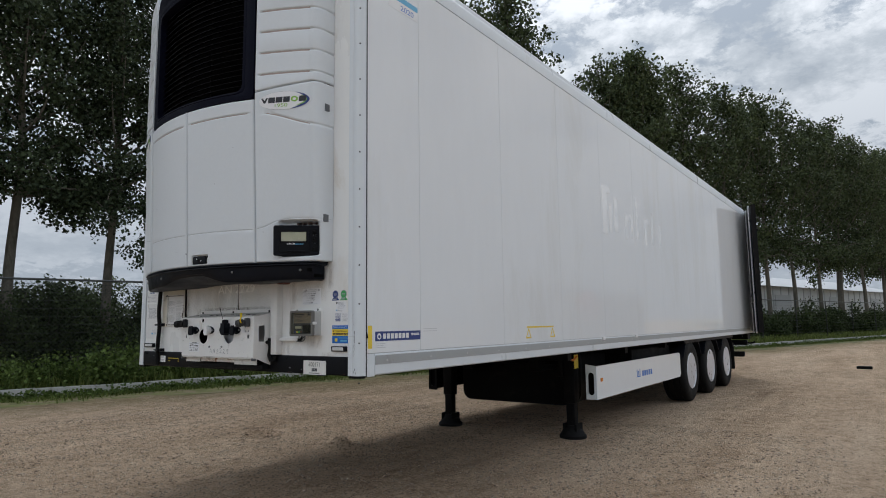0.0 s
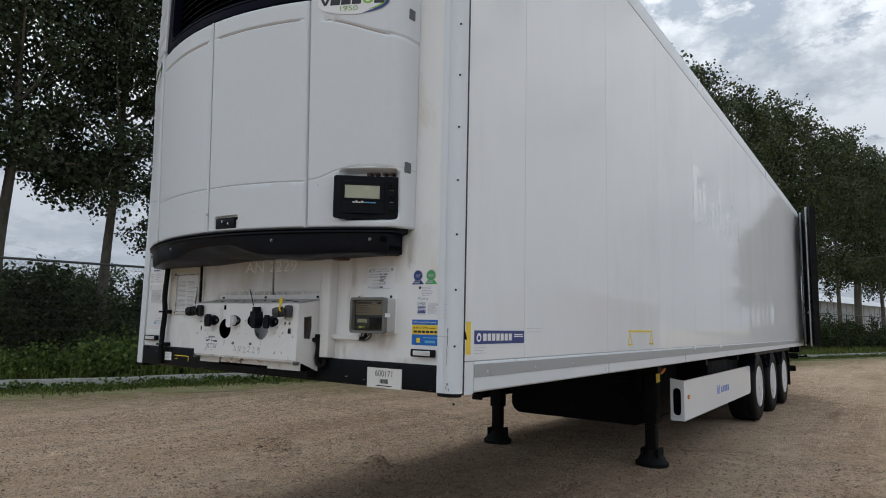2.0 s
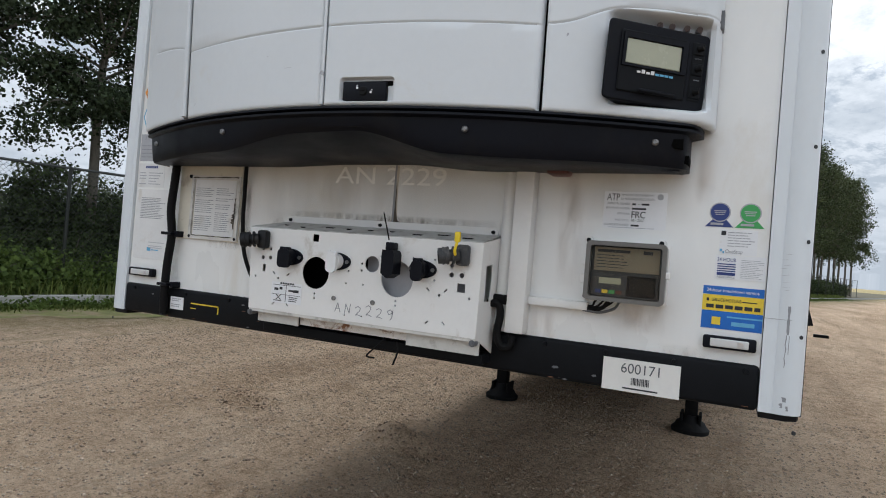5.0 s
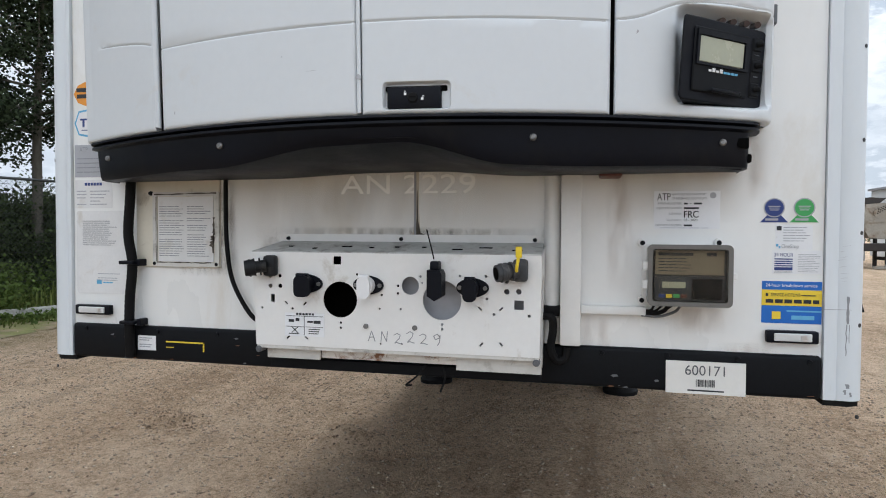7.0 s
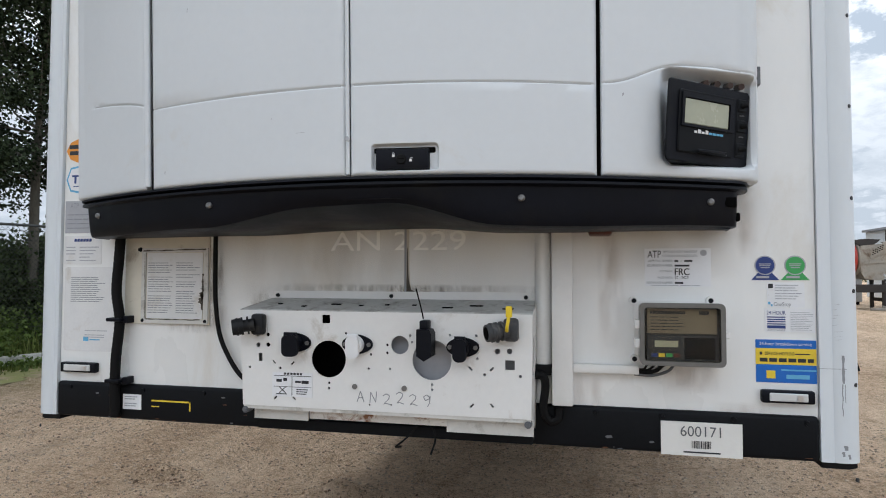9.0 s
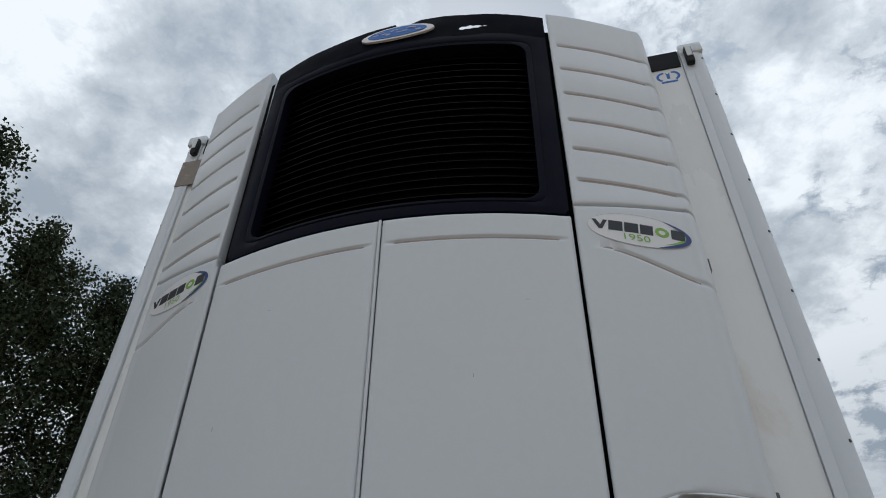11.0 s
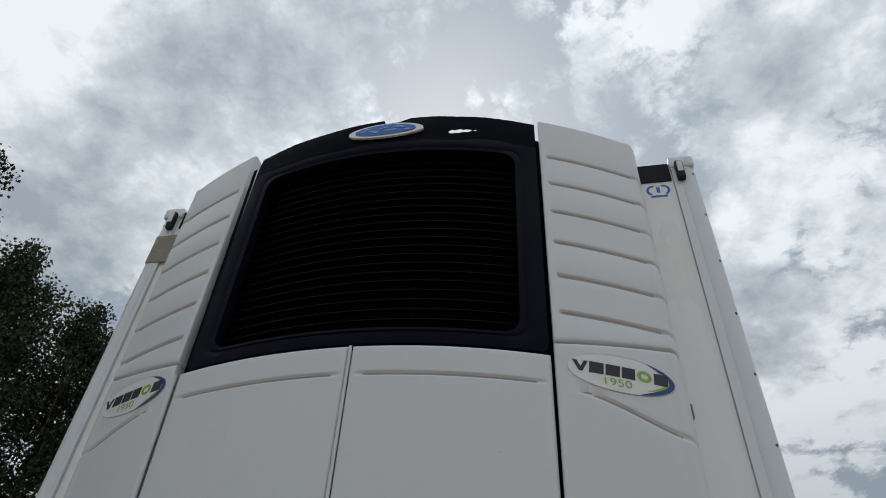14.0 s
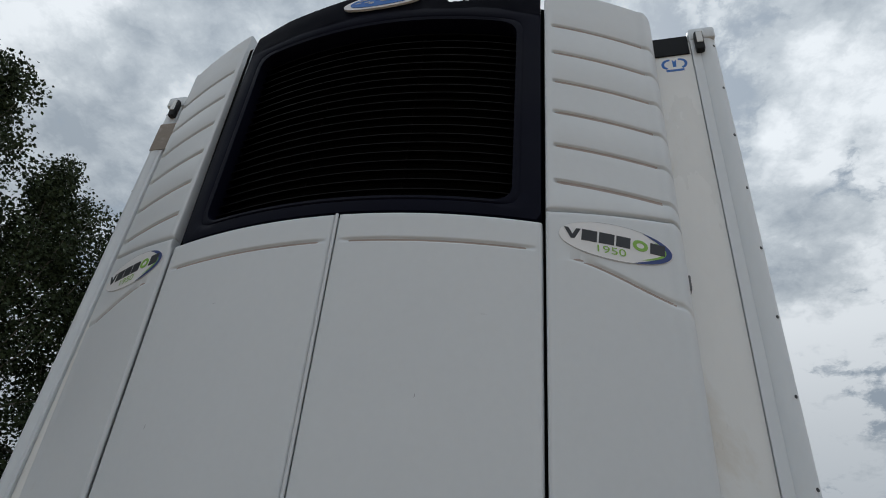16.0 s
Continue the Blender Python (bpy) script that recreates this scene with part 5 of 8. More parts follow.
def bow_panel(xs, zs, disp=None, edge=0.012, back=0.05, turn=None):
    """A moulded panel on the bowed front: xs and zs are the grid, disp(x, z) pushes in, edges are rounded off.
    turn: the places in plan that carry the panel round the corner to the wall."""
    bm = bm_new()
    x0, x1, z0, z1 = xs[0], xs[-1], zs[0], zs[-1]
    cols = [("f", x) for x in xs] + [("t", p) for p in (turn or [])]
    grid = []
    for kind, c in cols:
        col = []
        for z in zs:
            ed = min(abs(z - z0), abs(z - z1))
            if kind == "f":
                ed = min(ed, abs(c - x0)) if turn else min(ed, abs(c - x0), abs(c - x1))
            rnd = edge - math.sqrt(max(edge * edge - (edge - min(ed, edge)) ** 2, 0))
            push = rnd + (disp(c if kind == "f" else c[0], z) if disp else 0)
            if kind == "f":
                col.append(bm.verts.new((c, uy(c, z) + push, z)))
            else:
                s = 1 if c[0] > 0 else -1
                lean = -0.045 * min(max((z - 1.77) / 1.1, 0.0), 1.0) * c[2]
                col.append(bm.verts.new((c[0] - s * push * (1 - c[2]), c[1] + lean + push * c[2], z)))
        grid.append(col)
    for a, b in zip(grid, grid[1:]):
        for i in range(len(zs) - 1):
            bm.faces.new((a[i], b[i], b[i + 1], a[i + 1]))
    # returned edges, to give the panel its thickness
    rim = [g[0] for g in grid] + grid[-1][1:] + [g[-1] for g in grid[::-1][1:]] + grid[0][::-1][1:-1]
    bk = [bm.verts.new((v.co.x, min(v.co.y + back, -0.002), v.co.z)) for v in rim]
    n = len(rim)
    for i in range(n):
        bm.faces.new((rim[i], bk[i], bk[(i + 1) % n], rim[(i + 1) % n]))
    return bm


def groove_strip(xs, zf, half, more=(), depth=0.0065):
    """A strip in the bottom of a moulded groove, for grime and for painted shade."""
    bm = bm_new()
    prev = None
    for i, x in enumerate(xs):
        z = zf(x)
        hh = half * min(1.0, (i + 0.6) / 1.5)
        a, b = bm.verts.new((x, uy(x, z) + depth, z - hh)), bm.verts.new((x, uy(x, z) + depth, z + hh))
        if prev:
            bm.faces.new((prev[0], a, b, prev[1]))
        prev = (a, b)
    return bm


def lin(a, b, n):
    return [a + (b - a) * i / n for i in range(n + 1)]


def edge_lin(a, b, n):
    """Steps with extra ones close to both ends, for the rounded edges."""
    s = 1 if b > a else -1
    return [a, a + s * 0.003, a + s * 0.007, a + s * 0.012] + lin(a + s * 0.02, b - s * 0.02, n) + [b - s * 0.012, b - s * 0.007, b - s * 0.003, b]


def groove(z, at, w, d):
    u = abs(z - at) / w
    return d * (1 - u * u) ** 2 if u < 1 else 0.0


def side_turn(s):
    """Plan places (x, y, how far it still faces front) that lead round the unit's corner."""
    out = []
    y0 = -0.415 + 0.30 * 0.975 ** 2
    for k in range(1, 8):
        a = radians(90 * k / 7)
        out.append((s * (0.975 + 0.055 * math.sin(a)), y0 + 0.035 + 0.06 * (1 - math.cos(a)) * 0.8 - 0.035 * math.cos(a), max(0.0, math.cos(a))))
    out.append((s * 1.030, -0.004, 0.0))
    return out


def build_unit():
    z_bot, z_mid, z_top = 1.761, 2.872, 3.985
    # carcass, in a near-black that paints the shade inside
    pl = [(x, -0.415 + 0.30 * x * x + 0.075) for x in lin(-0.96, 0.96, 16)] + [(0.99, -0.002), (-0.99, -0.002)]
    part("carcass", prism(bm_new(), pl, "z", 1.758, 2.86), M_HOLLOW_SHADE, UN)
    part("carcass_side", prism(bm_new(), [(0.66, -0.20), (0.95, -0.05), (0.99, -0.002), (0.66, -0.002)], "z", 2.86, 3.90), M_HOLLOW_SHADE, UN)
    part("carcass_side", prism(bm_new(), [(-0.66, -0.20), (-0.95, -0.05), (-0.99, -0.002), (-0.66, -0.002)], "z", 2.86, 3.90), M_HOLLOW_SHADE, UN)
    part("carcass_back", bx(-0.66, 0.66, -0.10, -0.002, 2.86, 3.80), M_HOLLOW_SHADE, UN)

    # front doors
    def make_door(x0, x1, name):
        def disp(x, z):
            d = 0.0
            if x0 + 0.03 < x < x1 - 0.03:
                d += groove(z, 2.772, 0.010, 0.008)
            d += groove(z, 1.985 + (-0.010 if x > 0 else 0.014) * x * x, 0.0045, 0.0030)
            if x0 > 0 and 0.06 < x < 0.25 and z < 1.86:
                # moulded recess of the lock, with rounded corners
                qx, qz = abs(x - 0.154) - 0.072, abs(z - 1.805) - 0.022
                sd = math.hypot(max(qx, 0), max(qz, 0)) + min(max(qx, qz), 0) - 0.012
                u = min(max(-sd / 0.006, 0.0), 1.0)
                d += 0.014 * u * u * (3 - 2 * u)
            return d
        zs = edge_lin(z_bot, z_mid - 0.004, 30)
        zs += [1.985 + 0.0016 * k - 0.006 for k in range(8)] + [2.758 + 0.0024 * k for k in range(13)]
        xs = edge_lin(x0, x1, 20)
        if x0 > 0:
            xs += [0.067 + 0.0015 * k for k in range(16)] + [0.2185 + 0.0015 * k for k in range(16)]
            zs += [1.768 + 0.0015 * k for k in range(16)] + [1.8205 + 0.0015 * k for k in range(16)]
        xs = sorted(set(round(x, 4) for x in xs))
        zs = sorted(set(round(z, 4) for z in zs))
        d = part(name, bow_panel(xs, zs, disp), M_COWL, UN, "white bowed service door", smooth=True)
        part("groove_grime", groove_strip(lin(x0 + 0.035, x1 - 0.035, 20), lambda x: 2.772, 0.0055), M_GRIME, d, "brownish grime in the groove")
        # thin shadow of the moulding, painted as a grey strip
        part("moulding_shade", groove_strip(lin(x0 + 0.012, x1 - 0.012, 20), lambda x: 1.985 + (-0.010 if x > 0 else 0.014) * x * x, 0.0022, depth=0.0022), M_JOINT_SHADE, d)
        return d
    make_door(-0.612, 0.0055, "service_door")
    make_door(0.0155, 0.609, "service_door")
    part("seam_rib", tube(bm_new(), [on_unit(0.0105, z, -0.002) for z in lin(1.766, 2.866, 12)], 0.0052, 8), M_COWL, UN, "white rib between the two doors", smooth=True)
    # black strips laid in the gaps as painted shade
    part("door_gap_shade", rects(bm_new(), [(-0.624, -0.606, z_bot, 3.90)], lambda u, v, o: (u, uy(u, v) + 0.014 - o, v), 0.001), M_HOLLOW_SHADE, UN)
    part("door_gap_shade", rects(bm_new(), [(0.604, 0.622, z_bot, 3.90)], lambda u, v, o: (u, uy(u, v) + 0.028 - o, v), 0.001), M_HOLLOW_SHADE, UN)
    # lock in its recess, following the bow
    def bent(bm):
        for v in bm.verts:
            v.co.y += 0.0924 * (v.co.x - 0.154) + 0.0003
        return bm
    lock = part("door_lock", bent(bx(0.0825, 0.2130, -0.4085, -0.385, 1.7745, 1.8255, 0.0025)), M_BLACKP, UN, "black push lock in a white moulded recess", smooth=True)
    # the shadow under the recess's top, put in as a black strip
    part("slot", bent(bx(0.0745, 0.2270, -0.3990, -0.380, 1.8165, 1.8305, 0.004)), M_HOLLOW_SHADE, lock, "black strip painted for the shade behind the lock plate")
    part("rosette", bent(lathe(bm_new(), [(-0.4128, 0.0), (-0.4128, 0.011), (-0.4108, 0.0125), (-0.4080, 0.013)], (0.146, 0, 1.800), "y", 20)), M_RUBBER, lock, "round key rosette", smooth=True)
    on_lock = lambda u, v, o: (u, -0.4084 + 0.0924 * (u - 0.154) - o, v)
    part("key_slot", rects(bm_new(), [(0.1385, 0.1535, 1.7990, 1.8012)], lambda u, v, o: (u, -0.4128 + 0.0924 * (u - 0.154) - o, v), 0.0004), M_HOLLOW_SHADE, lock)
    for u, v, lift in ((0.1270, 1.8065, 0.0), (0.1690, 1.7945, 0.0025)):
        # a padlock sign: body and shackle
        part("padlock_sign", rects(bm_new(), [(u - 0.0030, u + 0.0030, v - 0.0010, v + 0.0050), (u - 0.0022 + lift, u - 0.0012 + lift, v + 0.0050, v + 0.0085), (u + 0.0012 + lift, u + 0.0022 + lift, v + 0.0050 + lift * 0.6, v + 0.0085), (u - 0.0022 + lift, u + 0.0022 + lift, v + 0.0085, v + 0.0095)], on_lock, 0.0006), M_WHITEV, lock, "white padlock sign")

    # small scuffs on the doors
    rng = random.Random(71)
    for u, v, w, hh in ((-0.47, 2.235, 0.003, 0.016), (-0.20, 1.915, 0.004, 0.003), (-0.13, 1.875, 0.030, 0.0012), (0.30, 2.31, 0.003, 0.012), (0.45, 2.55, 0.018, 0.0012), (-0.35, 2.60, 0.012, 0.0015), (0.67, 1.955, 0.006, 0.010), (-0.56, 1.80, 0.004, 0.010)):
        part("scuff_mark", slab(bm_new(), [(u, v), (u + w * 0.6, v + hh * 0.2), (u + w, v + hh * 0.7), (u + w * 0.5, v + hh), (u + w * 0.1, v + hh * 0.6)], on_unit, 0.0006), M_PALEINK, UN, "small grey scuff")
    part("seam_chip", slab(bm_new(), [(0.004, 1.850), (0.015, 1.846), (0.019, 1.853), (0.012, 1.860), (0.006, 1.857)], on_unit, 0.0045), M_PALEINK, UN, "chipped spot on the rib")
    # side cheeks, lower and ribbed upper ones
    for s in (-1, 1):
        inner = 0.619 if s > 0 else 0.638
        turn = side_turn(s)

        def low_disp(x, z, s=s):
            a = abs(x)
            wave = (1.983 + 0.062 / (1 + math.exp(-(a - 0.722) * 30)) - 0.06 * max(0, a - 0.9)) if s > 0 else 2.000 + 0.052 * min(1.0, max(0.0, (a - 0.638) / 0.30)) ** 0.62
            d = groove(z, wave, 0.0045, 0.003)
            if s > 0:
                qx, qz = abs(a - 0.8905) - 0.1295 + 0.030, abs(z - 1.9130) - 0.125 + 0.030
                deep = 0.030 - math.hypot(max(qx, 0.0), max(qz, 0.0)) - min(max(qx, qz), 0.0)
                q = max(0.0, min(1.0, deep / 0.022))
                d += 0.052 * q * q * (3 - 2 * q)
            if a > inner + 0.02:
                u = min((a - inner) / 0.42, 1.0)
                d += groove(z, 2.765 - 0.100 * u * u * (3 - 2 * u), 0.011, 0.008)
            return d
        zs = edge_lin(z_bot, z_mid + 0.040, 40) + [1.978 + 0.0022 * k for k in range(32)] + [1.786, 1.791, 1.796, 1.801, 1.806] + [2.655 + 0.0035 * k for k in range(27)]
        zs = sorted(set(round(z, 4) for z in zs))
        xs = [s * x for x in edge_lin(inner, 0.975, 66)[:-4] + [0.975]]
        shell = bow_panel(xs, zs, low_disp, turn=turn)
        for v in shell.verts:
            v.co.z += 0.050 * min(max((abs(v.co.x) - inner) / 0.36, 0), 1) * min(max((v.co.z - 2.66) / 0.25, 0), 1)
        low = part("lower_cheek", shell, M_COWL, UN, "white lower side cheek", smooth=True)

        def swoop(x):
            u = min((abs(x) - inner) / 0.42, 1.0)
            z = 2.765 - 0.100 * u * u * (3 - 2 * u)
            return z + 0.050 * min(max((abs(x) - inner) / 0.36, 0), 1) * min(max((z - 2.66) / 0.25, 0), 1)
        part("groove_grime", groove_strip([s * x for x in lin(inner + 0.03, 0.972, 16)], swoop, 0.0055), M_GRIME, low, "brownish grime in the groove")

        def ripple(x):
            a = abs(x)
            return (1.983 + 0.062 / (1 + math.exp(-(a - 0.722) * 30)) - 0.06 * max(0, a - 0.9)) if s > 0 else 2.000 + 0.052 * min(1.0, max(0.0, (a - 0.638) / 0.30)) ** 0.62
        # the ripple's thin shadow, laid in as grey colour
        part("moulding_shade", groove_strip([s * x for x in lin(inner + 0.01, 0.972, 24)], ripple, 0.0022, depth=0.0022), M_JOINT_SHADE, low)

        def up_disp(x, z, s=s):
            d = 0.0
            if abs(x) > inner + 0.028:
                for k in range(6):
                    d += groove(z, 3.031 + 0.150 * k, 0.012, 0.011)
            return d
        zs = edge_lin(z_mid + 0.046, z_top + 0.02, 10)
        for k in range(6):
            zs += [3.031 + 0.150 * k + 0.004 * (j - 3.5) for j in range(8)]
        zs = sorted(set(round(z, 4) for z in zs))
        shell = bow_panel(xs, zs, up_disp, turn=turn)
        for v in shell.verts:
            v.co.z += 0.050 * min(max((abs(v.co.x) - inner) / 0.36, 0), 1) * min(max((3.02 - v.co.z) / 0.10, 0), 1)
        cheek = part("ribbed_cheek", shell, M_COWL, UN, "white upper cheek with six grooves", smooth=True)
        for k in range(6):
            part("groove_grime", groove_strip([s * x for x in lin(inner + 0.034, 0.970, 14)] , lambda x, z=3.031 + 0.150 * k: z, 0.0062, turn[:3]), M_GRIME, cheek, "brownish grime in the groove")
        # hinge spine beside the left door, and small hinge clips
        if s < 0:
            bm = bm_new()
            tube(bm, [on_unit(-0.6310, z, -0.001) for z in lin(1.771, 2.865, 12)], 0.0095, 10)
            part("hinge_spine", bm, M_COWL, UN, "rounded white hinge spine", smooth=True)
        pieces("latch_clip", [bx(s * 1.020, s * 1.034, -0.085, -0.045, z - 0.03, z + 0.02, 0.003) for z in ((2.80, 2.05) if s > 0 else (2.80,))], M_GREYP, UN, "small grey latch clip")
        # badge
        cu = s * 0.818
        el = part("badge", slab_grid(cu, 2.8370, 0.162, 0.062), M_WHITEV, UN, "oval badge with dark, green and blue block marks", smooth=True)
        part("badge_rim", crescent(cu, 2.8370, 0.162, 0.062, -75, 62, 0.020), M_NAVY, el, "blue crescent", smooth=True)
        part("badge_line", crescent(cu, 2.8370, 0.145, 0.049, -62, 42, 0.012), M_LIME, el, "green crescent", smooth=True)
        part("badge_outline", crescent(cu, 2.8370, 0.164, 0.063, 0, 360, 0.002), M_GREYINK, el, smooth=True)
        u = cu - 0.146
        bm = slab(bm_new(), [(u, 2.8610), (u + 0.012, 2.8610), (u + 0.023, 2.8400), (u + 0.034, 2.8610), (u + 0.046, 2.8610), (u + 0.028, 2.8260), (u + 0.017, 2.8260)], on_unit, 0.0032)
        for k, w in ((1, 0.043), (2, 0.043), (3, 0.040), (5, 0.043)):
            u0 = u + 0.0485 * k
            slab(bm, [(u0 - 0.002, 2.8250), (u0 + w - 0.002, 2.8250), (u0 + w + 0.002, 2.8620), (u0 + 0.002, 2.8620)], on_unit, 0.0032)
        part("wordmark", bm, M_INK, el, "dark block marks")
        gx = u + 0.0485 * 4 + 0.020
        bm = bm_new()
        ring = [[(gx + r * math.cos(q), 2.8435 + r * 0.85 * math.sin(q)) for q in (2 * math.pi * k / 20 for k in range(20))] for r in (0.022, 0.011)]
        for k in range(20):
            slab(bm, [ring[0][k], ring[0][(k + 1) % 20], ring[1][(k + 1) % 20], ring[1][k]], on_unit, 0.0032)
        part("green_mark", bm, M_LIME, el, "green ring mark")
        part("model_number", lettering("1950", 0.034, on_unit, (cu - 0.055, 2.7940), 0.0032, width=0.080), M_LIME, el, "green digits")

    # black hood round the grille
    ox0, ox1, oz0, oz1 = -0.590, 0.606, z_mid + 0.004, 3.845
    ix0, ix1, iz0, iz1 = -0.505, 0.520, 2.935, 3.770
    inner = []
    N = 30
    rr = round_rect(ix0, ix1, iz0, iz1, 0.055, 7)

    def resample(pts, n):
        P = pts + [pts[0]]
        ln = [0.0]
        for a, b in zip(P, P[1:]):
            ln.append(ln[-1] + math.hypot(b[0] - a[0], b[1] - a[1]))
        out, j = [], 0
        for i in range(n):
            t = ln[-1] * i / n
            while ln[j + 1] < t:
                j += 1
            u = (t - ln[j]) / max(ln[j + 1] - ln[j], 1e-9)
            out.append((P[j][0] + (P[j + 1][0] - P[j][0]) * u, P[j][1] + (P[j + 1][1] - P[j][1]) * u))
        return out
    inn = resample(rr, 160)
    cx, cz = (ix0 + ix1) / 2, (iz0 + iz1) / 2
    bm = bm_new()
    rings = []
    for lev in range(7):
        ring = []
        for (x, z) in inn:
            # matching place on the outer rectangle, along the ray from the middle
            dx, dz = x - cx, z - cz
            k = min(((ox1 if dx > 0 else ox0) - cx) / dx if abs(dx) > 1e-6 else 9e9, ((oz1 if dz > 0 else oz0) - cz) / dz if abs(dz) > 1e-6 else 9e9)
            o = (cx + dx * k, cz + dz * k)
            u = (0, 0.03, 0.2, 0.28, 0.36, 0.7, 1.0)[lev]
            px, pz = x + (o[0] - x) * u, z + (o[1] - z) * u
            push = (0.012, 0.002, 0.0, 0.004, 0.0, 0.0, 0.002)[lev]
            ring.append(bm.verts.new((px, uy(px, pz) + push + 0.004, pz)))
        rings.append(ring)
    deep = [bm.verts.new((v.co.x, v.co.y + 0.10, v.co.z)) for v in rings[0]]
    outer = [bm.verts.new((v.co.x, v.co.y + 0.06, v.co.z)) for v in rings[-1]]
    n = len(inn)
    for a, b in zip([deep] + rings, rings + [outer]):
        for i in range(n):
            bm.faces.new((a[i], a[(i + 1) % n], b[(i + 1) % n], b[i]))
    hood = part("grille_surround", bm, M_HOOD, UN, "black plastic grille surround", smooth=True)
    # torn upper lip of the hood
    lip = bm_new()
    nx, nz = 300, 40
    rng = random.Random(8)

    def lip_top(x):
        z = 4.000 - 0.06 * (x - 0.25) ** 2
        if -0.02 < x < 0.10:
            z -= 0.022 * min(1.0, (x + 0.02) / 0.01, (0.10 - x) / 0.055)
        return z + 0.002 * noise.noise((x * 40, 0, 3))
    gv = [[None] * (nz + 1) for _ in range(nx + 1)]
    for i in range(nx + 1):
        x = -0.590 + 1.196 * i / nx
        for j in range(nz + 1):
            z = 3.835 + (lip_top(x) - 3.835) * j / nz
            lean = 0.012 * (j / nz) ** 2
            wob = 0.006 * noise.noise((x * 6, z * 8, 2))
            gv[i][j] = lip.verts.new((x, uy(x, z) + 0.004 + lean + wob, z))
    for i in range(nx):
        for j in range(nz):
            x = -0.590 + 1.196 * (i + 0.5) / nx
            f = (j + 0.5) / nz
            u = (x - 0.262) / 0.125
            hole = 0 < u < 1 and abs(f - (0.27 + 0.14 * u)) < 0.075 * math.sin(math.pi * min(u * 1.2, 1)) ** 0.5 * (1.2 - u) + 0.012 * math.sin(x * 190)
            if not hole:
                lip.faces.new((gv[i][j], gv[i + 1][j], gv[i + 1][j + 1], gv[i][j + 1]))
    bmesh.ops.solidify(lip, geom=lip.faces[:], thickness=0.004)
    part("torn_lip", lip, M_HOOD, hood, "cracked and torn upper lip", smooth=True, fix=False)
    # oval emblem on the lip
    em = part("emblem", lip_oval(0.000, 3.905, 0.160, 0.046, 0.012), M_WHITEV, UN, "scratched oval emblem, white rim and blue field", smooth=True)
    part("emblem_field", lip_oval(0.000, 3.905, 0.130, 0.035, 0.0145), M_BLUE, em, "blue field", smooth=True)
    bm = bm_new()
    rng = random.Random(29)
    for k in range(11):
        lip_patch(bm, -0.095 + 0.019 * k, 3.905 + 0.014 * math.sin(k * 1.7), rng.uniform(0.006, 0.022), rng.uniform(0.002, 0.007), 0.0158 + 0.0002 * k)
    part("emblem_marks", bm, M_PALEINK, em, "pale scuffed marks")
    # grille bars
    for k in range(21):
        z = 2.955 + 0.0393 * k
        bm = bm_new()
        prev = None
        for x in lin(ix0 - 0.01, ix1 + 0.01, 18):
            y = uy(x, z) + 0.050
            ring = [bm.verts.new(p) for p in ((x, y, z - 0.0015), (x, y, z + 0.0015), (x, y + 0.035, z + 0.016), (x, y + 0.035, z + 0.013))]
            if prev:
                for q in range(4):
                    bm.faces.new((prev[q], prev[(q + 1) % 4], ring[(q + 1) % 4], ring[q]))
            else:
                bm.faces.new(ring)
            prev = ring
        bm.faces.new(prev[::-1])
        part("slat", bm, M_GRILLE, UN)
    for x in (-0.17, 0.17):
        part("grille_stay", tube(bm_new(), [(x, uy(x, z) + 0.075, z) for z in lin(2.93, 3.78, 6)], 0.004, 6), M_GRILLE, UN)
    # solid black block, shade behind the slats put into its colour
    part("grille_shade", prism(bm_new(), [(x, -0.415 + 0.30 * x * x + 0.065) for x in lin(-0.52, 0.53, 14)] + [(0.53, -0.12), (-0.52, -0.12)], "z", 2.90, 3.80), M_HOLLOW_SHADE, UN, "black block painted for the shade behind the bars")

    # black skirt below
    def zb(x):
        def ss(a, b, t):
            t = min(max((t - a) / (b - a), 0), 1)
            return t * t * (3 - 2 * t)
        return 1.640 + 0.052 * ss(-0.46, -0.10, x) * (1 - ss(0.10, 0.37, x)) + 0.004 * math.sin(x * 9)
    xs = lin(-0.965, 0.951, 70)
    bm = bm_new()
    cols = []
    for x in xs:
        y = uy(x, 1.70) + 0.012
        z0 = zb(x)
        back = 1.637 + 0.30 * (z0 - 1.640)
        prof = [(y + 0.006, 1.762), (y - 0.012, 1.760), (y - 0.014, 1.754), (y + 0.003, 1.7505), (y - 0.009, 1.7465), (y - 0.0105, 1.740), (y + 0.005, 1.734), (y + 0.006, 1.722), (y + 0.012, (1.722 + z0) / 2), (y + 0.018, z0 + 0.012), (y + 0.024, z0 + 0.003), (y + 0.036, z0),
                (y + (-0.03 - y) * 0.35, z0 + (back - z0) * 0.5), (y + (-0.03 - y) * 0.7, z0 + (back - z0) * 0.9), (-0.03, back + 0.004)]
        cols.append([bm.verts.new((x, min(p[0], -0.004), p[1])) for p in prof])
    for e, s in ((0, -1), (-1, 1)):
        turn = []
        base = [v.co.copy() for v in cols[e]]
        for k in range(1, 6):
            a = radians(90 * k / 5)
            col = []
            for q, c in enumerate(base):
                far = 0.052 if q < 6 else 0.022 if q < 11 else 0.004
                dx = far * math.sin(a) ** 0.9
                yy = c.y + 0.58 * dx + (-0.02 - c.y - 0.58 * far) * (1 - math.cos(a)) ** 1.6
                col.append(bm.verts.new((c.x + s * dx, yy, c.z)))
            turn.append(col)
        if s < 0:
            cols = turn[::-1] + cols
        else:
            cols = cols + turn
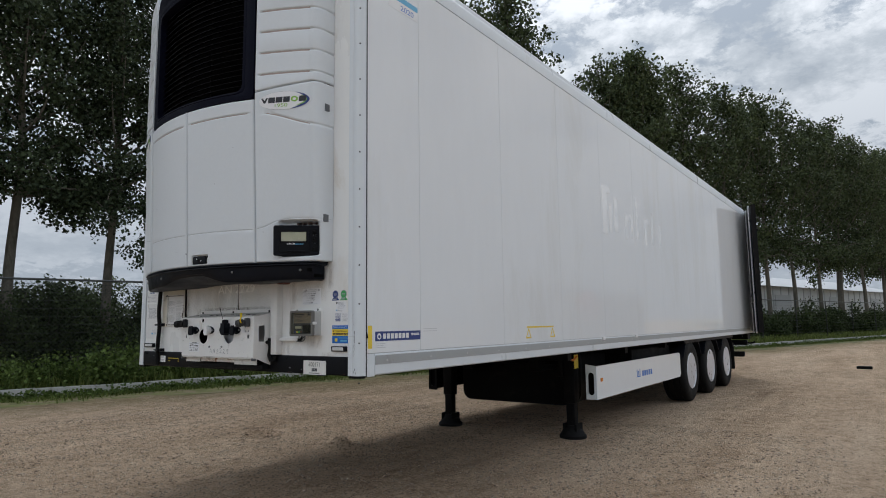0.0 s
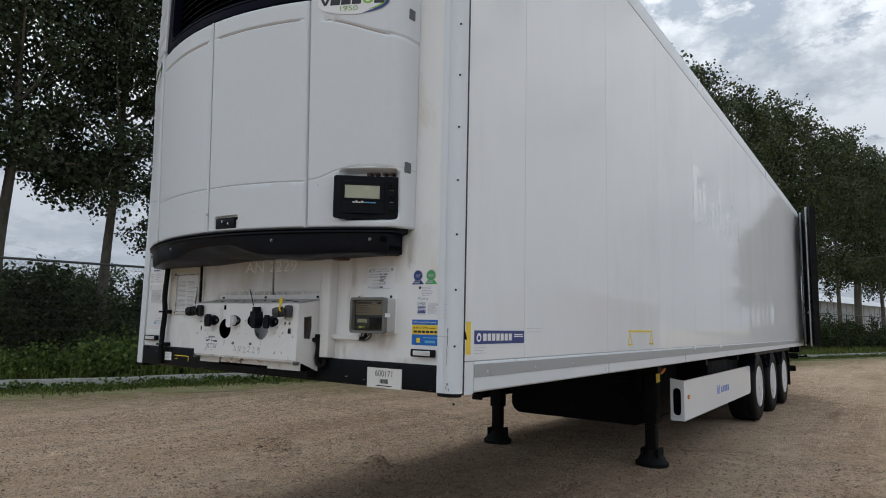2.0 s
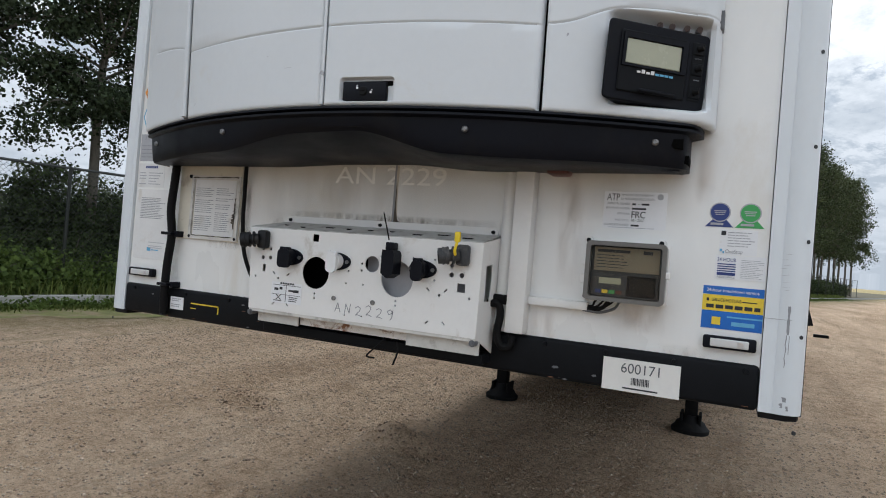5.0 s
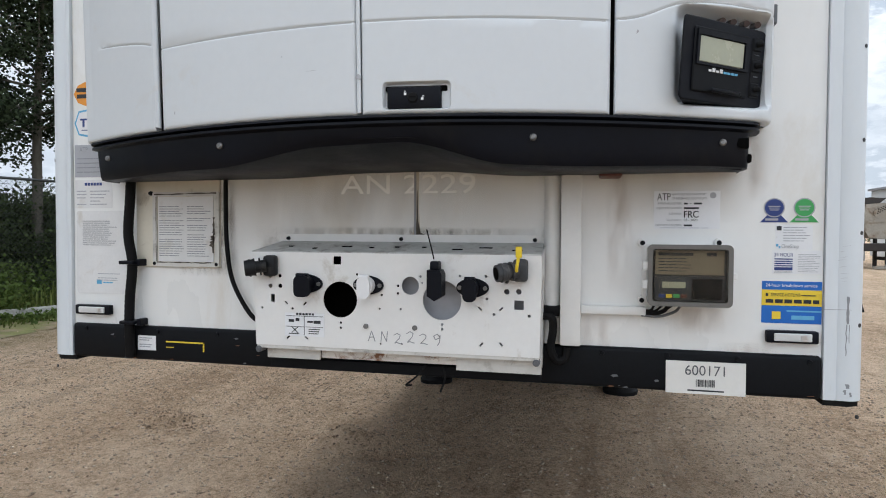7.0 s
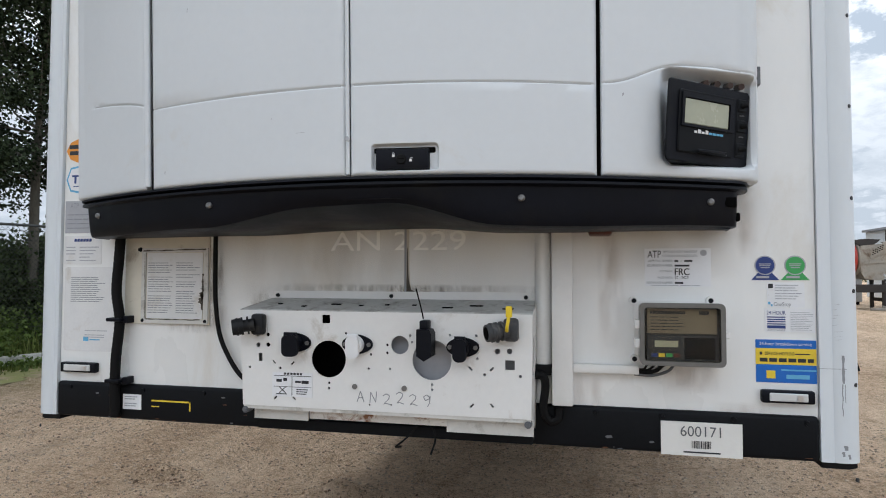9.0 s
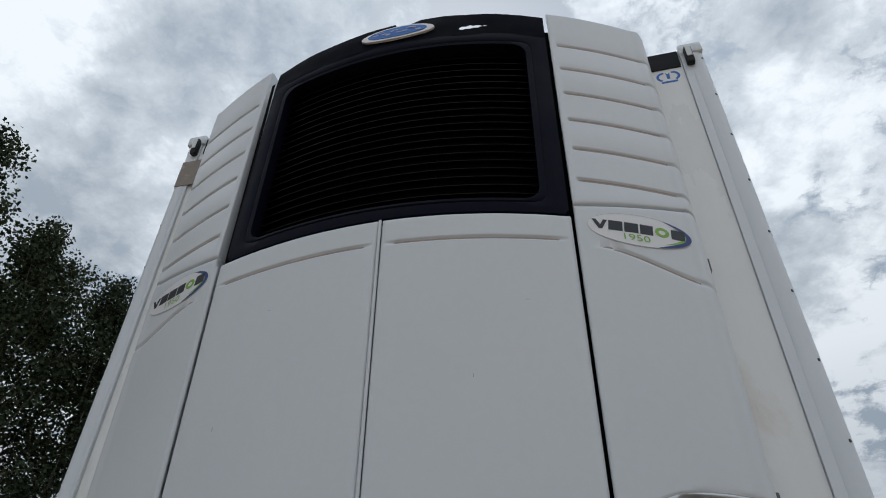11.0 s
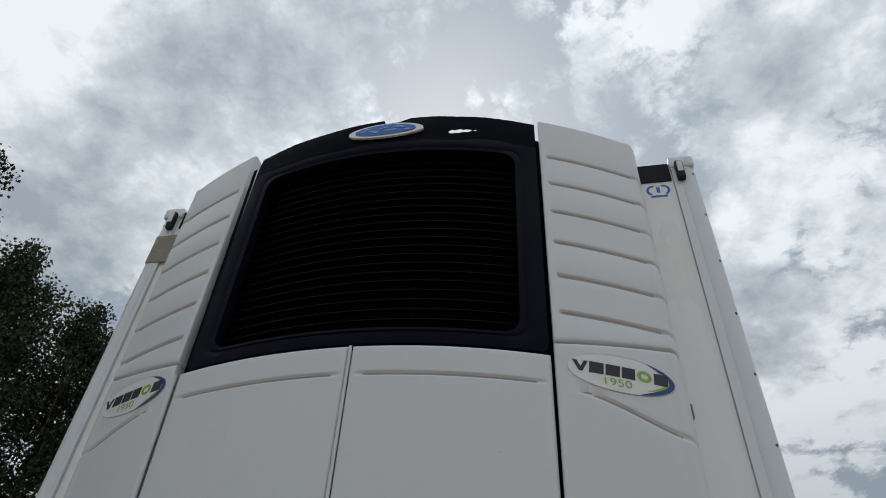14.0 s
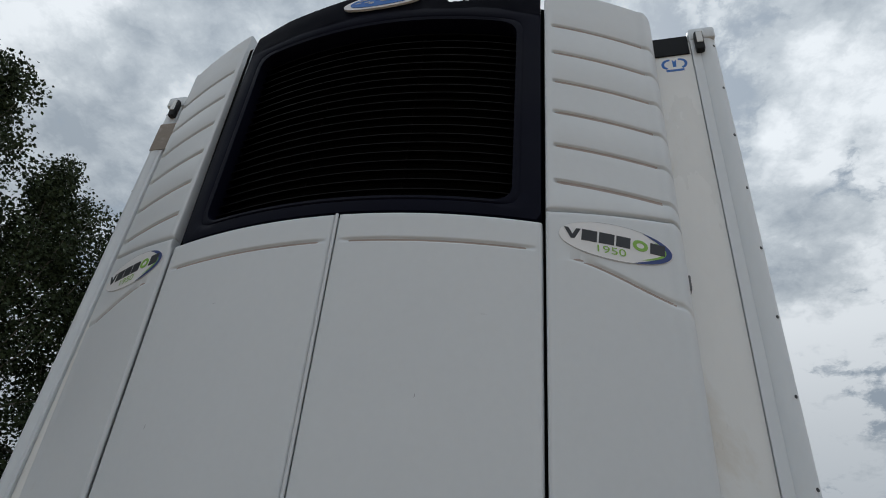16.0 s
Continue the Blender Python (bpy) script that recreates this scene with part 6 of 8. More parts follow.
    for a, b in zip(cols, cols[1:]):
        for i in range(len(a) - 1):
            bm.faces.new((a[i], b[i], b[i + 1], a[i + 1]))
    skirt = part("lower_shroud", bm, M_BLACKP, UN, "black ribbed plastic shroud with an arched lower edge", smooth=True)
    # cut-outs are black blocks: their shade is painted, nothing is cut
    part("notch_shade", prism(bm_new(), [(0.922, 1.719), (0.960, 1.719), (0.960, 1.694), (0.938, 1.696), (0.927, 1.705)], "y", uy(0.95, 1.70) + 0.010, -0.03), M_HOLLOW_SHADE, skirt, "black block painted for a shaded cut-out in the shroud's end")
    part("notch_shade", bx(0.960, 0.9745, uy(0.95, 1.70) + 0.040, -0.03, 1.660, 1.682, 0.003), M_HOLLOW_SHADE, skirt, "black block painted for a shaded cut-out in the shroud's end")
    for x in (-0.905, -0.408, 0.430, 0.893):
        y = uy(x, 1.7) + 0.016
        b = part("shroud_bolt", lathe(bm_new(), [(-0.005, 0.0), (-0.005, 0.005), (-0.002, 0.0085), (0.004, 0.009)], (x, y, 1.706), "y", 14), M_SCREW, skirt, "domed steel bolt", smooth=True)

    # control display
    a, c = Vector((0.769, -0.279)), Vector((0.996, -0.084))
    d = (c - a).normalized()
    nr = Vector((d.y, -d.x))

    def on_disp(u, v, off):
        p = a + d * (u * 1.076) + nr * (off + 0.08 * (v - 1.897))
        return (p.x, p.y, 1.798 + (v - 1.803) * 1.048)
    W = (c - a).length / 1.076

    def dbox(u0, u1, v0, v1, o0, o1, r):
        bm = bm_new()
        out = round_rect(u0, u1, v0, v1, r, 4)
        f = [bm.verts.new(on_disp(u, v, o1)) for u, v in round_rect(u0 + 0.003, u1 - 0.003, v0 + 0.003, v1 - 0.003, max(r - 0.003, 0.001), 4)]
        m = [bm.verts.new(on_disp(u, v, o1 - 0.003)) for u, v in out]
        k = [bm.verts.new(Vector(on_disp(u, v, o1 - 0.003)) + Vector((0.25, 1, 0)) * (o1 - 0.003 - o0)) for u, v in out]
        n = len(out)
        for i in range(n):
            bm.faces.new((f[i], f[(i + 1) % n], m[(i + 1) % n], m[i]))
            bm.faces.new((m[i], m[(i + 1) % n], k[(i + 1) % n], k[i]))
        bm.faces.new(f)
        return bm
    disp = part("display", dbox(0.0, W, 1.803, 1.992, -0.06, 0.008, 0.012), M_BLACKP, UN, "black control display, switched off", smooth=True)
    part("flap", dbox(0.033, 0.218, 1.824, 1.970, 0.006, 0.013, 0.006), M_BUMPER, disp, "hinged dark cover flap", smooth=True)
    part("screen", dbox(0.046, 0.198, 1.890, 1.951, 0.0125, 0.0145, 0.004), M_LCD, disp, "pale green-grey screen", smooth=True)
    part("screen_frame", rects(bm_new(), [(0.038, 0.212, 1.951, 1.962), (0.038, 0.046, 1.884, 1.951), (0.198, 0.212, 1.884, 1.951), (0.046, 0.198, 1.884, 1.890)], on_disp, 0.0175), M_BLACKP, disp)
    part("maker_mark", rects(bm_new(), [(0.082 + 0.0125 * k, 0.091 + 0.0125 * k, 1.872, 1.881 if k % 2 else 1.877) for k in range(4)], on_disp, 0.0145), M_WHITEV, disp, "white block mark")
    part("blue_mark", rects(bm_new(), [(0.132 + 0.0125 * k, 0.142 + 0.0125 * k, 1.872, 1.877) for k in range(4)], on_disp, 0.0145), M_CYANV, disp, "blue block mark")
    part("flap_grip", dbox(0.085, 0.185, 1.825, 1.834, 0.012, 0.026, 0.004), M_BLACKP, disp, smooth=True)
    part("key_panel", dbox(0.228, 0.266, 1.826, 1.972, 0.0075, 0.0100, 0.003), M_BUMPER, disp, "dark grey key panel", smooth=True)
    for k, v in enumerate((1.955, 1.905, 1.848)):
        b = part("button", dbox(0.230, 0.262, v - 0.016, v + 0.016, 0.006, 0.013, 0.004), M_BUMPER, disp, "dark key", smooth=True)
        p0, p1 = Vector(on_disp(0.245, v, 0.012)), Vector(on_disp(0.250, v, 0.026))
        part("toggle", cyl(bm_new(), p0, p1, 0.008, 0.006, seg=10), M_RUBBER, disp, "black rubber toggle", smooth=True)
    part("key_marks", rects(bm_new(), [(0.236, 0.256, 1.930, 1.933), (0.240, 0.256, 1.878, 1.881), (0.236, 0.243, 1.965, 1.969)], on_disp, 0.010), M_PALEINK, disp)
    for x in (0.884, 0.913, 0.948, 0.978):
        y = uy(x, 2.0) + 0.014
        part("indicator_light", cyl(bm_new(), (x - 0.006, y + 0.040, 2.014), (x, y, 2.007), 0.0090, 0.0080, seg=12), M_INDIC, UN, "small dark indicator light", smooth=True)


def slab_grid(cu, cv, ru, rv, off=0.0018):
    """An oval sticker that follows the bow."""
    bm = bm_new()
    cen = bm.verts.new(on_unit(cu, cv, off))
    prev = None
    for lev in (0.25, 0.5, 0.75, 1.0):
        ring = [bm.verts.new(on_unit(cu + ru * lev * math.cos(a), cv + rv * lev * math.sin(a), off)) for a in (2 * math.pi * k / 40 for k in range(40))]
        for k in range(40):
            if prev is None:
                bm.faces.new((cen, ring[k], ring[(k + 1) % 40]))
            else:
                bm.faces.new((prev[k], ring[k], ring[(k + 1) % 40], prev[(k + 1) % 40]))
        prev = ring
    low = [bm.verts.new(on_unit(cu + ru * math.cos(a), cv + rv * math.sin(a), 0.0)) for a in (2 * math.pi * k / 40 for k in range(40))]
    for k in range(40):
        bm.faces.new((prev[k], low[k], low[(k + 1) % 40], prev[(k + 1) % 40]))
    return bm


def crescent(cu, cv, ru, rv, a0, a1, w):
    bm = bm_new()
    prev = None
    full = a1 - a0 >= 360
    for k in range(41):
        f = k / 40
        a = radians(a0 + (a1 - a0) * f)
        ww = w if full else w * math.sin(math.pi * f) ** 0.7
        o = bm.verts.new(on_unit(cu + ru * 0.985 * math.cos(a), cv + rv * 0.985 * math.sin(a), 0.0028))
        i = bm.verts.new(on_unit(cu + (ru - ww) * math.cos(a), cv + (rv - ww) * math.sin(a), 0.0028))
        if prev:
            bm.faces.new((prev[0], o, i, prev[1]))
        prev = (o, i)
    return bm


def lip_place(x, z, off):
    f = min(max((z - 3.835) / 0.150, 0), 1.1)
    return (x, uy(x, z) + 0.004 + 0.012 * f * f - off, z)


def lip_oval(cx, cz, ru, rv, off):
    bm = bm_new()
    cen = bm.verts.new(lip_place(cx, cz, off))
    prev = None
    for lev in (0.35, 0.7, 1.0):
        ring = [bm.verts.new(lip_place(cx + ru * lev * math.cos(a), cz + rv * lev * math.sin(a), off)) for a in (2 * math.pi * k / 36 for k in range(36))]
        for k in range(36):
            if prev is None:
                bm.faces.new((cen, ring[k], ring[(k + 1) % 36]))
            else:
                bm.faces.new((prev[k], ring[k], ring[(k + 1) % 36], prev[(k + 1) % 36]))
        prev = ring
    low = [bm.verts.new(lip_place(cx + ru * math.cos(a), cz + rv * math.sin(a), off - 0.010)) for a in (2 * math.pi * k / 36 for k in range(36))]
    for k in range(36):
        bm.faces.new((prev[k], low[k], low[(k + 1) % 36], prev[(k + 1) % 36]))
    return bm


def lip_patch(bm, cx, cz, ru, rv, off):
    vs = [bm.verts.new(lip_place(cx + ru * math.cos(a), cz + rv * math.sin(a), off)) for a in (2 * math.pi * k / 9 for k in range(9))]
    bm.faces.new(vs)


build_unit()
# the cheek away from the display is the wider one
for ob in UN.children_recursive:
    for v in ob.data.vertices:
        if v.co.x < 0:
            v.co.x -= 0.05 * v.co.x ** 2
UN.location.x += 0.015


def stain_material(name, colour, cover, scale, lo):
    """Grime with a ragged outline, clear between its flecks."""
    m = bpy.data.materials.new(name)
    m.use_nodes = True
    t = m.node_tree
    n = t.nodes
    b = n["Principled BSDF"]
    b.inputs["Base Color"].default_value = (*colour, 1)
    b.inputs["Roughness"].default_value = 0.8
    tc = n.new("ShaderNodeTexCoord")
    sep = n.new("ShaderNodeSeparateXYZ")
    t.links.new(tc.outputs["Generated"], sep.inputs[0])

    def calc(op, a, c):
        k = n.new("ShaderNodeMath")
        k.operation = op
        k.use_clamp = True
        for i, q in enumerate((a, c)):
            if isinstance(q, (int, float)):
                k.inputs[i].default_value = q
            else:
                t.links.new(q, k.inputs[i])
        return k.outputs[0]
    fx = calc("MULTIPLY", calc("MULTIPLY", sep.outputs[0], calc("SUBTRACT", 1.0, sep.outputs[0])), 4.0)
    fz = calc("MULTIPLY", calc("MULTIPLY", sep.outputs[2], calc("SUBTRACT", 1.0, sep.outputs[2])), 4.0)
    mp = n.new("ShaderNodeMapping")
    mp.inputs["Scale"].default_value = (1, 1, 0.3)
    t.links.new(tc.outputs["Object"], mp.inputs[0])
    no = n.new("ShaderNodeTexNoise")
    no.inputs["Scale"].default_value = scale
    no.inputs["Detail"].default_value = 7
    t.links.new(mp.outputs[0], no.inputs[0])
    mr = n.new("ShaderNodeMapRange")
    mr.inputs[1].default_value = lo
    mr.inputs[2].default_value = 0.72
    t.links.new(no.outputs[0], mr.inputs[0])
    t.links.new(calc("MULTIPLY", calc("MULTIPLY", fx, fz), calc("MULTIPLY", mr.outputs[0], cover)), b.inputs["Alpha"])
    return m


M_STAIN = stain_material("grime_stain", (0.30, 0.225, 0.155), 0.6, 45, 0.36)
M_FILM = stain_material("beige_dirt_film", (0.62, 0.55, 0.44), 0.32, 9, 0.10)
part("dirt_film", rects(bm_new(), [(-0.66, 0.52, 1.42, 1.76)], front_at, 0.0004), M_FILM, TR, "beige film of dried dirt")
part("dirt_film", rects(bm_new(), [(0.56, 1.02, 1.50, 1.76)], front_at, 0.0004), M_FILM, TR, "beige film of dried dirt")
for u0, u1, v0, v1 in ((-0.485, -0.385, 1.13, 1.49), (0.425, 0.515, 1.10, 1.49), (-0.44, 0.50, 1.455, 1.490), (-0.79, -0.54, 1.32, 1.42), (-0.64, -0.56, 1.36, 1.62)):
    part("grime_stain", rects(bm_new(), [(u0, u1, v0, v1)], front_at, 0.0014), M_STAIN, TR, "brown grime stain")
M_RUSTRUN = stain_material("faint_rust_run", (0.42, 0.27, 0.15), 0.30, 26, 0.36)
for u0, u1, v0, v1 in ((0.80, 0.95, 1.19, 1.285), (0.92, 1.08, 1.11, 1.175), (0.55, 0.64, 1.12, 1.24), (0.995, 1.05, 1.56, 1.74), (0.62, 0.70, 1.30, 1.70)):
    part("rust_run", rects(bm_new(), [(u0, u1, v0, v1)], front_at, 0.0014), M_RUSTRUN, TR, "faint rusty run-off on the white wall")


# ---- the connection box below it ----
CB = thing("connection_box", (0.02, 0, 1.13), "white sheet-metal connection box with sockets and punched holes", "connection box")


def build_connections():
    FY = -0.162
    part("back_flange", prism(bm_new(), round_rect(-0.392, 0.440, 1.40, 1.466, 0.016, 5), "y", -0.006, -0.0005), M_STEELW, CB, "grimy white mounting flange")
    pieces("flange_bolt", [cyl(bm_new(), (x, -0.006, 1.452), (x, -0.014, 1.452), 0.0065, 0.005, seg=10) for x in (-0.372, 0.010, 0.424)], M_BUMPER, CB)
    # front plate with real holes
    holes = [ring_pts(-0.129, 1.275, 0.053, n=28), ring_pts(0.178, 1.282, 0.056, n=28), ring_pts(0.085, 1.321, 0.026, n=20),
             [(-0.150, 1.378), (-0.150, 1.402), (-0.126, 1.402), (-0.126, 1.378)], [(0.382, 1.262), (0.382, 1.288), (0.408, 1.288), (0.408, 1.262)],
             [(-0.351, 1.262), (-0.351, 1.286), (-0.339, 1.286), (-0.339, 1.262)]]
    small = [(-0.354, 1.340, 6), (-0.322, 1.341, 6), (-0.353, 1.310, 7), (-0.321, 1.311, 7), (-0.380, 1.244, 4), (-0.281, 1.244, 4), (-0.127, 1.207, 4), (-0.127, 1.192, 4), (-0.077, 1.350, 4), (-0.001, 1.292, 4), (-0.007, 1.252, 3.5), (0.057, 1.253, 3.5)]
    small += [(0.048, 1.320, 4), (0.048, 1.298, 4), (0.115, 1.348, 4), (0.120, 1.330, 3.5), (-0.004, 1.150, 3), (0.060, 1.153, 3), (0.179, 1.214, 4), (0.179, 1.200, 4), (0.229, 1.352, 4), (0.303, 1.352, 4), (0.306, 1.290, 4), (0.326, 1.247, 4.5), (0.423, 1.246, 4.5), (0.361, 1.311, 8), (0.394, 1.312, 8), (0.361, 1.340, 7)]
    for x, z, r in small:
        holes.append(ring_pts(x, z, r / 1000, n=8))
    for x, z, s in ((-0.301, 1.261, -1), (-0.241, 1.260, 1), (-0.295, 1.157, 1), (-0.236, 1.158, -1), (0.287, 1.262, -1), (0.346, 1.263, 1), (0.291, 1.162, 1), (0.346, 1.165, -1)):
        # slanting slots
        holes.append([(x + a * 0.0045 - b * 0.0018 * s, z + a * 0.0045 * s + b * 0.0018) for a, b in ((-1, -1), (1, -1), (1, 1), (-1, 1))])
    part("front_plate", holed_plate(bm_new(), [(-0.400, 1.132), (0.452, 1.132), (0.456, 1.412), (-0.414, 1.412)], holes, FY, FY + 0.004), M_STEELW, CB, "white front plate full of punched holes")
    # top, sides, and a near-black block painting the shade inside
    bm = bm_new()
    v = [bm.verts.new(p) for p in ((-0.414, FY + 0.0015, 1.4152), (0.456, FY + 0.0015, 1.4152), (0.450, -0.0062, 1.4432), (-0.392, -0.0062, 1.4432), (-0.414, FY, 1.4122), (0.456, FY, 1.4122), (0.450, -0.0062, 1.4402), (-0.392, -0.0062, 1.4402))]
    for f in ((0, 1, 2, 3), (7, 6, 5, 4), (0, 4, 5, 1), (1, 5, 6, 2), (2, 6, 7, 3), (3, 7, 4, 0)):
        bm.faces.new([v[i] for i in f])
    part("top_plate", bm, M_TOPPL, CB, "sloping top plate")
    rng = random.Random(4)
    bm = bm_new()
    for k in range(9):
        x = -0.32 + 0.085 * k + rng.uniform(-0.01, 0.01)
        w = rng.choice((0.012, 0.03, 0.038))
        y0 = -0.115 + rng.uniform(-0.01, 0.03)
        z0 = 1.4140 + (y0 - FY) * 0.177
        box(bm, x, x + w, y0, y0 + 0.016, z0 + 0.0004, z0 + 0.0045)
    # slots are black blocks on the plate, painted as shaded openings
    part("slot", bm, M_HOLLOW_SHADE, CB)
    for s, xb, xt in ((-1, -0.400, -0.414), (1, 0.452, 0.456)):
        holes = [[(FY + 0.045, 1.240), (FY + 0.040, 1.345), (FY + 0.088, 1.352), (FY + 0.094, 1.300), (FY + 0.088, 1.238)]] if s > 0 else []
        bm = bm_new()
        holed_plate(bm, [(FY + 0.0043, 1.132), (-0.002, 1.07), (-0.002, 1.438), (FY + 0.0043, 1.412)], holes, 0, 0.003)
        for w in bm.verts:
            y, t, z = w.co.x, w.co.y, w.co.z
            w.co = (xb + (xt - xb) * (z - 1.132) / 0.28 - s * t, y, z)
        part("side_plate", bm, M_STEELW, CB, "white side plate")
    part("inner_shade", bx(-0.385, 0.042, -0.055, -0.003, 1.145, 1.405), M_HOLLOW_SHADE, CB)
    part("inner_grey", bx(0.044, 0.425, -0.120, -0.114, 1.15, 1.40), M_PALEINK, CB, "grey inner plate")
    part("lower_lip", bx(-0.398, 0.450, FY + 0.002, FY + 0.06, 1.122, 1.134), M_GRIMY, CB, smooth=True)
    part("lower_strip", bx(-0.378, -0.205, FY + 0.028, FY + 0.034, 1.088, 1.123), M_GRIMY, CB, "grimy white lower flange")
    part("rusty_strip", bx(-0.205, 0.215, FY + 0.040, FY + 0.046, 1.092, 1.120), M_RUSTY, CB, "rust-stained white lower flange")
    part("lower_strip", bx(0.215, 0.456, FY + 0.024, FY + 0.030, 1.081, 1.123), M_GRIMY, CB, "grimy white lower flange")
    part("under_beam", bx(-0.395, 0.450, -0.085, -0.016, 1.045, 1.078, 0.004), M_BUMPER, CB)
    pieces("corner_bolt", [cyl(cyl(bm_new(), (x, FY + 0.03, 1.118), (x, FY - 0.001, 1.118), 0.010, seg=12), (x, FY - 0.001, 1.118), (x, FY - 0.006, 1.118), 0.006, seg=6) for x in (-0.392, 0.443)], M_GREYP, CB)
    pieces("plate_bolt", [cyl(bm_new(), (x, FY, z), (x, FY - 0.005, z), 0.0075, seg=10) for x, z in ((-0.048, 1.200), (0.099, 1.201))], M_SCREW, CB)

    def flange(bm, x, z, w, h, y=FY):
        out = []
        for k in range(24):
            a = 2 * math.pi * k / 24
            out.append((x + w * math.copysign(abs(math.cos(a)) ** 1.4, math.cos(a)), z + h * math.copysign(abs(math.sin(a)) ** 0.9, math.sin(a))))
        prism(bm, out, "y", y - 0.007, y - 0.0003)
        return bm
    # seven-pin sockets: two black, one white
    for x, z, m, lab in ((-0.229, 1.320, M_BLACKP, "black socket with a closed hinged lid"), (-0.040, 1.320, M_WHITEV, "white socket with a closed hinged lid"), (0.266, 1.320, M_BLACKP, "black socket with a closed hinged lid")):
        s = part("socket", flange(bm_new(), x, z, 0.046, 0.028), M_BLACKP, CB, lab, smooth=True)
        part("barrel", lathe(bm_new(), [(FY - 0.006, 0.025), (FY - 0.030, 0.024), (FY - 0.032, 0.019)], (x - 0.003, 0, z), "y", 20), m, s, smooth=True)
        w = 0.027 if m is M_BLACKP and x < 0 else 0.021
        part("lid", prism(bm_new(), round_rect(x - w, x + w * 0.8, z - 0.036, z + 0.026, 0.016, 5), "y", FY - 0.045, FY - 0.032), m, s, "hinged lid", smooth=True)
        part("hinge", cyl(bm_new(), (x - w * 0.8, FY - 0.036, z + 0.027), (x + w * 0.6, FY - 0.036, z + 0.027), 0.006, seg=10), m, s, smooth=True)
        pieces("socket_screw", [cyl(bm_new(), (x + dx, FY - 0.007, z), (x + dx, FY - 0.012, z), 0.0062, seg=8) for dx in (-0.036, 0.036)], M_SCREW, s)
    # parked tall plug with a loose tie
    p = part("tall_socket", prism(bm_new(), [(0.146, 1.370), (0.182, 1.370), (0.188, 1.358), (0.188, 1.298), (0.167, 1.284), (0.146, 1.298), (0.146, 1.358)], "y", FY - 0.050, FY - 0.0005), M_BLACKP, CB, "tall black plug socket", smooth=True)
    part("plug_top", bx(0.153, 0.177, FY - 0.045, FY - 0.005, 1.369, 1.394, 0.004), M_BLACKP, p, smooth=True)
    part("cable_tie", tube(bm_new(), curve_pts([(0.165, FY - 0.045, 1.400), (0.160, FY - 0.052, 1.43), (0.148, FY - 0.060, 1.482)], 6), 0.0022, 6), M_RUBBER, p, "loose black cable tie")
    # two air couplings at the upper corners
    for x, z, s in ((-0.352, 1.372, -1), (0.392, 1.372, 1)):
        c = part("air_coupling", bx(x - 0.012, x + 0.028, FY - 0.030, FY - 0.0005, z - 0.031, z + 0.031, 0.009), M_COUPL if s < 0 else M_CGREY, CB, "dark grey air coupling head" if s < 0 else "dusty grey air coupling head", smooth=True)
        a = Vector((x, FY - 0.028, z))
        e = Vector((x - 0.042, FY - 0.052, z - 0.006))
        part("neck", cyl(bm_new(), a, a + (e - a) * 0.8, 0.019, 0.017, seg=16), M_COUPL if s < 0 else M_CGREY, c, smooth=True)
        part("head", cyl(bm_new(), a + (e - a) * 0.72, e + (e - a) * 0.25, 0.0245, 0.023, seg=18), M_COUPL if s < 0 else M_CGREY, c, "ribbed coupling mouth", smooth=True)
        for q in (0.30, 0.62, 0.90):
            part("collar", cyl(bm_new(), a + (e - a) * q, a + (e - a) * (q + 0.10), 0.0262, seg=20), M_COUPL if s < 0 else M_CGREY, c, "raised collar", smooth=True)
        part("mouth", cyl(bm_new(), e + (e - a) * 0.24, e + (e - a) * 0.262, 0.017, seg=16), M_HOLLOW_SHADE, c)
        if s > 0:
            t = part("yellow_tag", bx(x + 0.000, x + 0.017, FY - 0.072, FY - 0.062, 1.408, 1.438, 0.003), M_YELP, c, "yellow plastic dust cap tab", smooth=True)
            part("tag_stem", tube(bm_new(), curve_pts([(x + 0.008, FY - 0.066, 1.41), (x + 0.004, FY - 0.07, 1.385), (x + 0.002, FY - 0.06, 1.372)], 5), 0.0045, 8), M_YELP, c, smooth=True)
    # instruction label and marker scribble
    at = lambda u, v, off: (u, FY - off, v)
    rng = random.Random(9)
    lab = part("instruction_label", rects(bm_new(), [(-0.305, -0.178, 1.162, 1.232)], at, 0.001), M_PAPER, CB, "white coupling instruction label")
    rows = [(-0.300, -0.182, 1.2215, 1.223), (-0.243, -0.2415, 1.166, 1.222), (-0.300, -0.182, 1.190, 1.1912)] + [(-0.268 + 0.010 * k, -0.261 + 0.010 * k, 1.2255, 1.2315) for k in range(6)]
    rows += [(-0.292, -0.275, 1.204, 1.212), (-0.270, -0.258, 1.207, 1.216), (-0.232, -0.214, 1.203, 1.209), (-0.212, -0.190, 1.201, 1.210)]
    rows += text_lines(-0.228, -0.188, 1.168, 1.187, 3, rng, 0.3, 0.4) + text_lines(-0.292, -0.252, 1.167, 1.172, 1, rng, 0.2, 0.5)
    part("pictogram", rects(bm_new(), rows, at, 0.0018), M_INK, lab)
    bm = bm_new()
    for a, b in (((-0.283, 1.172), (-0.262, 1.190)), ((-0.262, 1.172), (-0.283, 1.190))):
        d = Vector((b[0] - a[0], b[1] - a[1])).normalized() * 0.001
        slab(bm, [(a[0] - d.y, a[1] + d.x), (b[0] - d.y, b[1] + d.x), (b[0] + d.y, b[1] - d.x), (a[0] + d.y, a[1] - d.x)], at, 0.0018)
    part("cross", bm, M_INK, lab)
    bm = bm_new()
    two = [(0.0, 0.80), (0.35, 1.0), (0.70, 0.85), (0.62, 0.55), (0.10, 0.05), (0.35, 0.12), (0.85, 0.0)]
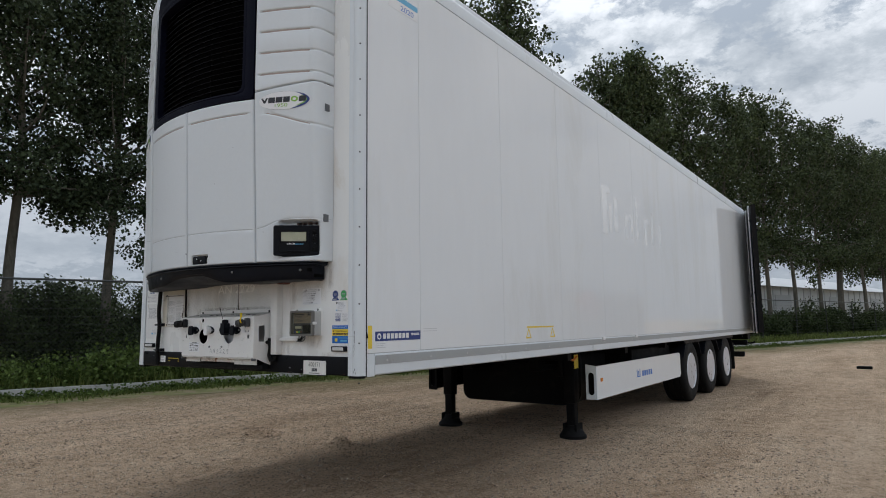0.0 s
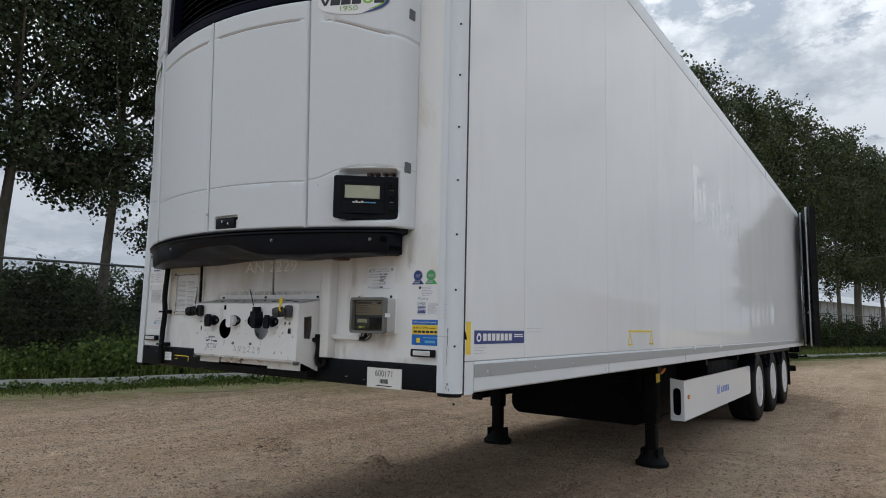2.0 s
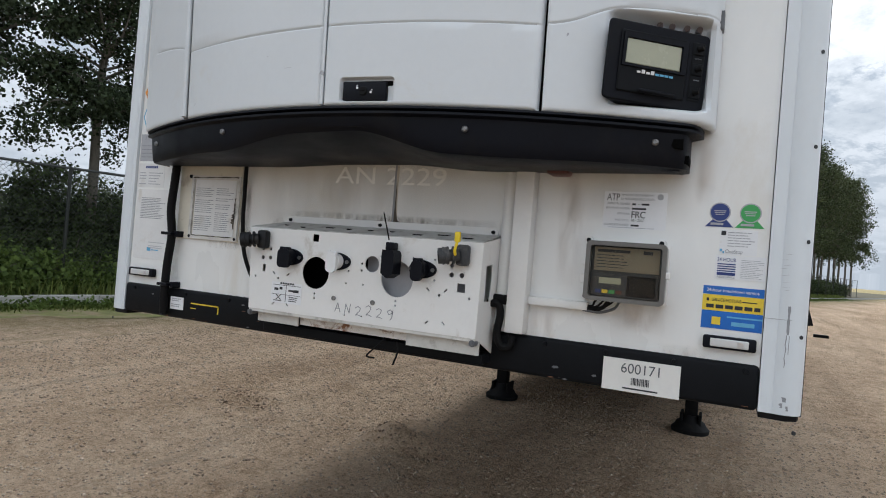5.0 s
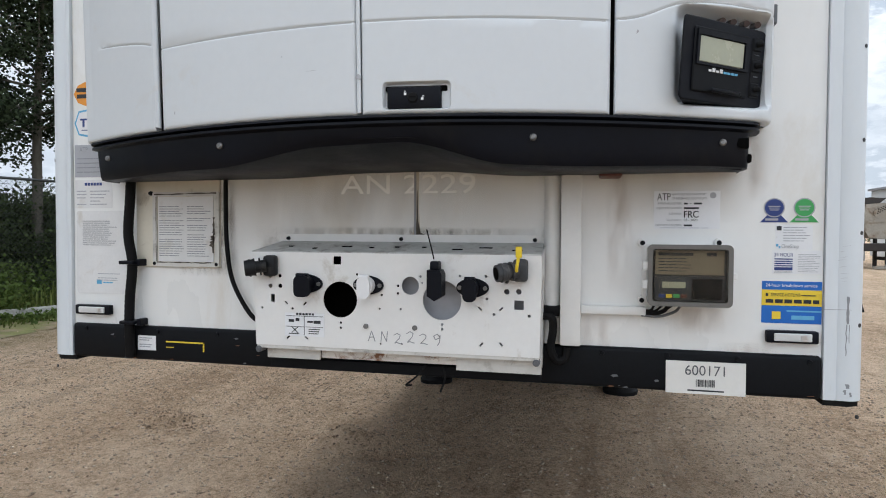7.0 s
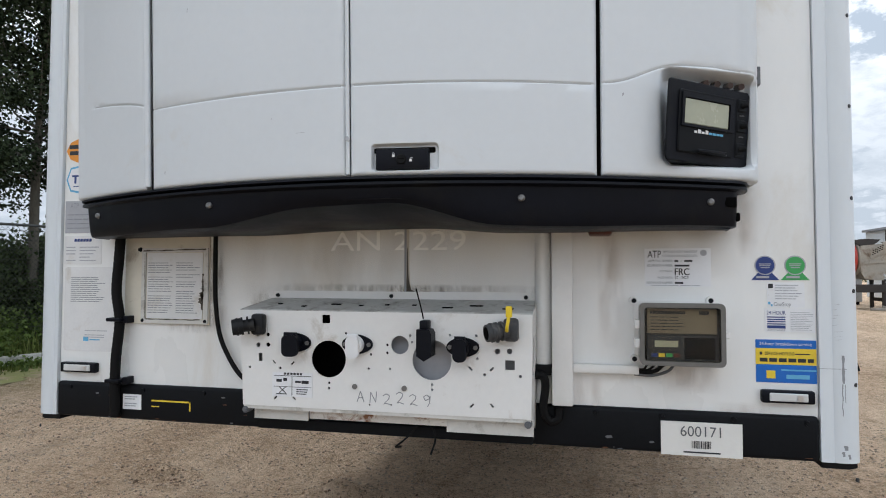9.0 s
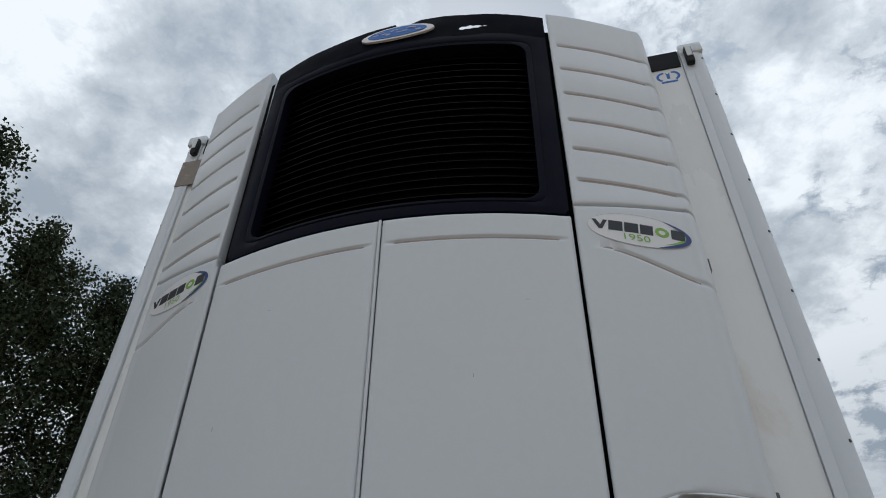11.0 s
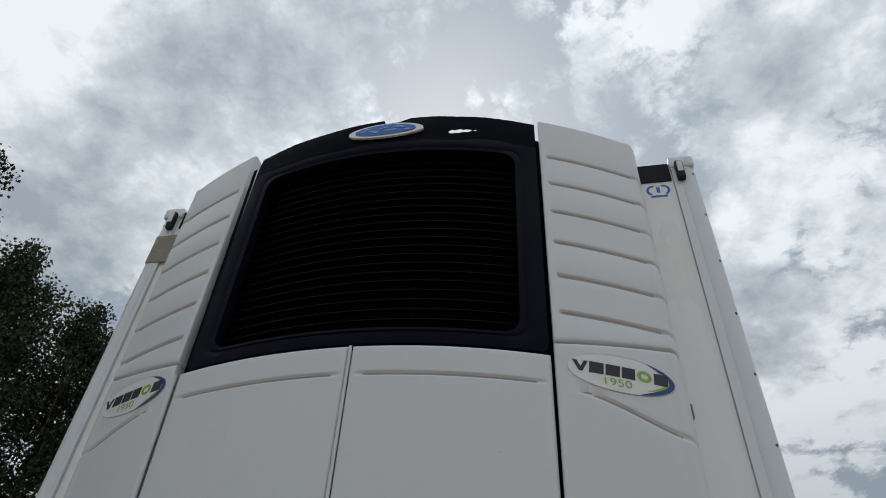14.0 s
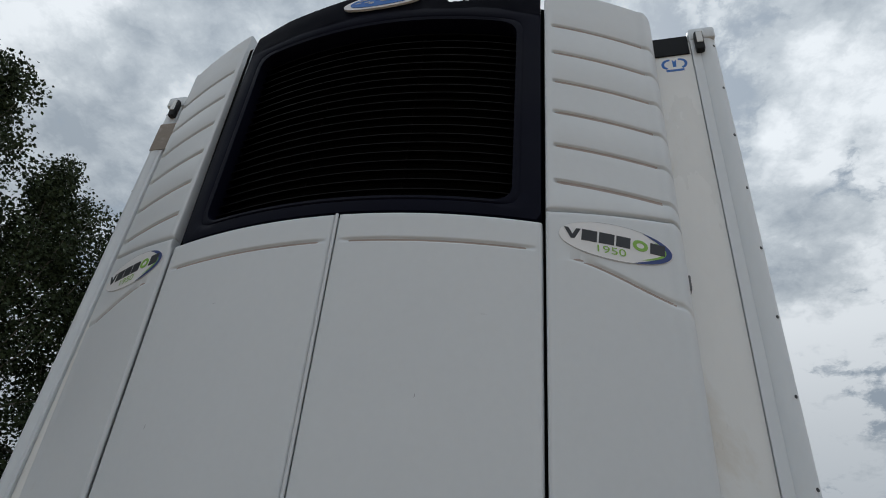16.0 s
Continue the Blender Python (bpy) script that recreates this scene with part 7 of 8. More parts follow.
    marks = [[[(0.0, 0.0), (0.35, 1.0), (0.75, 0.0)], [(0.15, 0.38), (0.65, 0.42)]], [[(0.0, 0.0), (0.08, 0.95), (0.62, 0.10), (0.70, 1.0)]], [two], [two], [two],
             [[(0.75, 0.75), (0.45, 1.0), (0.10, 0.80), (0.30, 0.50), (0.75, 0.70), (0.78, 0.90), (0.72, 0.30), (0.50, 0.0)]]]
    for k, strokes in enumerate(marks):
        u0, v0, hh = -0.041 + 0.0385 * k, 1.157 - 0.002 * (k % 3), 0.030 + 0.003 * (k % 2)
        for line in strokes:
            pts = [(u0 + 0.028 * p[0], v0 + hh * p[1]) for p in line]
            for a, b in zip(pts, pts[1:]):
                d = Vector((b[0] - a[0], b[1] - a[1])).normalized() * 0.0011
                slab(bm, [(a[0] - d.y, a[1] + d.x), (b[0] - d.y, b[1] + d.x), (b[0] + d.y, b[1] - d.x), (a[0] + d.y, a[1] - d.x)], at, 0.0008)
    part("pen_strokes", bm, M_GREYINK, CB, "handwritten marker pen number")
    part("hanging_wire", tube(bm_new(), curve_pts([(0.125, -0.10, 1.10), (0.115, -0.115, 1.075), (0.085, -0.12, 1.045), (0.055, -0.10, 1.02), (0.06, -0.06, 1.01)], 6), 0.003, 6), M_RUBBER, CB, "thin black wire end")
    part("hanging_wire", tube(bm_new(), curve_pts([(0.150, -0.10, 1.10), (0.172, -0.115, 1.08), (0.178, -0.12, 1.05), (0.165, -0.12, 1.01)], 6), 0.003, 6), M_RUBBER, CB, "thin black wire end")


build_connections()

# ---- temperature recorder in its case ----
LG = thing("temperature_recorder", (0.837, 0, 1.26), "temperature recorder in a grey case with a clear lid", "recorder")


def build_logger():
    x0, x1, z0, z1 = 0.740, 0.950, 1.280, 1.441
    bm = bx(x0 - 0.012, x1 + 0.004, -0.010, -0.0005, z0 - 0.004, z1 + 0.004, 0.002)
    part("back_plate", bm, M_STEELW, LG, "white mounting plate", smooth=True)
    pieces("mounting_lug", [lathe(bm_new(), [(-0.020, 0.004), (-0.020, 0.011), (-0.0005, 0.012)], (x, 0, z), "y", 14) for x, z in ((x0 - 0.012, z1 + 0.006), (x1 - 0.02, z1 + 0.008), (x0 - 0.012, z0 + 0.004))], M_STEELW, LG, smooth=True)
    part("case", holed_plate(bm_new(), round_rect(x0, x1, z0, z1, 0.012), [round_rect(x0 + 0.006, x1 - 0.006, z0 + 0.006, z1 - 0.006, 0.008)], -0.070, -0.008), M_CASEL, LG, "light grey case", smooth=True)
    inside = part("inside", bx(x0 + 0.007, x1 - 0.007, -0.066, -0.012, z0 + 0.007, z1 - 0.007), M_BOXDARK, LG, "dark back of the case")
    lab = part("yellowed_label", bx(x0 + 0.018, x1 - 0.016, -0.072, -0.066, 1.362, 1.428), M_BOXLABEL, LG, "yellowed printed label")
    rng = random.Random(6)
    part("print", rects(bm_new(), text_lines(x0 + 0.026, x0 + 0.12, 1.368, 1.410, 5, rng, 0.3, 0.25) + [(x0 + 0.026, x0 + 0.115, 1.414, 1.422), (x0 + 0.15, x0 + 0.175, 1.413, 1.423)], lambda u, v, o: (u, -0.072 - o, v), 0.001), M_INK, lab)
    pan = part("recorder_face", bx(x0 + 0.016, x1 - 0.014, -0.076, -0.066, 1.290, 1.358, 0.002), M_BOXDARK, LG, "dark recorder face")
    part("printer_cover", bx(x0 + 0.112, x1 - 0.022, -0.080, -0.0755, 1.296, 1.352, 0.003), M_BUMPER, pan, "dark printer cover", smooth=True)
    part("small_screen", bx(x0 + 0.036, x0 + 0.096, -0.0785, -0.0755, 1.326, 1.343), M_LCD, pan, "small grey-green screen")
    for k, m in enumerate((M_NAVY, M_YELLOW, M_GREEN, M_REDP)):
        part("key", bx(x0 + 0.027 + 0.019 * k, x0 + 0.043 + 0.019 * k, -0.0790, -0.0755, 1.299, 1.309, 0.001), m, pan)
    lid = part("clear_lid", holed_plate(bm_new(), round_rect(x0 - 0.003, x1 + 0.003, z0 - 0.003, z1 + 0.003, 0.014), [round_rect(x0 + 0.009, x1 - 0.009, z0 + 0.009, z1 - 0.009, 0.008)], -0.092, -0.070), M_CASE, LG, "grey lid frame", smooth=True)
    pane = part("pane", bx(x0 + 0.0085, x1 - 0.0085, -0.089, -0.087, z0 + 0.0085, z1 - 0.0085), M_LID, lid, "clear plastic pane")
    pane.visible_shadow = False
    pieces("lid_hinge", [bx(x0 - 0.016, x0 - 0.001, -0.085, -0.055, z - 0.012, z + 0.012, 0.003) for z in (1.386, 1.334)], M_STEELW, LG)
    pieces("lug_screw", [cyl(bm_new(), (x, -0.019, z), (x, -0.0215, z), 0.007, seg=10) for x, z in ((x0 - 0.012, z1 + 0.006), (x1 - 0.02, z1 + 0.008), (x0 - 0.012, z0 + 0.004))], M_BUMPER, LG, "dark screw")
    for k, dx in enumerate((0.020, 0.040, 0.066)):
        part("wire", tube(bm_new(), curve_pts([(x0 - 0.022, -0.012, z0 - 0.022 - 0.003 * k), (x0 + dx * 0.5, -0.022, z0 - 0.024 - 0.002 * k), (x0 + dx, -0.028, z0 - 0.010), (x0 + dx + 0.010, -0.030, z0 + 0.004)], 6), 0.0032, 8), M_RUBBER, LG, "thin black wire", smooth=True)
    part("catch", bx(x1 + 0.001, x1 + 0.014, -0.088, -0.060, 1.352, 1.370, 0.003), M_STEELW, LG, "white catch")


build_logger()


# ---- trees, shrubs, grass ----
def leaf_cloud(centres, spread, n_each, size, rng, flat=0.0):
    """Folded leaves (two triangles each) scattered about the centres."""
    c = np.repeat(centres, n_each, axis=0)
    sp = np.repeat(np.asarray(spread).reshape(-1, 1), n_each, axis=0)
    off = rng.normal(0, 1, c.shape)
    off = off / np.maximum(1.0, np.linalg.norm(off, axis=1, keepdims=True) / 1.9) * sp * np.array([1, 1, 0.85])
    p = c + off
    n = len(p)
    d = rng.normal(0, 1, (n, 3))
    d /= np.linalg.norm(d, axis=1, keepdims=True)
    e = np.cross(d, rng.normal(0, 1, (n, 3)))
    e /= np.maximum(np.linalg.norm(e, axis=1, keepdims=True), 1e-6)
    k = size * rng.uniform(0.65, 1.3, (n, 1))
    nrm = np.cross(d, e)
    a, b = p - d * k * 0.5, p + d * k * 0.5
    l, r = p + e * k * 0.42 + nrm * k * 0.12, p - e * k * 0.42 + nrm * k * 0.12
    v = np.stack([a, l, b, r], axis=1).reshape(-1, 3)
    i = np.arange(n) * 4
    f = np.stack([np.stack([i, i + 1, i + 2], 1), np.stack([i, i + 2, i + 3], 1)], 1).reshape(-1, 3)
    return v, f


def np_mesh(name, v, f):
    me = bpy.data.meshes.new(name)
    n, k = len(f), f.shape[1]
    me.vertices.add(len(v))
    me.vertices.foreach_set("co", np.asarray(v, dtype=np.float32).ravel())
    me.loops.add(n * k)
    me.loops.foreach_set("vertex_index", np.asarray(f, dtype=np.int32).ravel())
    me.polygons.add(n)
    me.polygons.foreach_set("loop_start", np.arange(n, dtype=np.int32) * k)
    me.update(calc_edges=True)
    return me


def np_part(name, v, f, material, parent=None, **tags):
    me = np_mesh(name, v, f)
    me.materials.append(material)
    ob = new(name, me)
    if parent is not None:
        ob.parent = parent
        ob.matrix_parent_inverse = Matrix.Translation(-base_of(parent))
    return tagged(ob, **tags)


def poplar(seed, height, base_h, leaves, leaf, wide=1.0, limbs=66, foliage=M_LEAF):
    rng = np.random.default_rng(seed)
    tr = thing("poplar_tree", (0, 0, 0), "tall dark green poplar with a bare grey lower trunk", "tree", "row of poplars behind the fence")
    bm = bm_new()
    bend = rng.uniform(-0.10, 0.10, (6, 2))
    bend[0] = bend[1] = 0
    pts = [(bend[i, 0], bend[i, 1], height * i / 5.0 - (0.25 if i == 0 else 0)) for i in range(6)]
    line = curve_pts(pts, 5)
    radii = [0.135 * (1 - 0.93 * min(1, max(p.z, 0) / height)) + (0.05 if p.z < 0.3 else 0) for p in line]
    tube(bm, line, 0.2, 10, radii)
    cen, spr = [], []
    for k in range(limbs):
        f = (k + rng.random()) / limbs
        z = base_h + (height - base_h - 0.8) * f ** 1.15
        i = min(int(z / height * (len(line) - 1)), len(line) - 2)
        o = line[i]
        az = k * 2.4 + rng.uniform(-0.5, 0.5)
        ln = wide * (2.3 * (1 - f) ** 0.55 + 0.45) * rng.uniform(0.65, 1.25)
        rise = rng.uniform(0.7, 1.5) + 0.5 * f
        low = f < 0.22
        out = ln * (0.72 if low else 0.62)
        if low:
            rise = rng.uniform(-0.35, 0.55)
        end = Vector((o.x + math.cos(az) * out, o.y + math.sin(az) * out, z + out * rise))
        mid = (Vector((o.x, o.y, z)) + end) / 2 + Vector((math.cos(az), math.sin(az), 0.9 if low else -0.4)) * 0.12 * ln
        lp = curve_pts([(o.x, o.y, z), mid, end], 3)
        r0 = 0.050 * (1 - 0.7 * f)
        tube(bm, lp, r0, 5, [r0 * (1 - 0.85 * j / (len(lp) - 1)) for j in range(len(lp))])
        m = int(4 + ln * 2.5)
        for j in range(m):
            u = 0.16 + 0.96 * rng.random()
            q = Vector((o.x, o.y, z)).lerp(mid, u * 2) if u < 0.5 else mid.lerp(end, min((u - 0.5) * 2, 1.2))
            cen.append((q.x + rng.normal(0, 0.16), q.y + rng.normal(0, 0.16), q.z + rng.normal(0, 0.20) - (0.12 if low else 0)))
            spr.append(rng.uniform(0.14, 0.27))
    for j in range(16):
        cen.append((line[-1].x + rng.normal(0, 0.16), line[-1].y + rng.normal(0, 0.16), height - 1.0 + 0.09 * j))
        spr.append(0.14)
    part("trunk", bm, M_BARK, tr, "grey-brown bark", smooth=True)
    n_each = max(6, int(leaves / len(cen)))
    v, f = leaf_cloud(np.array(cen), spr, n_each, leaf, rng)
    np_part("crown", v, f, foliage, tr)
    return tr


def build_trees():
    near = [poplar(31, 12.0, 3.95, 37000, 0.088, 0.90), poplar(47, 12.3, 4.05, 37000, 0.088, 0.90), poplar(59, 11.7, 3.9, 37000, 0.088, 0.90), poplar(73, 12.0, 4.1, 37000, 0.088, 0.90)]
    # same poplars farther off, haze painted into lighter leaves
    far = [poplar(91, 12.0, 3.9, 12500, 0.135, 1.2, 54, M_ROWHAZE), poplar(92, 12.4, 4.2, 12500, 0.135, 1.25, 54, M_ROWHAZE), poplar(95, 11.7, 3.7, 12500, 0.135, 1.15, 54, M_ROWHAZE)]
    rng = random.Random(17)
    used = set()

    def tall(s):
        """Height of the row, which dips where it passes the trailer."""
        if s < 1:
            return 12.6
        if s < 3:
            return 11.5
        if s < 8:
            return 10.3
        if s < 17.5:
            return 10.9 + 2.8 * min((s - 8) / 6, 1)
        if s < 23:
            return 10.4
        return 13.4 + 2.0 * min((s - 23) / 26, 1)

    def stand(kinds, k, s, off):
        p = along(s, off, 0.14)
        m = pose(p.x, p.y, p.z, 0, 0, rng.uniform(0, 360))
        if kinds[k] not in used:
            used.add(kinds[k])
            kinds[k].matrix_basis = m
            t = kinds[k]
        else:
            t = copy_thing(kinds[k], m)
        g = tall(s) / 12.0 * rng.uniform(0.94, 1.05)
        t.scale = (g ** 0.7, g ** 0.7, g)
    # the first trees are unseen, added to close off light and for reflections
    for i in range(-3, 13):
        stand(near if i < 6 else far, (i * 7 + i // 3) % (4 if i < 6 else 3), 0.1 + 2.1 * i + (rng.uniform(-0.25, 0.25) if i < 0 or i > 3 else 0.0), 3.2 + rng.uniform(-0.2, 0.2))
    for i in range(0, 20):
        s = 25.4 + 4.2 * i
        stand(far, i % 3, s + rng.uniform(-0.3, 0.3), 3.2 + rng.uniform(-0.2, 0.2))
        if i % 3 == 0:
            stand(far, (i + 1) % 3, s + 2.1 + rng.uniform(-0.6, 0.6), 4.6 + rng.uniform(-0.3, 0.5))


build_trees()


def shrub(seed, w, h, leaves, size, label):
    rng = np.random.default_rng(seed)
    sh = thing("shrub", (0, 0, 0), label, "shrub", "shrubs behind the fence")
    bm = bm_new()
    cen, spr = [], []
    for k in range(11):
        az, ln = rng.uniform(0, 6.28), h * rng.uniform(0.55, 1.0)
        e = Vector((math.cos(az) * w * rng.uniform(0.1, 0.55), math.sin(az) * w * rng.uniform(0.1, 0.45), ln))
        lp = curve_pts([(0, 0, -0.1), (e.x * 0.35, e.y * 0.35, ln * 0.5), e], 3)
        tube(bm, lp, 0.018, 5, [0.02 * (1 - 0.8 * j / (len(lp) - 1)) for j in range(len(lp))])
        for j in range(9):
            u = rng.uniform(0.05, 1.05)
            cen.append((e.x * u + rng.normal(0, 0.16), e.y * u + rng.normal(0, 0.16), ln * u * rng.uniform(0.75, 1.0)))
            spr.append(rng.uniform(0.15, 0.27))
    part("stems", bm, M_BARK, sh)
    v, f = leaf_cloud(np.array(cen), spr, int(leaves / len(cen)), size, rng)
    v[:, 2] = np.maximum(v[:, 2], 0.01)
    np_part("foliage", v, f, M_WEED if h < 1 else M_BUSHL, sh)
    return sh


def build_shrubs():
    kinds = [shrub(5, 2.2, 2.1, 12000, 0.085, "tangled dark green shrub behind the wire"), shrub(6, 1.9, 2.5, 11000, 0.085, "tall leafy shrub behind the wire"), shrub(7, 1.6, 1.3, 5000, 0.062, "low green bramble behind the wire"), shrub(8, 1.3, 0.70, 2000, 0.075, "low weeds by the kerb"),
             shrub(9, 2.3, 2.1, 2600, 0.14, "dark green hedge shrub behind the wire"), shrub(10, 2.1, 2.4, 2600, 0.14, "dense dark hedge shrub behind the wire")]
    rng = random.Random(23)
    used = set()

    def plant(k, s, off, g):
        p = along(s, off, 0.13)
        m = pose(p.x, p.y, p.z, 0, 0, rng.uniform(0, 360))
        if k not in used:
            used.add(k)
            kinds[k].matrix_basis = m
        else:
            t = copy_thing(kinds[k], m)
            t.scale = (g, g, g * rng.uniform(0.85, 1.1))
    s = -4.0
    while s < 14:
        plant(3, s, 0.72 + rng.uniform(-0.2, 1.1), rng.uniform(0.65, 1.15))
        s += rng.uniform(0.35, 0.6)
    s = -4.0
    while s < 14:
        thin = 2.2 < s < 3.4
        plant(2 if thin else rng.choice((0, 1, 2, 0)), s, 2.6 + rng.uniform(-0.5, 0.7), rng.uniform(0.86, 1.01))
        if not thin:
            plant(0, s + 0.4, 4.6 + rng.uniform(-0.6, 0.8), rng.uniform(0.95, 1.10))
            plant(rng.choice((0, 0, 1)), s + 0.1, 3.4 + rng.uniform(-0.4, 0.5), rng.uniform(0.90, 1.05))
        s += rng.uniform(0.75, 1.1)
    # the hedge goes on beyond the trailer
    s = 27.0
    while s < 95:
        plant(rng.choice((4, 5)), s, 2.6 + rng.uniform(-0.5, 0.7), rng.uniform(0.85, 1.05))
        s += rng.uniform(1.2, 1.7)


build_shrubs()


def blades(n, place, lo, hi, width, rng):
    """Bent grass blades, two triangles each."""
    p = place(n)
    az = rng.uniform(0, 2 * np.pi, n)
    h = rng.uniform(lo, hi, n) * rng.uniform(0.6, 1.0, n)
    lean = rng.uniform(0.1, 0.8, n) * h
    w = width * rng.uniform(0.6, 1.3, n)
    side = np.stack([-np.sin(az), np.cos(az), np.zeros(n)], 1)
    out = np.stack([np.cos(az), np.sin(az), np.zeros(n)], 1)
    up = np.array([0, 0, 1.0])
    a, b = p - side * w[:, None], p + side * w[:, None]
    mid = p + out * (lean * 0.35)[:, None] + up * (h * 0.62)[:, None]
    c, d = mid - side * (w * 0.8)[:, None], mid + side * (w * 0.8)[:, None]
    e = p + out * lean[:, None] + up * h[:, None]
    v = np.stack([a, b, d, c, e], 1).reshape(-1, 3)
    i = np.arange(n) * 5
    f = np.concatenate([np.stack([i, i + 1, i + 2], 1), np.stack([i, i + 2, i + 3], 1), np.stack([i + 3, i + 2, i + 4], 1)])
    return v, f


def build_grass():
    rng = np.random.default_rng(77)
    base, d, nn = np.array(along(0, 0)), np.array(LDIR), np.array(LNOR)

    def front(n):
        s = np.concatenate([rng.uniform(-12, 22, n // 2), 22 + 60 * rng.random(n - n // 2) ** 1.4])
        clump = 0.55 + 0.45 * np.sin(s * 1.7) * np.sin(s * 0.61 + 1)
        o = -np.abs(rng.normal(0, 0.34, n)) * (0.35 + clump) - 0.03
        q = base + d * s[:, None] + nn * o[:, None]
        q[:, 2] = 0
        return q
    v, f = blades(44000, front, 0.03, 0.13, 0.009, rng)
    np_part("kerbside_grass", v, f, M_GRASS, label="rough grass growing along the foot of the kerb", category="grass", kind="stuff")

    def behind(n):
        s = np.concatenate([rng.uniform(-14, 22, n // 2), 22 + 60 * rng.random(n - n // 2) ** 1.3])
        o = 0.2 + 2.6 * rng.random(n)
        q = base + d * s[:, None] + nn * o[:, None]
        q[:, 2] = 0.12
        return q
    v, f = blades(46000, behind, 0.14, 0.48, 0.011, rng)
    np_part("verge_grass", v, f, M_GRASS, label="long weedy grass on the strip under the fence", category="grass", kind="stuff")


build_grass()


def build_moss():
    v, f = [], []
    n = 240
    for i in range(n + 1):
        s = -14 + 100.0 * i / n
        edge = -1.25 - 0.75 * noise.noise((s * 0.45, 2, 0)) - 0.18 * noise.noise((s * 2.3, 7, 0))
        for k, u in enumerate((0.0, 0.35, 0.7, 1.0)):
            p = along(s, edge * u + 0.01, 0.016 - 0.014 * u)
            v.append(tuple(p))
    for i in range(n):
        for k in range(3):
            a = i * 4 + k
            f.append((a, a + 1, a + 5, a + 4))
    part("mossy_verge", (v, f), M_MOSS, label="mossy dirt edge along the kerb", smooth=True, category="verge", kind="structure")
    # low leafy weeds at the foot of the kerb
    rng = np.random.default_rng(64)
    m = 2600
    s = np.concatenate([rng.uniform(-12, 24, m * 2 // 3), 24 + 55 * rng.random(m - m * 2 // 3)])
    o = -np.abs(rng.normal(0, 0.30, m)) * (0.45 + 0.55 * np.sin(s * 0.9) ** 2) - 0.05
    cen = np.array(along(0, 0)) + np.array(LDIR) * s[:, None] + np.array(LNOR) * o[:, None]
    cen[:, 2] = rng.uniform(0.03, 0.10, m)
    v, f = leaf_cloud(cen, rng.uniform(0.03, 0.09, m), 10, 0.062, rng)
    v[:, 2] = np.abs(v[:, 2])
    np_part("low_weeds", v, f, M_WEED, label="low leafy weeds at the foot of the kerb", category="weeds", kind="stuff")


build_moss()


def lumps(x, y, z, r, rng, flat=0.7):
    """Small rough stones or clods, eight sides each."""
    n = len(x)
    octa = np.array([[1, 0, 0], [0, 1, 0], [-1, 0, 0], [0, -1, 0], [0, 0, 1], [0, 0, -1]], dtype=float)
    v = octa[None] * (r[:, None] * rng.uniform(0.6, 1.3, (n, 3)))[:, None, :]
    v += rng.normal(0, 0.16, v.shape) * r[:, None, None]
    a = rng.uniform(0, 6.28, n)
    ca, sa = np.cos(a)[:, None], np.sin(a)[:, None]
    vx, vy = v[:, :, 0] * ca - v[:, :, 1] * sa, v[:, :, 0] * sa + v[:, :, 1] * ca
    v = np.stack([vx + x[:, None], vy + y[:, None], v[:, :, 2] * flat + (z + r * 0.22)[:, None]], 2).reshape(-1, 3)
    tri = np.array([[0, 1, 4], [1, 2, 4], [2, 3, 4], [3, 0, 4], [1, 0, 5], [2, 1, 5], [3, 2, 5], [0, 3, 5]])
    return v, (tri[None] + (np.arange(n) * 6)[:, None, None]).reshape(-1, 3)


def build_stones():
    rng = np.random.default_rng(99)
    n = 72000
    x = np.concatenate([rng.uniform(-6.0, 3.5, 2 * n // 3), rng.normal(0, 5, n - 2 * n // 3)])
    y = np.concatenate([rng.uniform(-0.5, 5.5, 2 * n // 3), rng.uniform(-1, 16, n - 2 * n // 3)])
    r = 0.0025 + 0.012 * rng.random(n) ** 4
    z = np.array([dirt_height(float(p), float(q)) for p, q in zip(x, y)])
    v, f = lumps(x, y, z, r, rng)
    np_part("loose_gravel", v, f, M_STONE, label="loose small stones on the dirt", category="gravel", kind="stuff")
    # crumbled earth where the ground has been torn up
    xs, ys, rs = [], [], []
    for cx, cy, sx, sy, d in RUTS:
        k = 170 if abs(d) > 0.045 else 3
        xs.append(rng.normal(cx, sx * 0.7, k))
        ys.append(rng.normal(cy, sy * 0.8, k))
        rs.append(0.003 + 0.012 * rng.random(k) ** 3)
    x, y, r = np.concatenate(xs), np.concatenate(ys), np.concatenate(rs)
    z = np.array([dirt_height(float(p), float(q)) for p, q in zip(x, y)])
    v, f = lumps(x, y, z, r, rng, 0.8)
    np_part("earth_clods", v, f, M_CLOD, label="dark crumbled clods of turned earth", category="clods", kind="stuff")


build_stones()


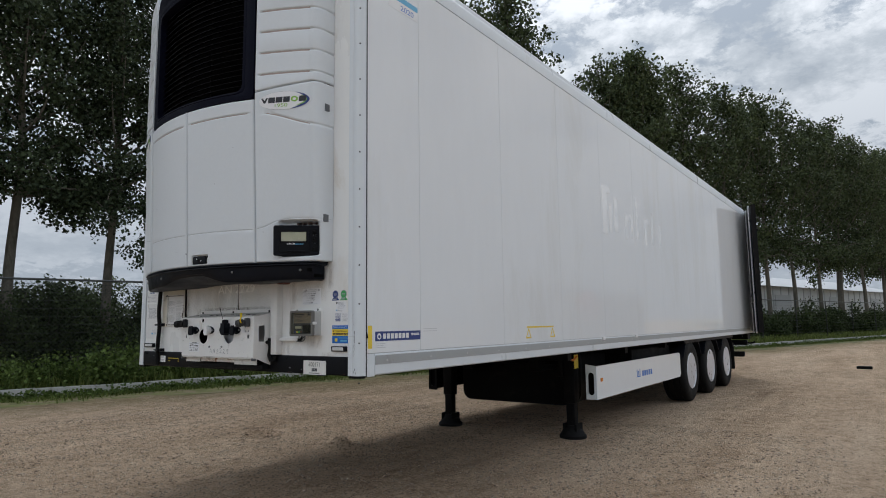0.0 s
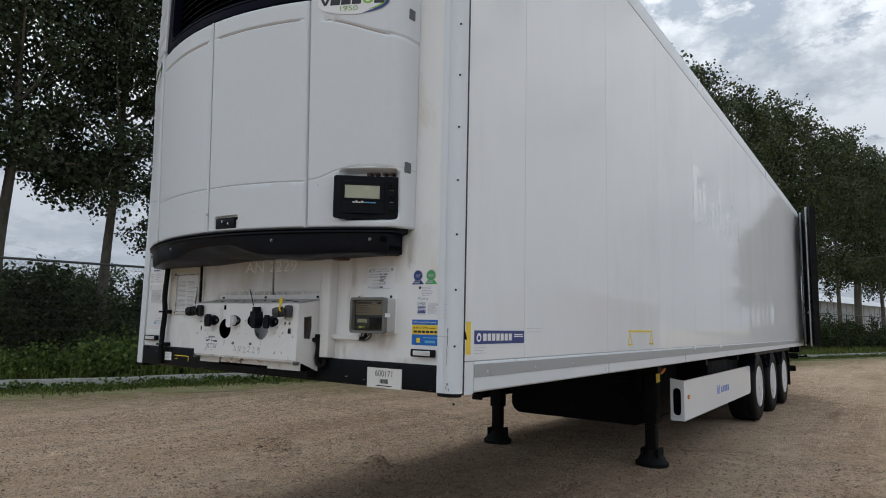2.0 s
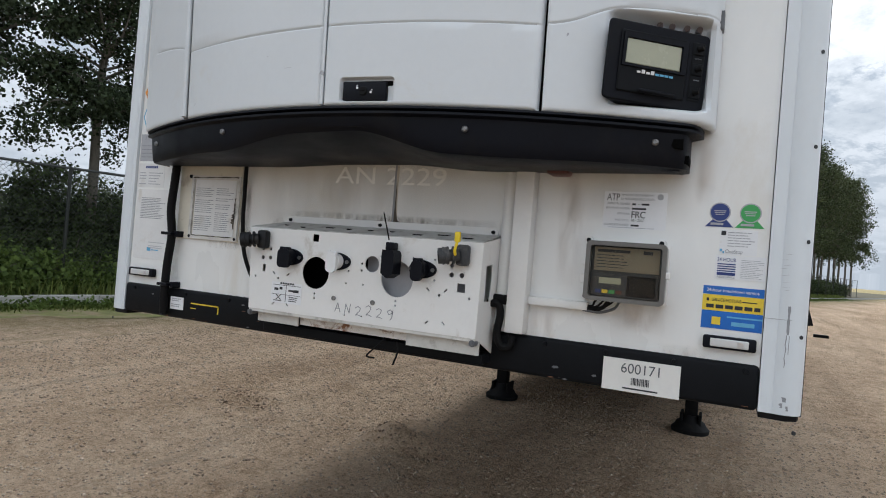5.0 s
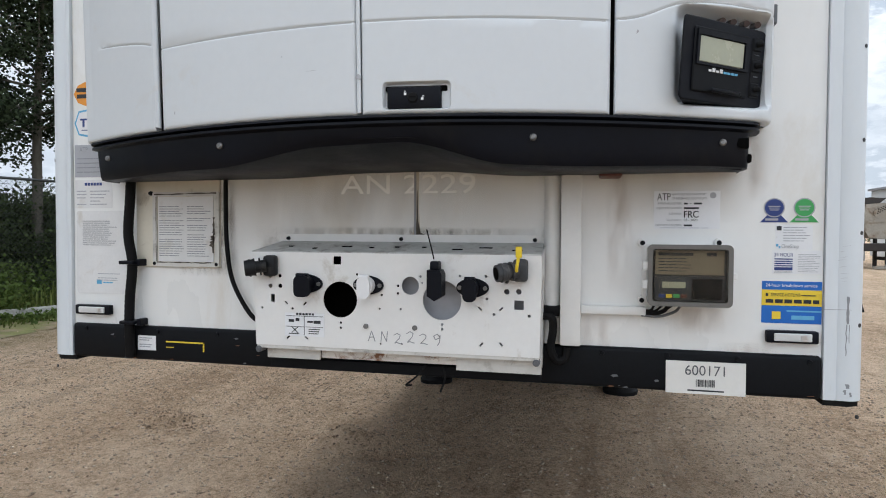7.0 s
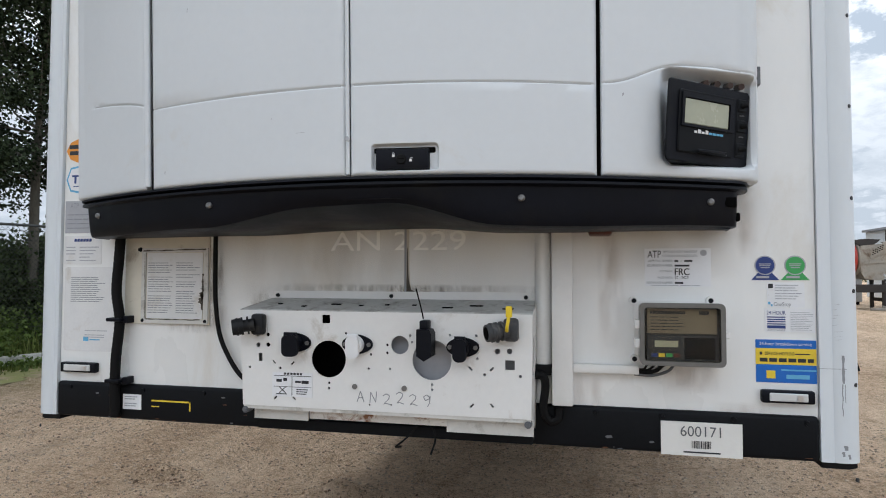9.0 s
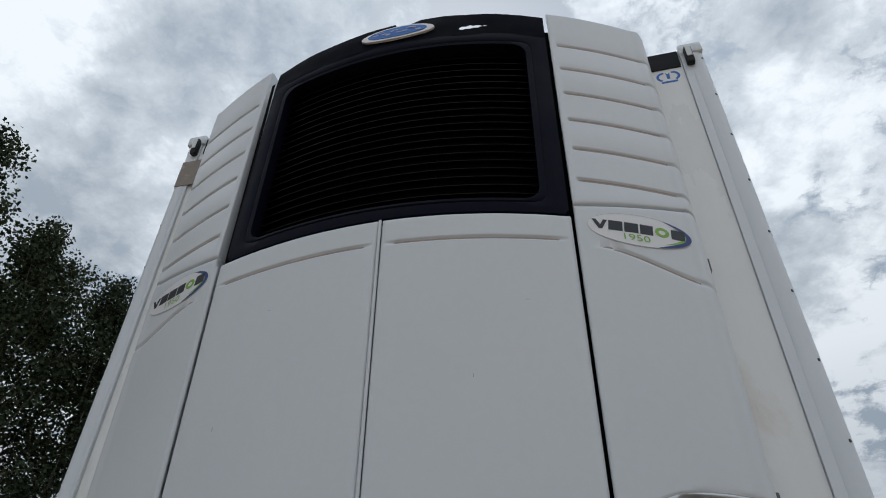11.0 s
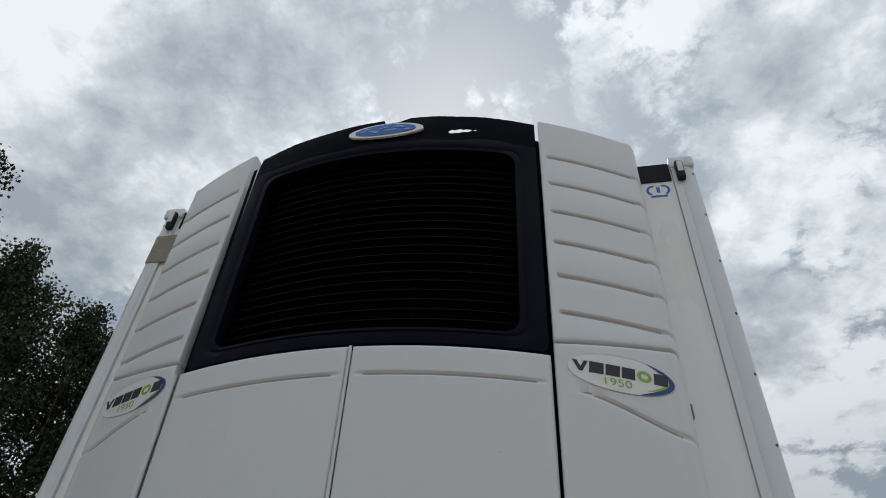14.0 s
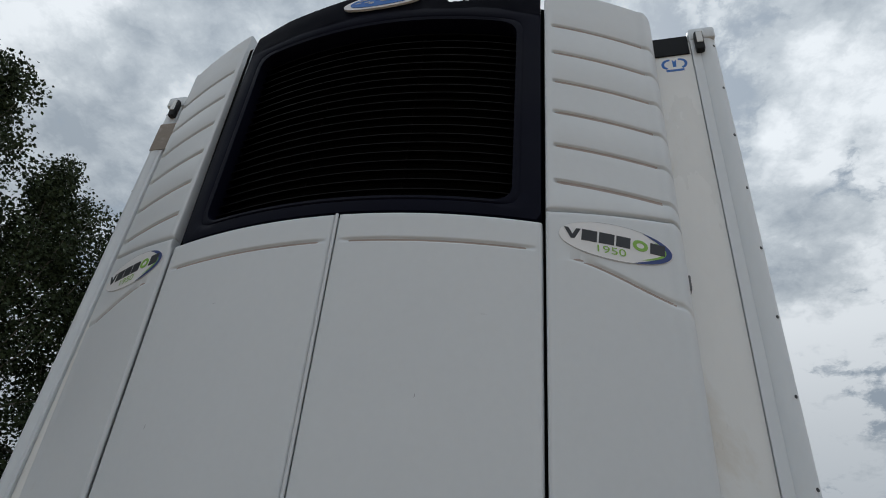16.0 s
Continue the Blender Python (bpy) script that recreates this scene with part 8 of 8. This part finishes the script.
def build_distance():
    rng = np.random.default_rng(123)
    cen, spr = [], []

    def wood(az0, az1, dist, h, step):
        a = az0
        while a < az1:
            r = dist * rng.uniform(0.92, 1.12)
            hh = h * rng.uniform(0.6, 1.15)
            x, y = 1.0 + r * math.sin(radians(a)), -2 + r * math.cos(radians(a))
            for k in range(int(hh * 3)):
                cen.append((x + rng.normal(0, hh * 0.28), y + rng.normal(0, hh * 0.28), hh * rng.uniform(0.05, 1.0)))
                spr.append(hh * 0.10)
            a += step
    wood(-125, -8, 62, 5.2, 1.3)
    wood(18, 120, 150, 4.5, 1.5)
    # woods behind the camera are unseen, added for reflections and light
    wood(120, 235, 90, 8.0, 2.5)
    v, f = leaf_cloud(np.array(cen), spr, 75, 0.25, rng)
    v[:, 2] = np.maximum(v[:, 2], 0.0)
    np_part("distant_woods", v, f, M_FARHAZE, label="distant scrub and trees beyond the yard, paled for haze, partly out of view", category="woodland", kind="stuff")
    # long pale shed beyond the poplars
    M_SHED = mat("pale_sheet_cladding", (0.52, 0.54, 0.55), 0.5, vary=0.06, scale=2, fine=20)
    M_SHEDROOF = mat("grey_sheet_roof", (0.40, 0.42, 0.44), 0.5, vary=0.08, scale=2, fine=20)
    p = along(82, 26)
    sh = thing("warehouse", (p.x, p.y, 0), "long pale grey sheet-clad shed beyond the trees", "warehouse")
    a = math.degrees(math.atan2(LDIR.y, LDIR.x))
    rot = pose(p.x, p.y, 0, 0, 0, a)

    def placed(bm):
        bmesh.ops.transform(bm, matrix=rot, verts=bm.verts)
        return bm
    part("wall", placed(bx(-34, 34, -9, 9, 0, 5.0)), M_SHED, sh)
    part("roof", placed(prism(bm_new(), [(-9.4, 4.95), (9.4, 4.95), (0, 7.2)], "x", -34.5, 34.5)), M_SHEDROOF, sh)
    bm = bm_new()
    for k in range(34):
        box(bm, -33.5 + 2 * k, -33.35 + 2 * k, -9.06, -9.0, 0.2, 4.9)
    part("cladding_rib", placed(bm), M_SHEDROOF, sh)
    for k in range(4):
        part("door", placed(bx(-26 + 15 * k, -22 + 15 * k, -9.08, -9.02, 0, 4.0)), M_SHEDROOF, sh)


build_distance()


def build_plant_yard():
    """Old concrete mixers and frames at the far side of the yard."""
    M_RED = mat("faded_red_paint", (0.42, 0.045, 0.03), 0.5, vary=0.15, scale=3, fine=30, dirt=(0.20, 0.10, 0.07), dirt_at=(0.55, 0.7), dirt_scale=3)
    M_CEM = mat("cement_crusted_steel", (0.33, 0.31, 0.27), 0.8, vary=0.2, scale=3, fine=30, bump=0.4, bump_scale=40, dirt=(0.20, 0.15, 0.11), dirt_at=(0.5, 0.68), dirt_scale=3)
    M_GALV = mat("galvanised_frame", (0.42, 0.43, 0.44), 0.45, metal=0.5, vary=0.1)

    M_TARP = mat("dark_tarpaulin", (0.035, 0.030, 0.028), 0.7, vary=0.25, scale=3, fine=30)

    def mixer(x, y, w, m, drum_label):
        """A hopper mixer seen side-on, its drum at one end."""
        t = thing("concrete_mixer", (x, y, 0), drum_label, "concrete mixer", "old mixers across the yard")
        if m is not None:
            d = part("drum", lathe(bm_new(), [(-0.40, 0.0), (-0.40, 0.62), (-0.34, 0.74), (0.0, 0.78), (0.30, 0.76), (0.34, 0.70), (0.36, 0.0)], (x, y, 2.20), "x", 28), m, t, smooth=True)
            part("drum_band", lathe(bm_new(), [(0.34, 0.70), (0.36, 0.80), (0.42, 0.80), (0.44, 0.70)], (x, y, 2.20), "x", 28), M_CEM, d, smooth=True)
        a = x + 0.42
        part("hopper", prism(bm_new(), [(a, 2.75), (a + w, 2.85), (a + w, 1.75), (a + w * 0.8, 1.25), (a + 0.15, 1.30), (a, 1.6)], "y", y - 0.75, y + 0.75), M_CEM, t)
        part("hopper_rib", prism(bm_new(), [(a + 0.02, 2.05), (a + w - 0.02, 2.12), (a + w - 0.02, 2.02), (a + 0.02, 1.95)], "y", y - 0.79, y - 0.752), M_CEM, t)
        plate = part("sieve_plate", prism(bm_new(), [(a + 0.25, 2.42), (a + w * 0.9, 2.95), (a + w * 0.98, 2.55), (a + 0.35, 2.20)], "y", y - 0.84, y - 0.80), M_CEM, t, "perforated sieve plate")
        for i in range(5):
            for k in range(3):
                u, v = a + 0.42 + 0.09 * i + 0.02 * k, 2.36 + 0.055 * i + 0.09 * k
                # black discs paint the shade in the punched holes
                part("slot", cyl(bm_new(), (u, y - 0.845, v), (u, y - 0.838, v), 0.03, seg=8), M_HOLLOW_SHADE, plate)
        part("cover", prism(bm_new(), [(a - 0.35, 2.98), (a + 0.2, 3.06), (a + w * 0.8, 3.02), (a + w * 0.55, 2.80), (a + 0.05, 2.76)], "y", y - 0.6, y + 0.6), M_TARP, t, "dark sagging cover")
        part("chassis", bx(x - 0.45, a + w, y - 0.7, y + 0.7, 0.72, 1.05, 0.03), M_TARP, t)
        for lx in (x - 0.3, a + w - 0.15):
            for ly in (y - 0.6, y + 0.6):
                part("leg", cyl(bm_new(), (lx, ly, 0), (lx, ly, 1.3), 0.07, seg=8), M_TARP, t)
    mixer(11.85, 29.2, 1.05, M_RED, "cement-crusted mixer with a faded red drum")
    mixer(13.75, 29.8, 1.2, None, "cement-crusted grey hopper mixer on a steel stand")
    mixer(17.2, 30.4, 1.3, None, "cement-crusted grey hopper mixer on a steel stand")
    for k in range(3):
        x, y = 13.75 + 1.0 * k, 27.6 + 0.25 * k
        t = thing("scaffold_frame", (x, y, 0), "galvanised scaffold frame leaning in the yard", "scaffold frame", "scaffold frames across the yard")
        for a, b in (((0, 0, 0.25), (-0.85, 0.3, 1.5)), ((0.16, 0, 0.18), (-0.69, 0.3, 1.43)), ((-0.6, 0.2, 1.15), (0.9, 0.1, 1.95)), ((-0.25, 0.1, 0.70), (1.2, 0.0, 1.50)), ((0.0, 0.0, 0.25), (1.4, 0.0, 1.05))):
            part("tube", cyl(bm_new(), (x + a[0], y + a[1], a[2]), (x + b[0], y + b[1], b[2]), 0.04, seg=8), M_GALV, t)
        part("foot_bar", cyl(bm_new(), (x - 0.1, y - 0.1, 0.04), (x + 0.5, y + 0.3, 0.30), 0.04, seg=8), M_GALV, t)
    for k in range(5):
        x, y = 12.7 + 0.42 * k, 27.3 + 0.2 * (k % 3)
        bm = bx(-0.55, 0.55, -0.09, 0.09, 0.0, 0.10, 0.01)
        bmesh.ops.transform(bm, matrix=pose(x, y, 0.02 + 0.06 * (k % 2), 0, 3 * (k % 2), 25 * k), verts=bm.verts)
        part("plank", bm, M_CEM, None, "grey weathered plank lying by the mixers", category="plank")
    t = thing("storage_container", (12.6, 33.5, 0), "pale grey steel storage container behind the mixers", "container")
    part("body", bx(11.6, 13.9, 32.6, 38.0, 0.15, 2.95, 0.03), M_GALV, t)
    pieces("rib", [bx(11.7 + 0.28 * k, 11.8 + 0.28 * k, 32.56, 32.6, 0.3, 2.85) for k in range(8)], M_GALV, t)
    part("skid", bx(11.7, 13.8, 32.7, 37.9, 0.0, 0.15), M_CHASSIS, t)
    t = thing("site_cabin", (20.2, 37, 0), "white flat-roofed site cabin behind the mixers", "cabin")
    part("body", bx(16.6, 23.6, 36, 39, 0.2, 3.95, 0.03), M_POST, t)
    part("roof", bx(16.45, 23.7, 35.9, 39.1, 3.95, 4.07), M_GREYINK, t)
    part("skid", bx(16.7, 23.5, 36.2, 38.8, 0, 0.2), M_CHASSIS, t)
    part("vent_box", bx(16.35, 16.75, 35.5, 36.0, 3.3, 3.9, 0.02), M_TARP, t)
    t = thing("street_lamp", (19.2, 40, 0), "slim grey lamp post", "street lamp")
    part("pole", cyl(bm_new(), (19.2, 40, 0), (19.2, 40, 6.4), 0.07, 0.045, seg=10), M_GALV, t, smooth=True)
    part("head", bx(18.95, 19.3, 39.9, 40.1, 6.35, 6.48, 0.02), M_GALV, t, smooth=True)
    # yellow shed among the far trees
    M_YSHED = mat("weathered_yellow_sheet", (0.42, 0.30, 0.07), 0.6, vary=0.12, scale=2, fine=20)
    t = thing("yellow_shed", (6.0, 90, 0), "weathered yellow sheet shed beyond the fence", "shed")
    part("body", bx(5.0, 7.1, 88, 92, 0.0, 5.4, 0.03), M_YSHED, t)
    part("roof", bx(4.9, 7.2, 87.9, 92.1, 5.4, 5.52), M_GALV, t)
    # small dark lump of wood lying on the yard
    part("timber_offcut", bx(3.2, 3.55, 17.1, 17.22, 0.0, 0.08, 0.015), M_CHASSIS, None, "dark lump of timber lying on the dirt", category="timber")


build_plant_yard()
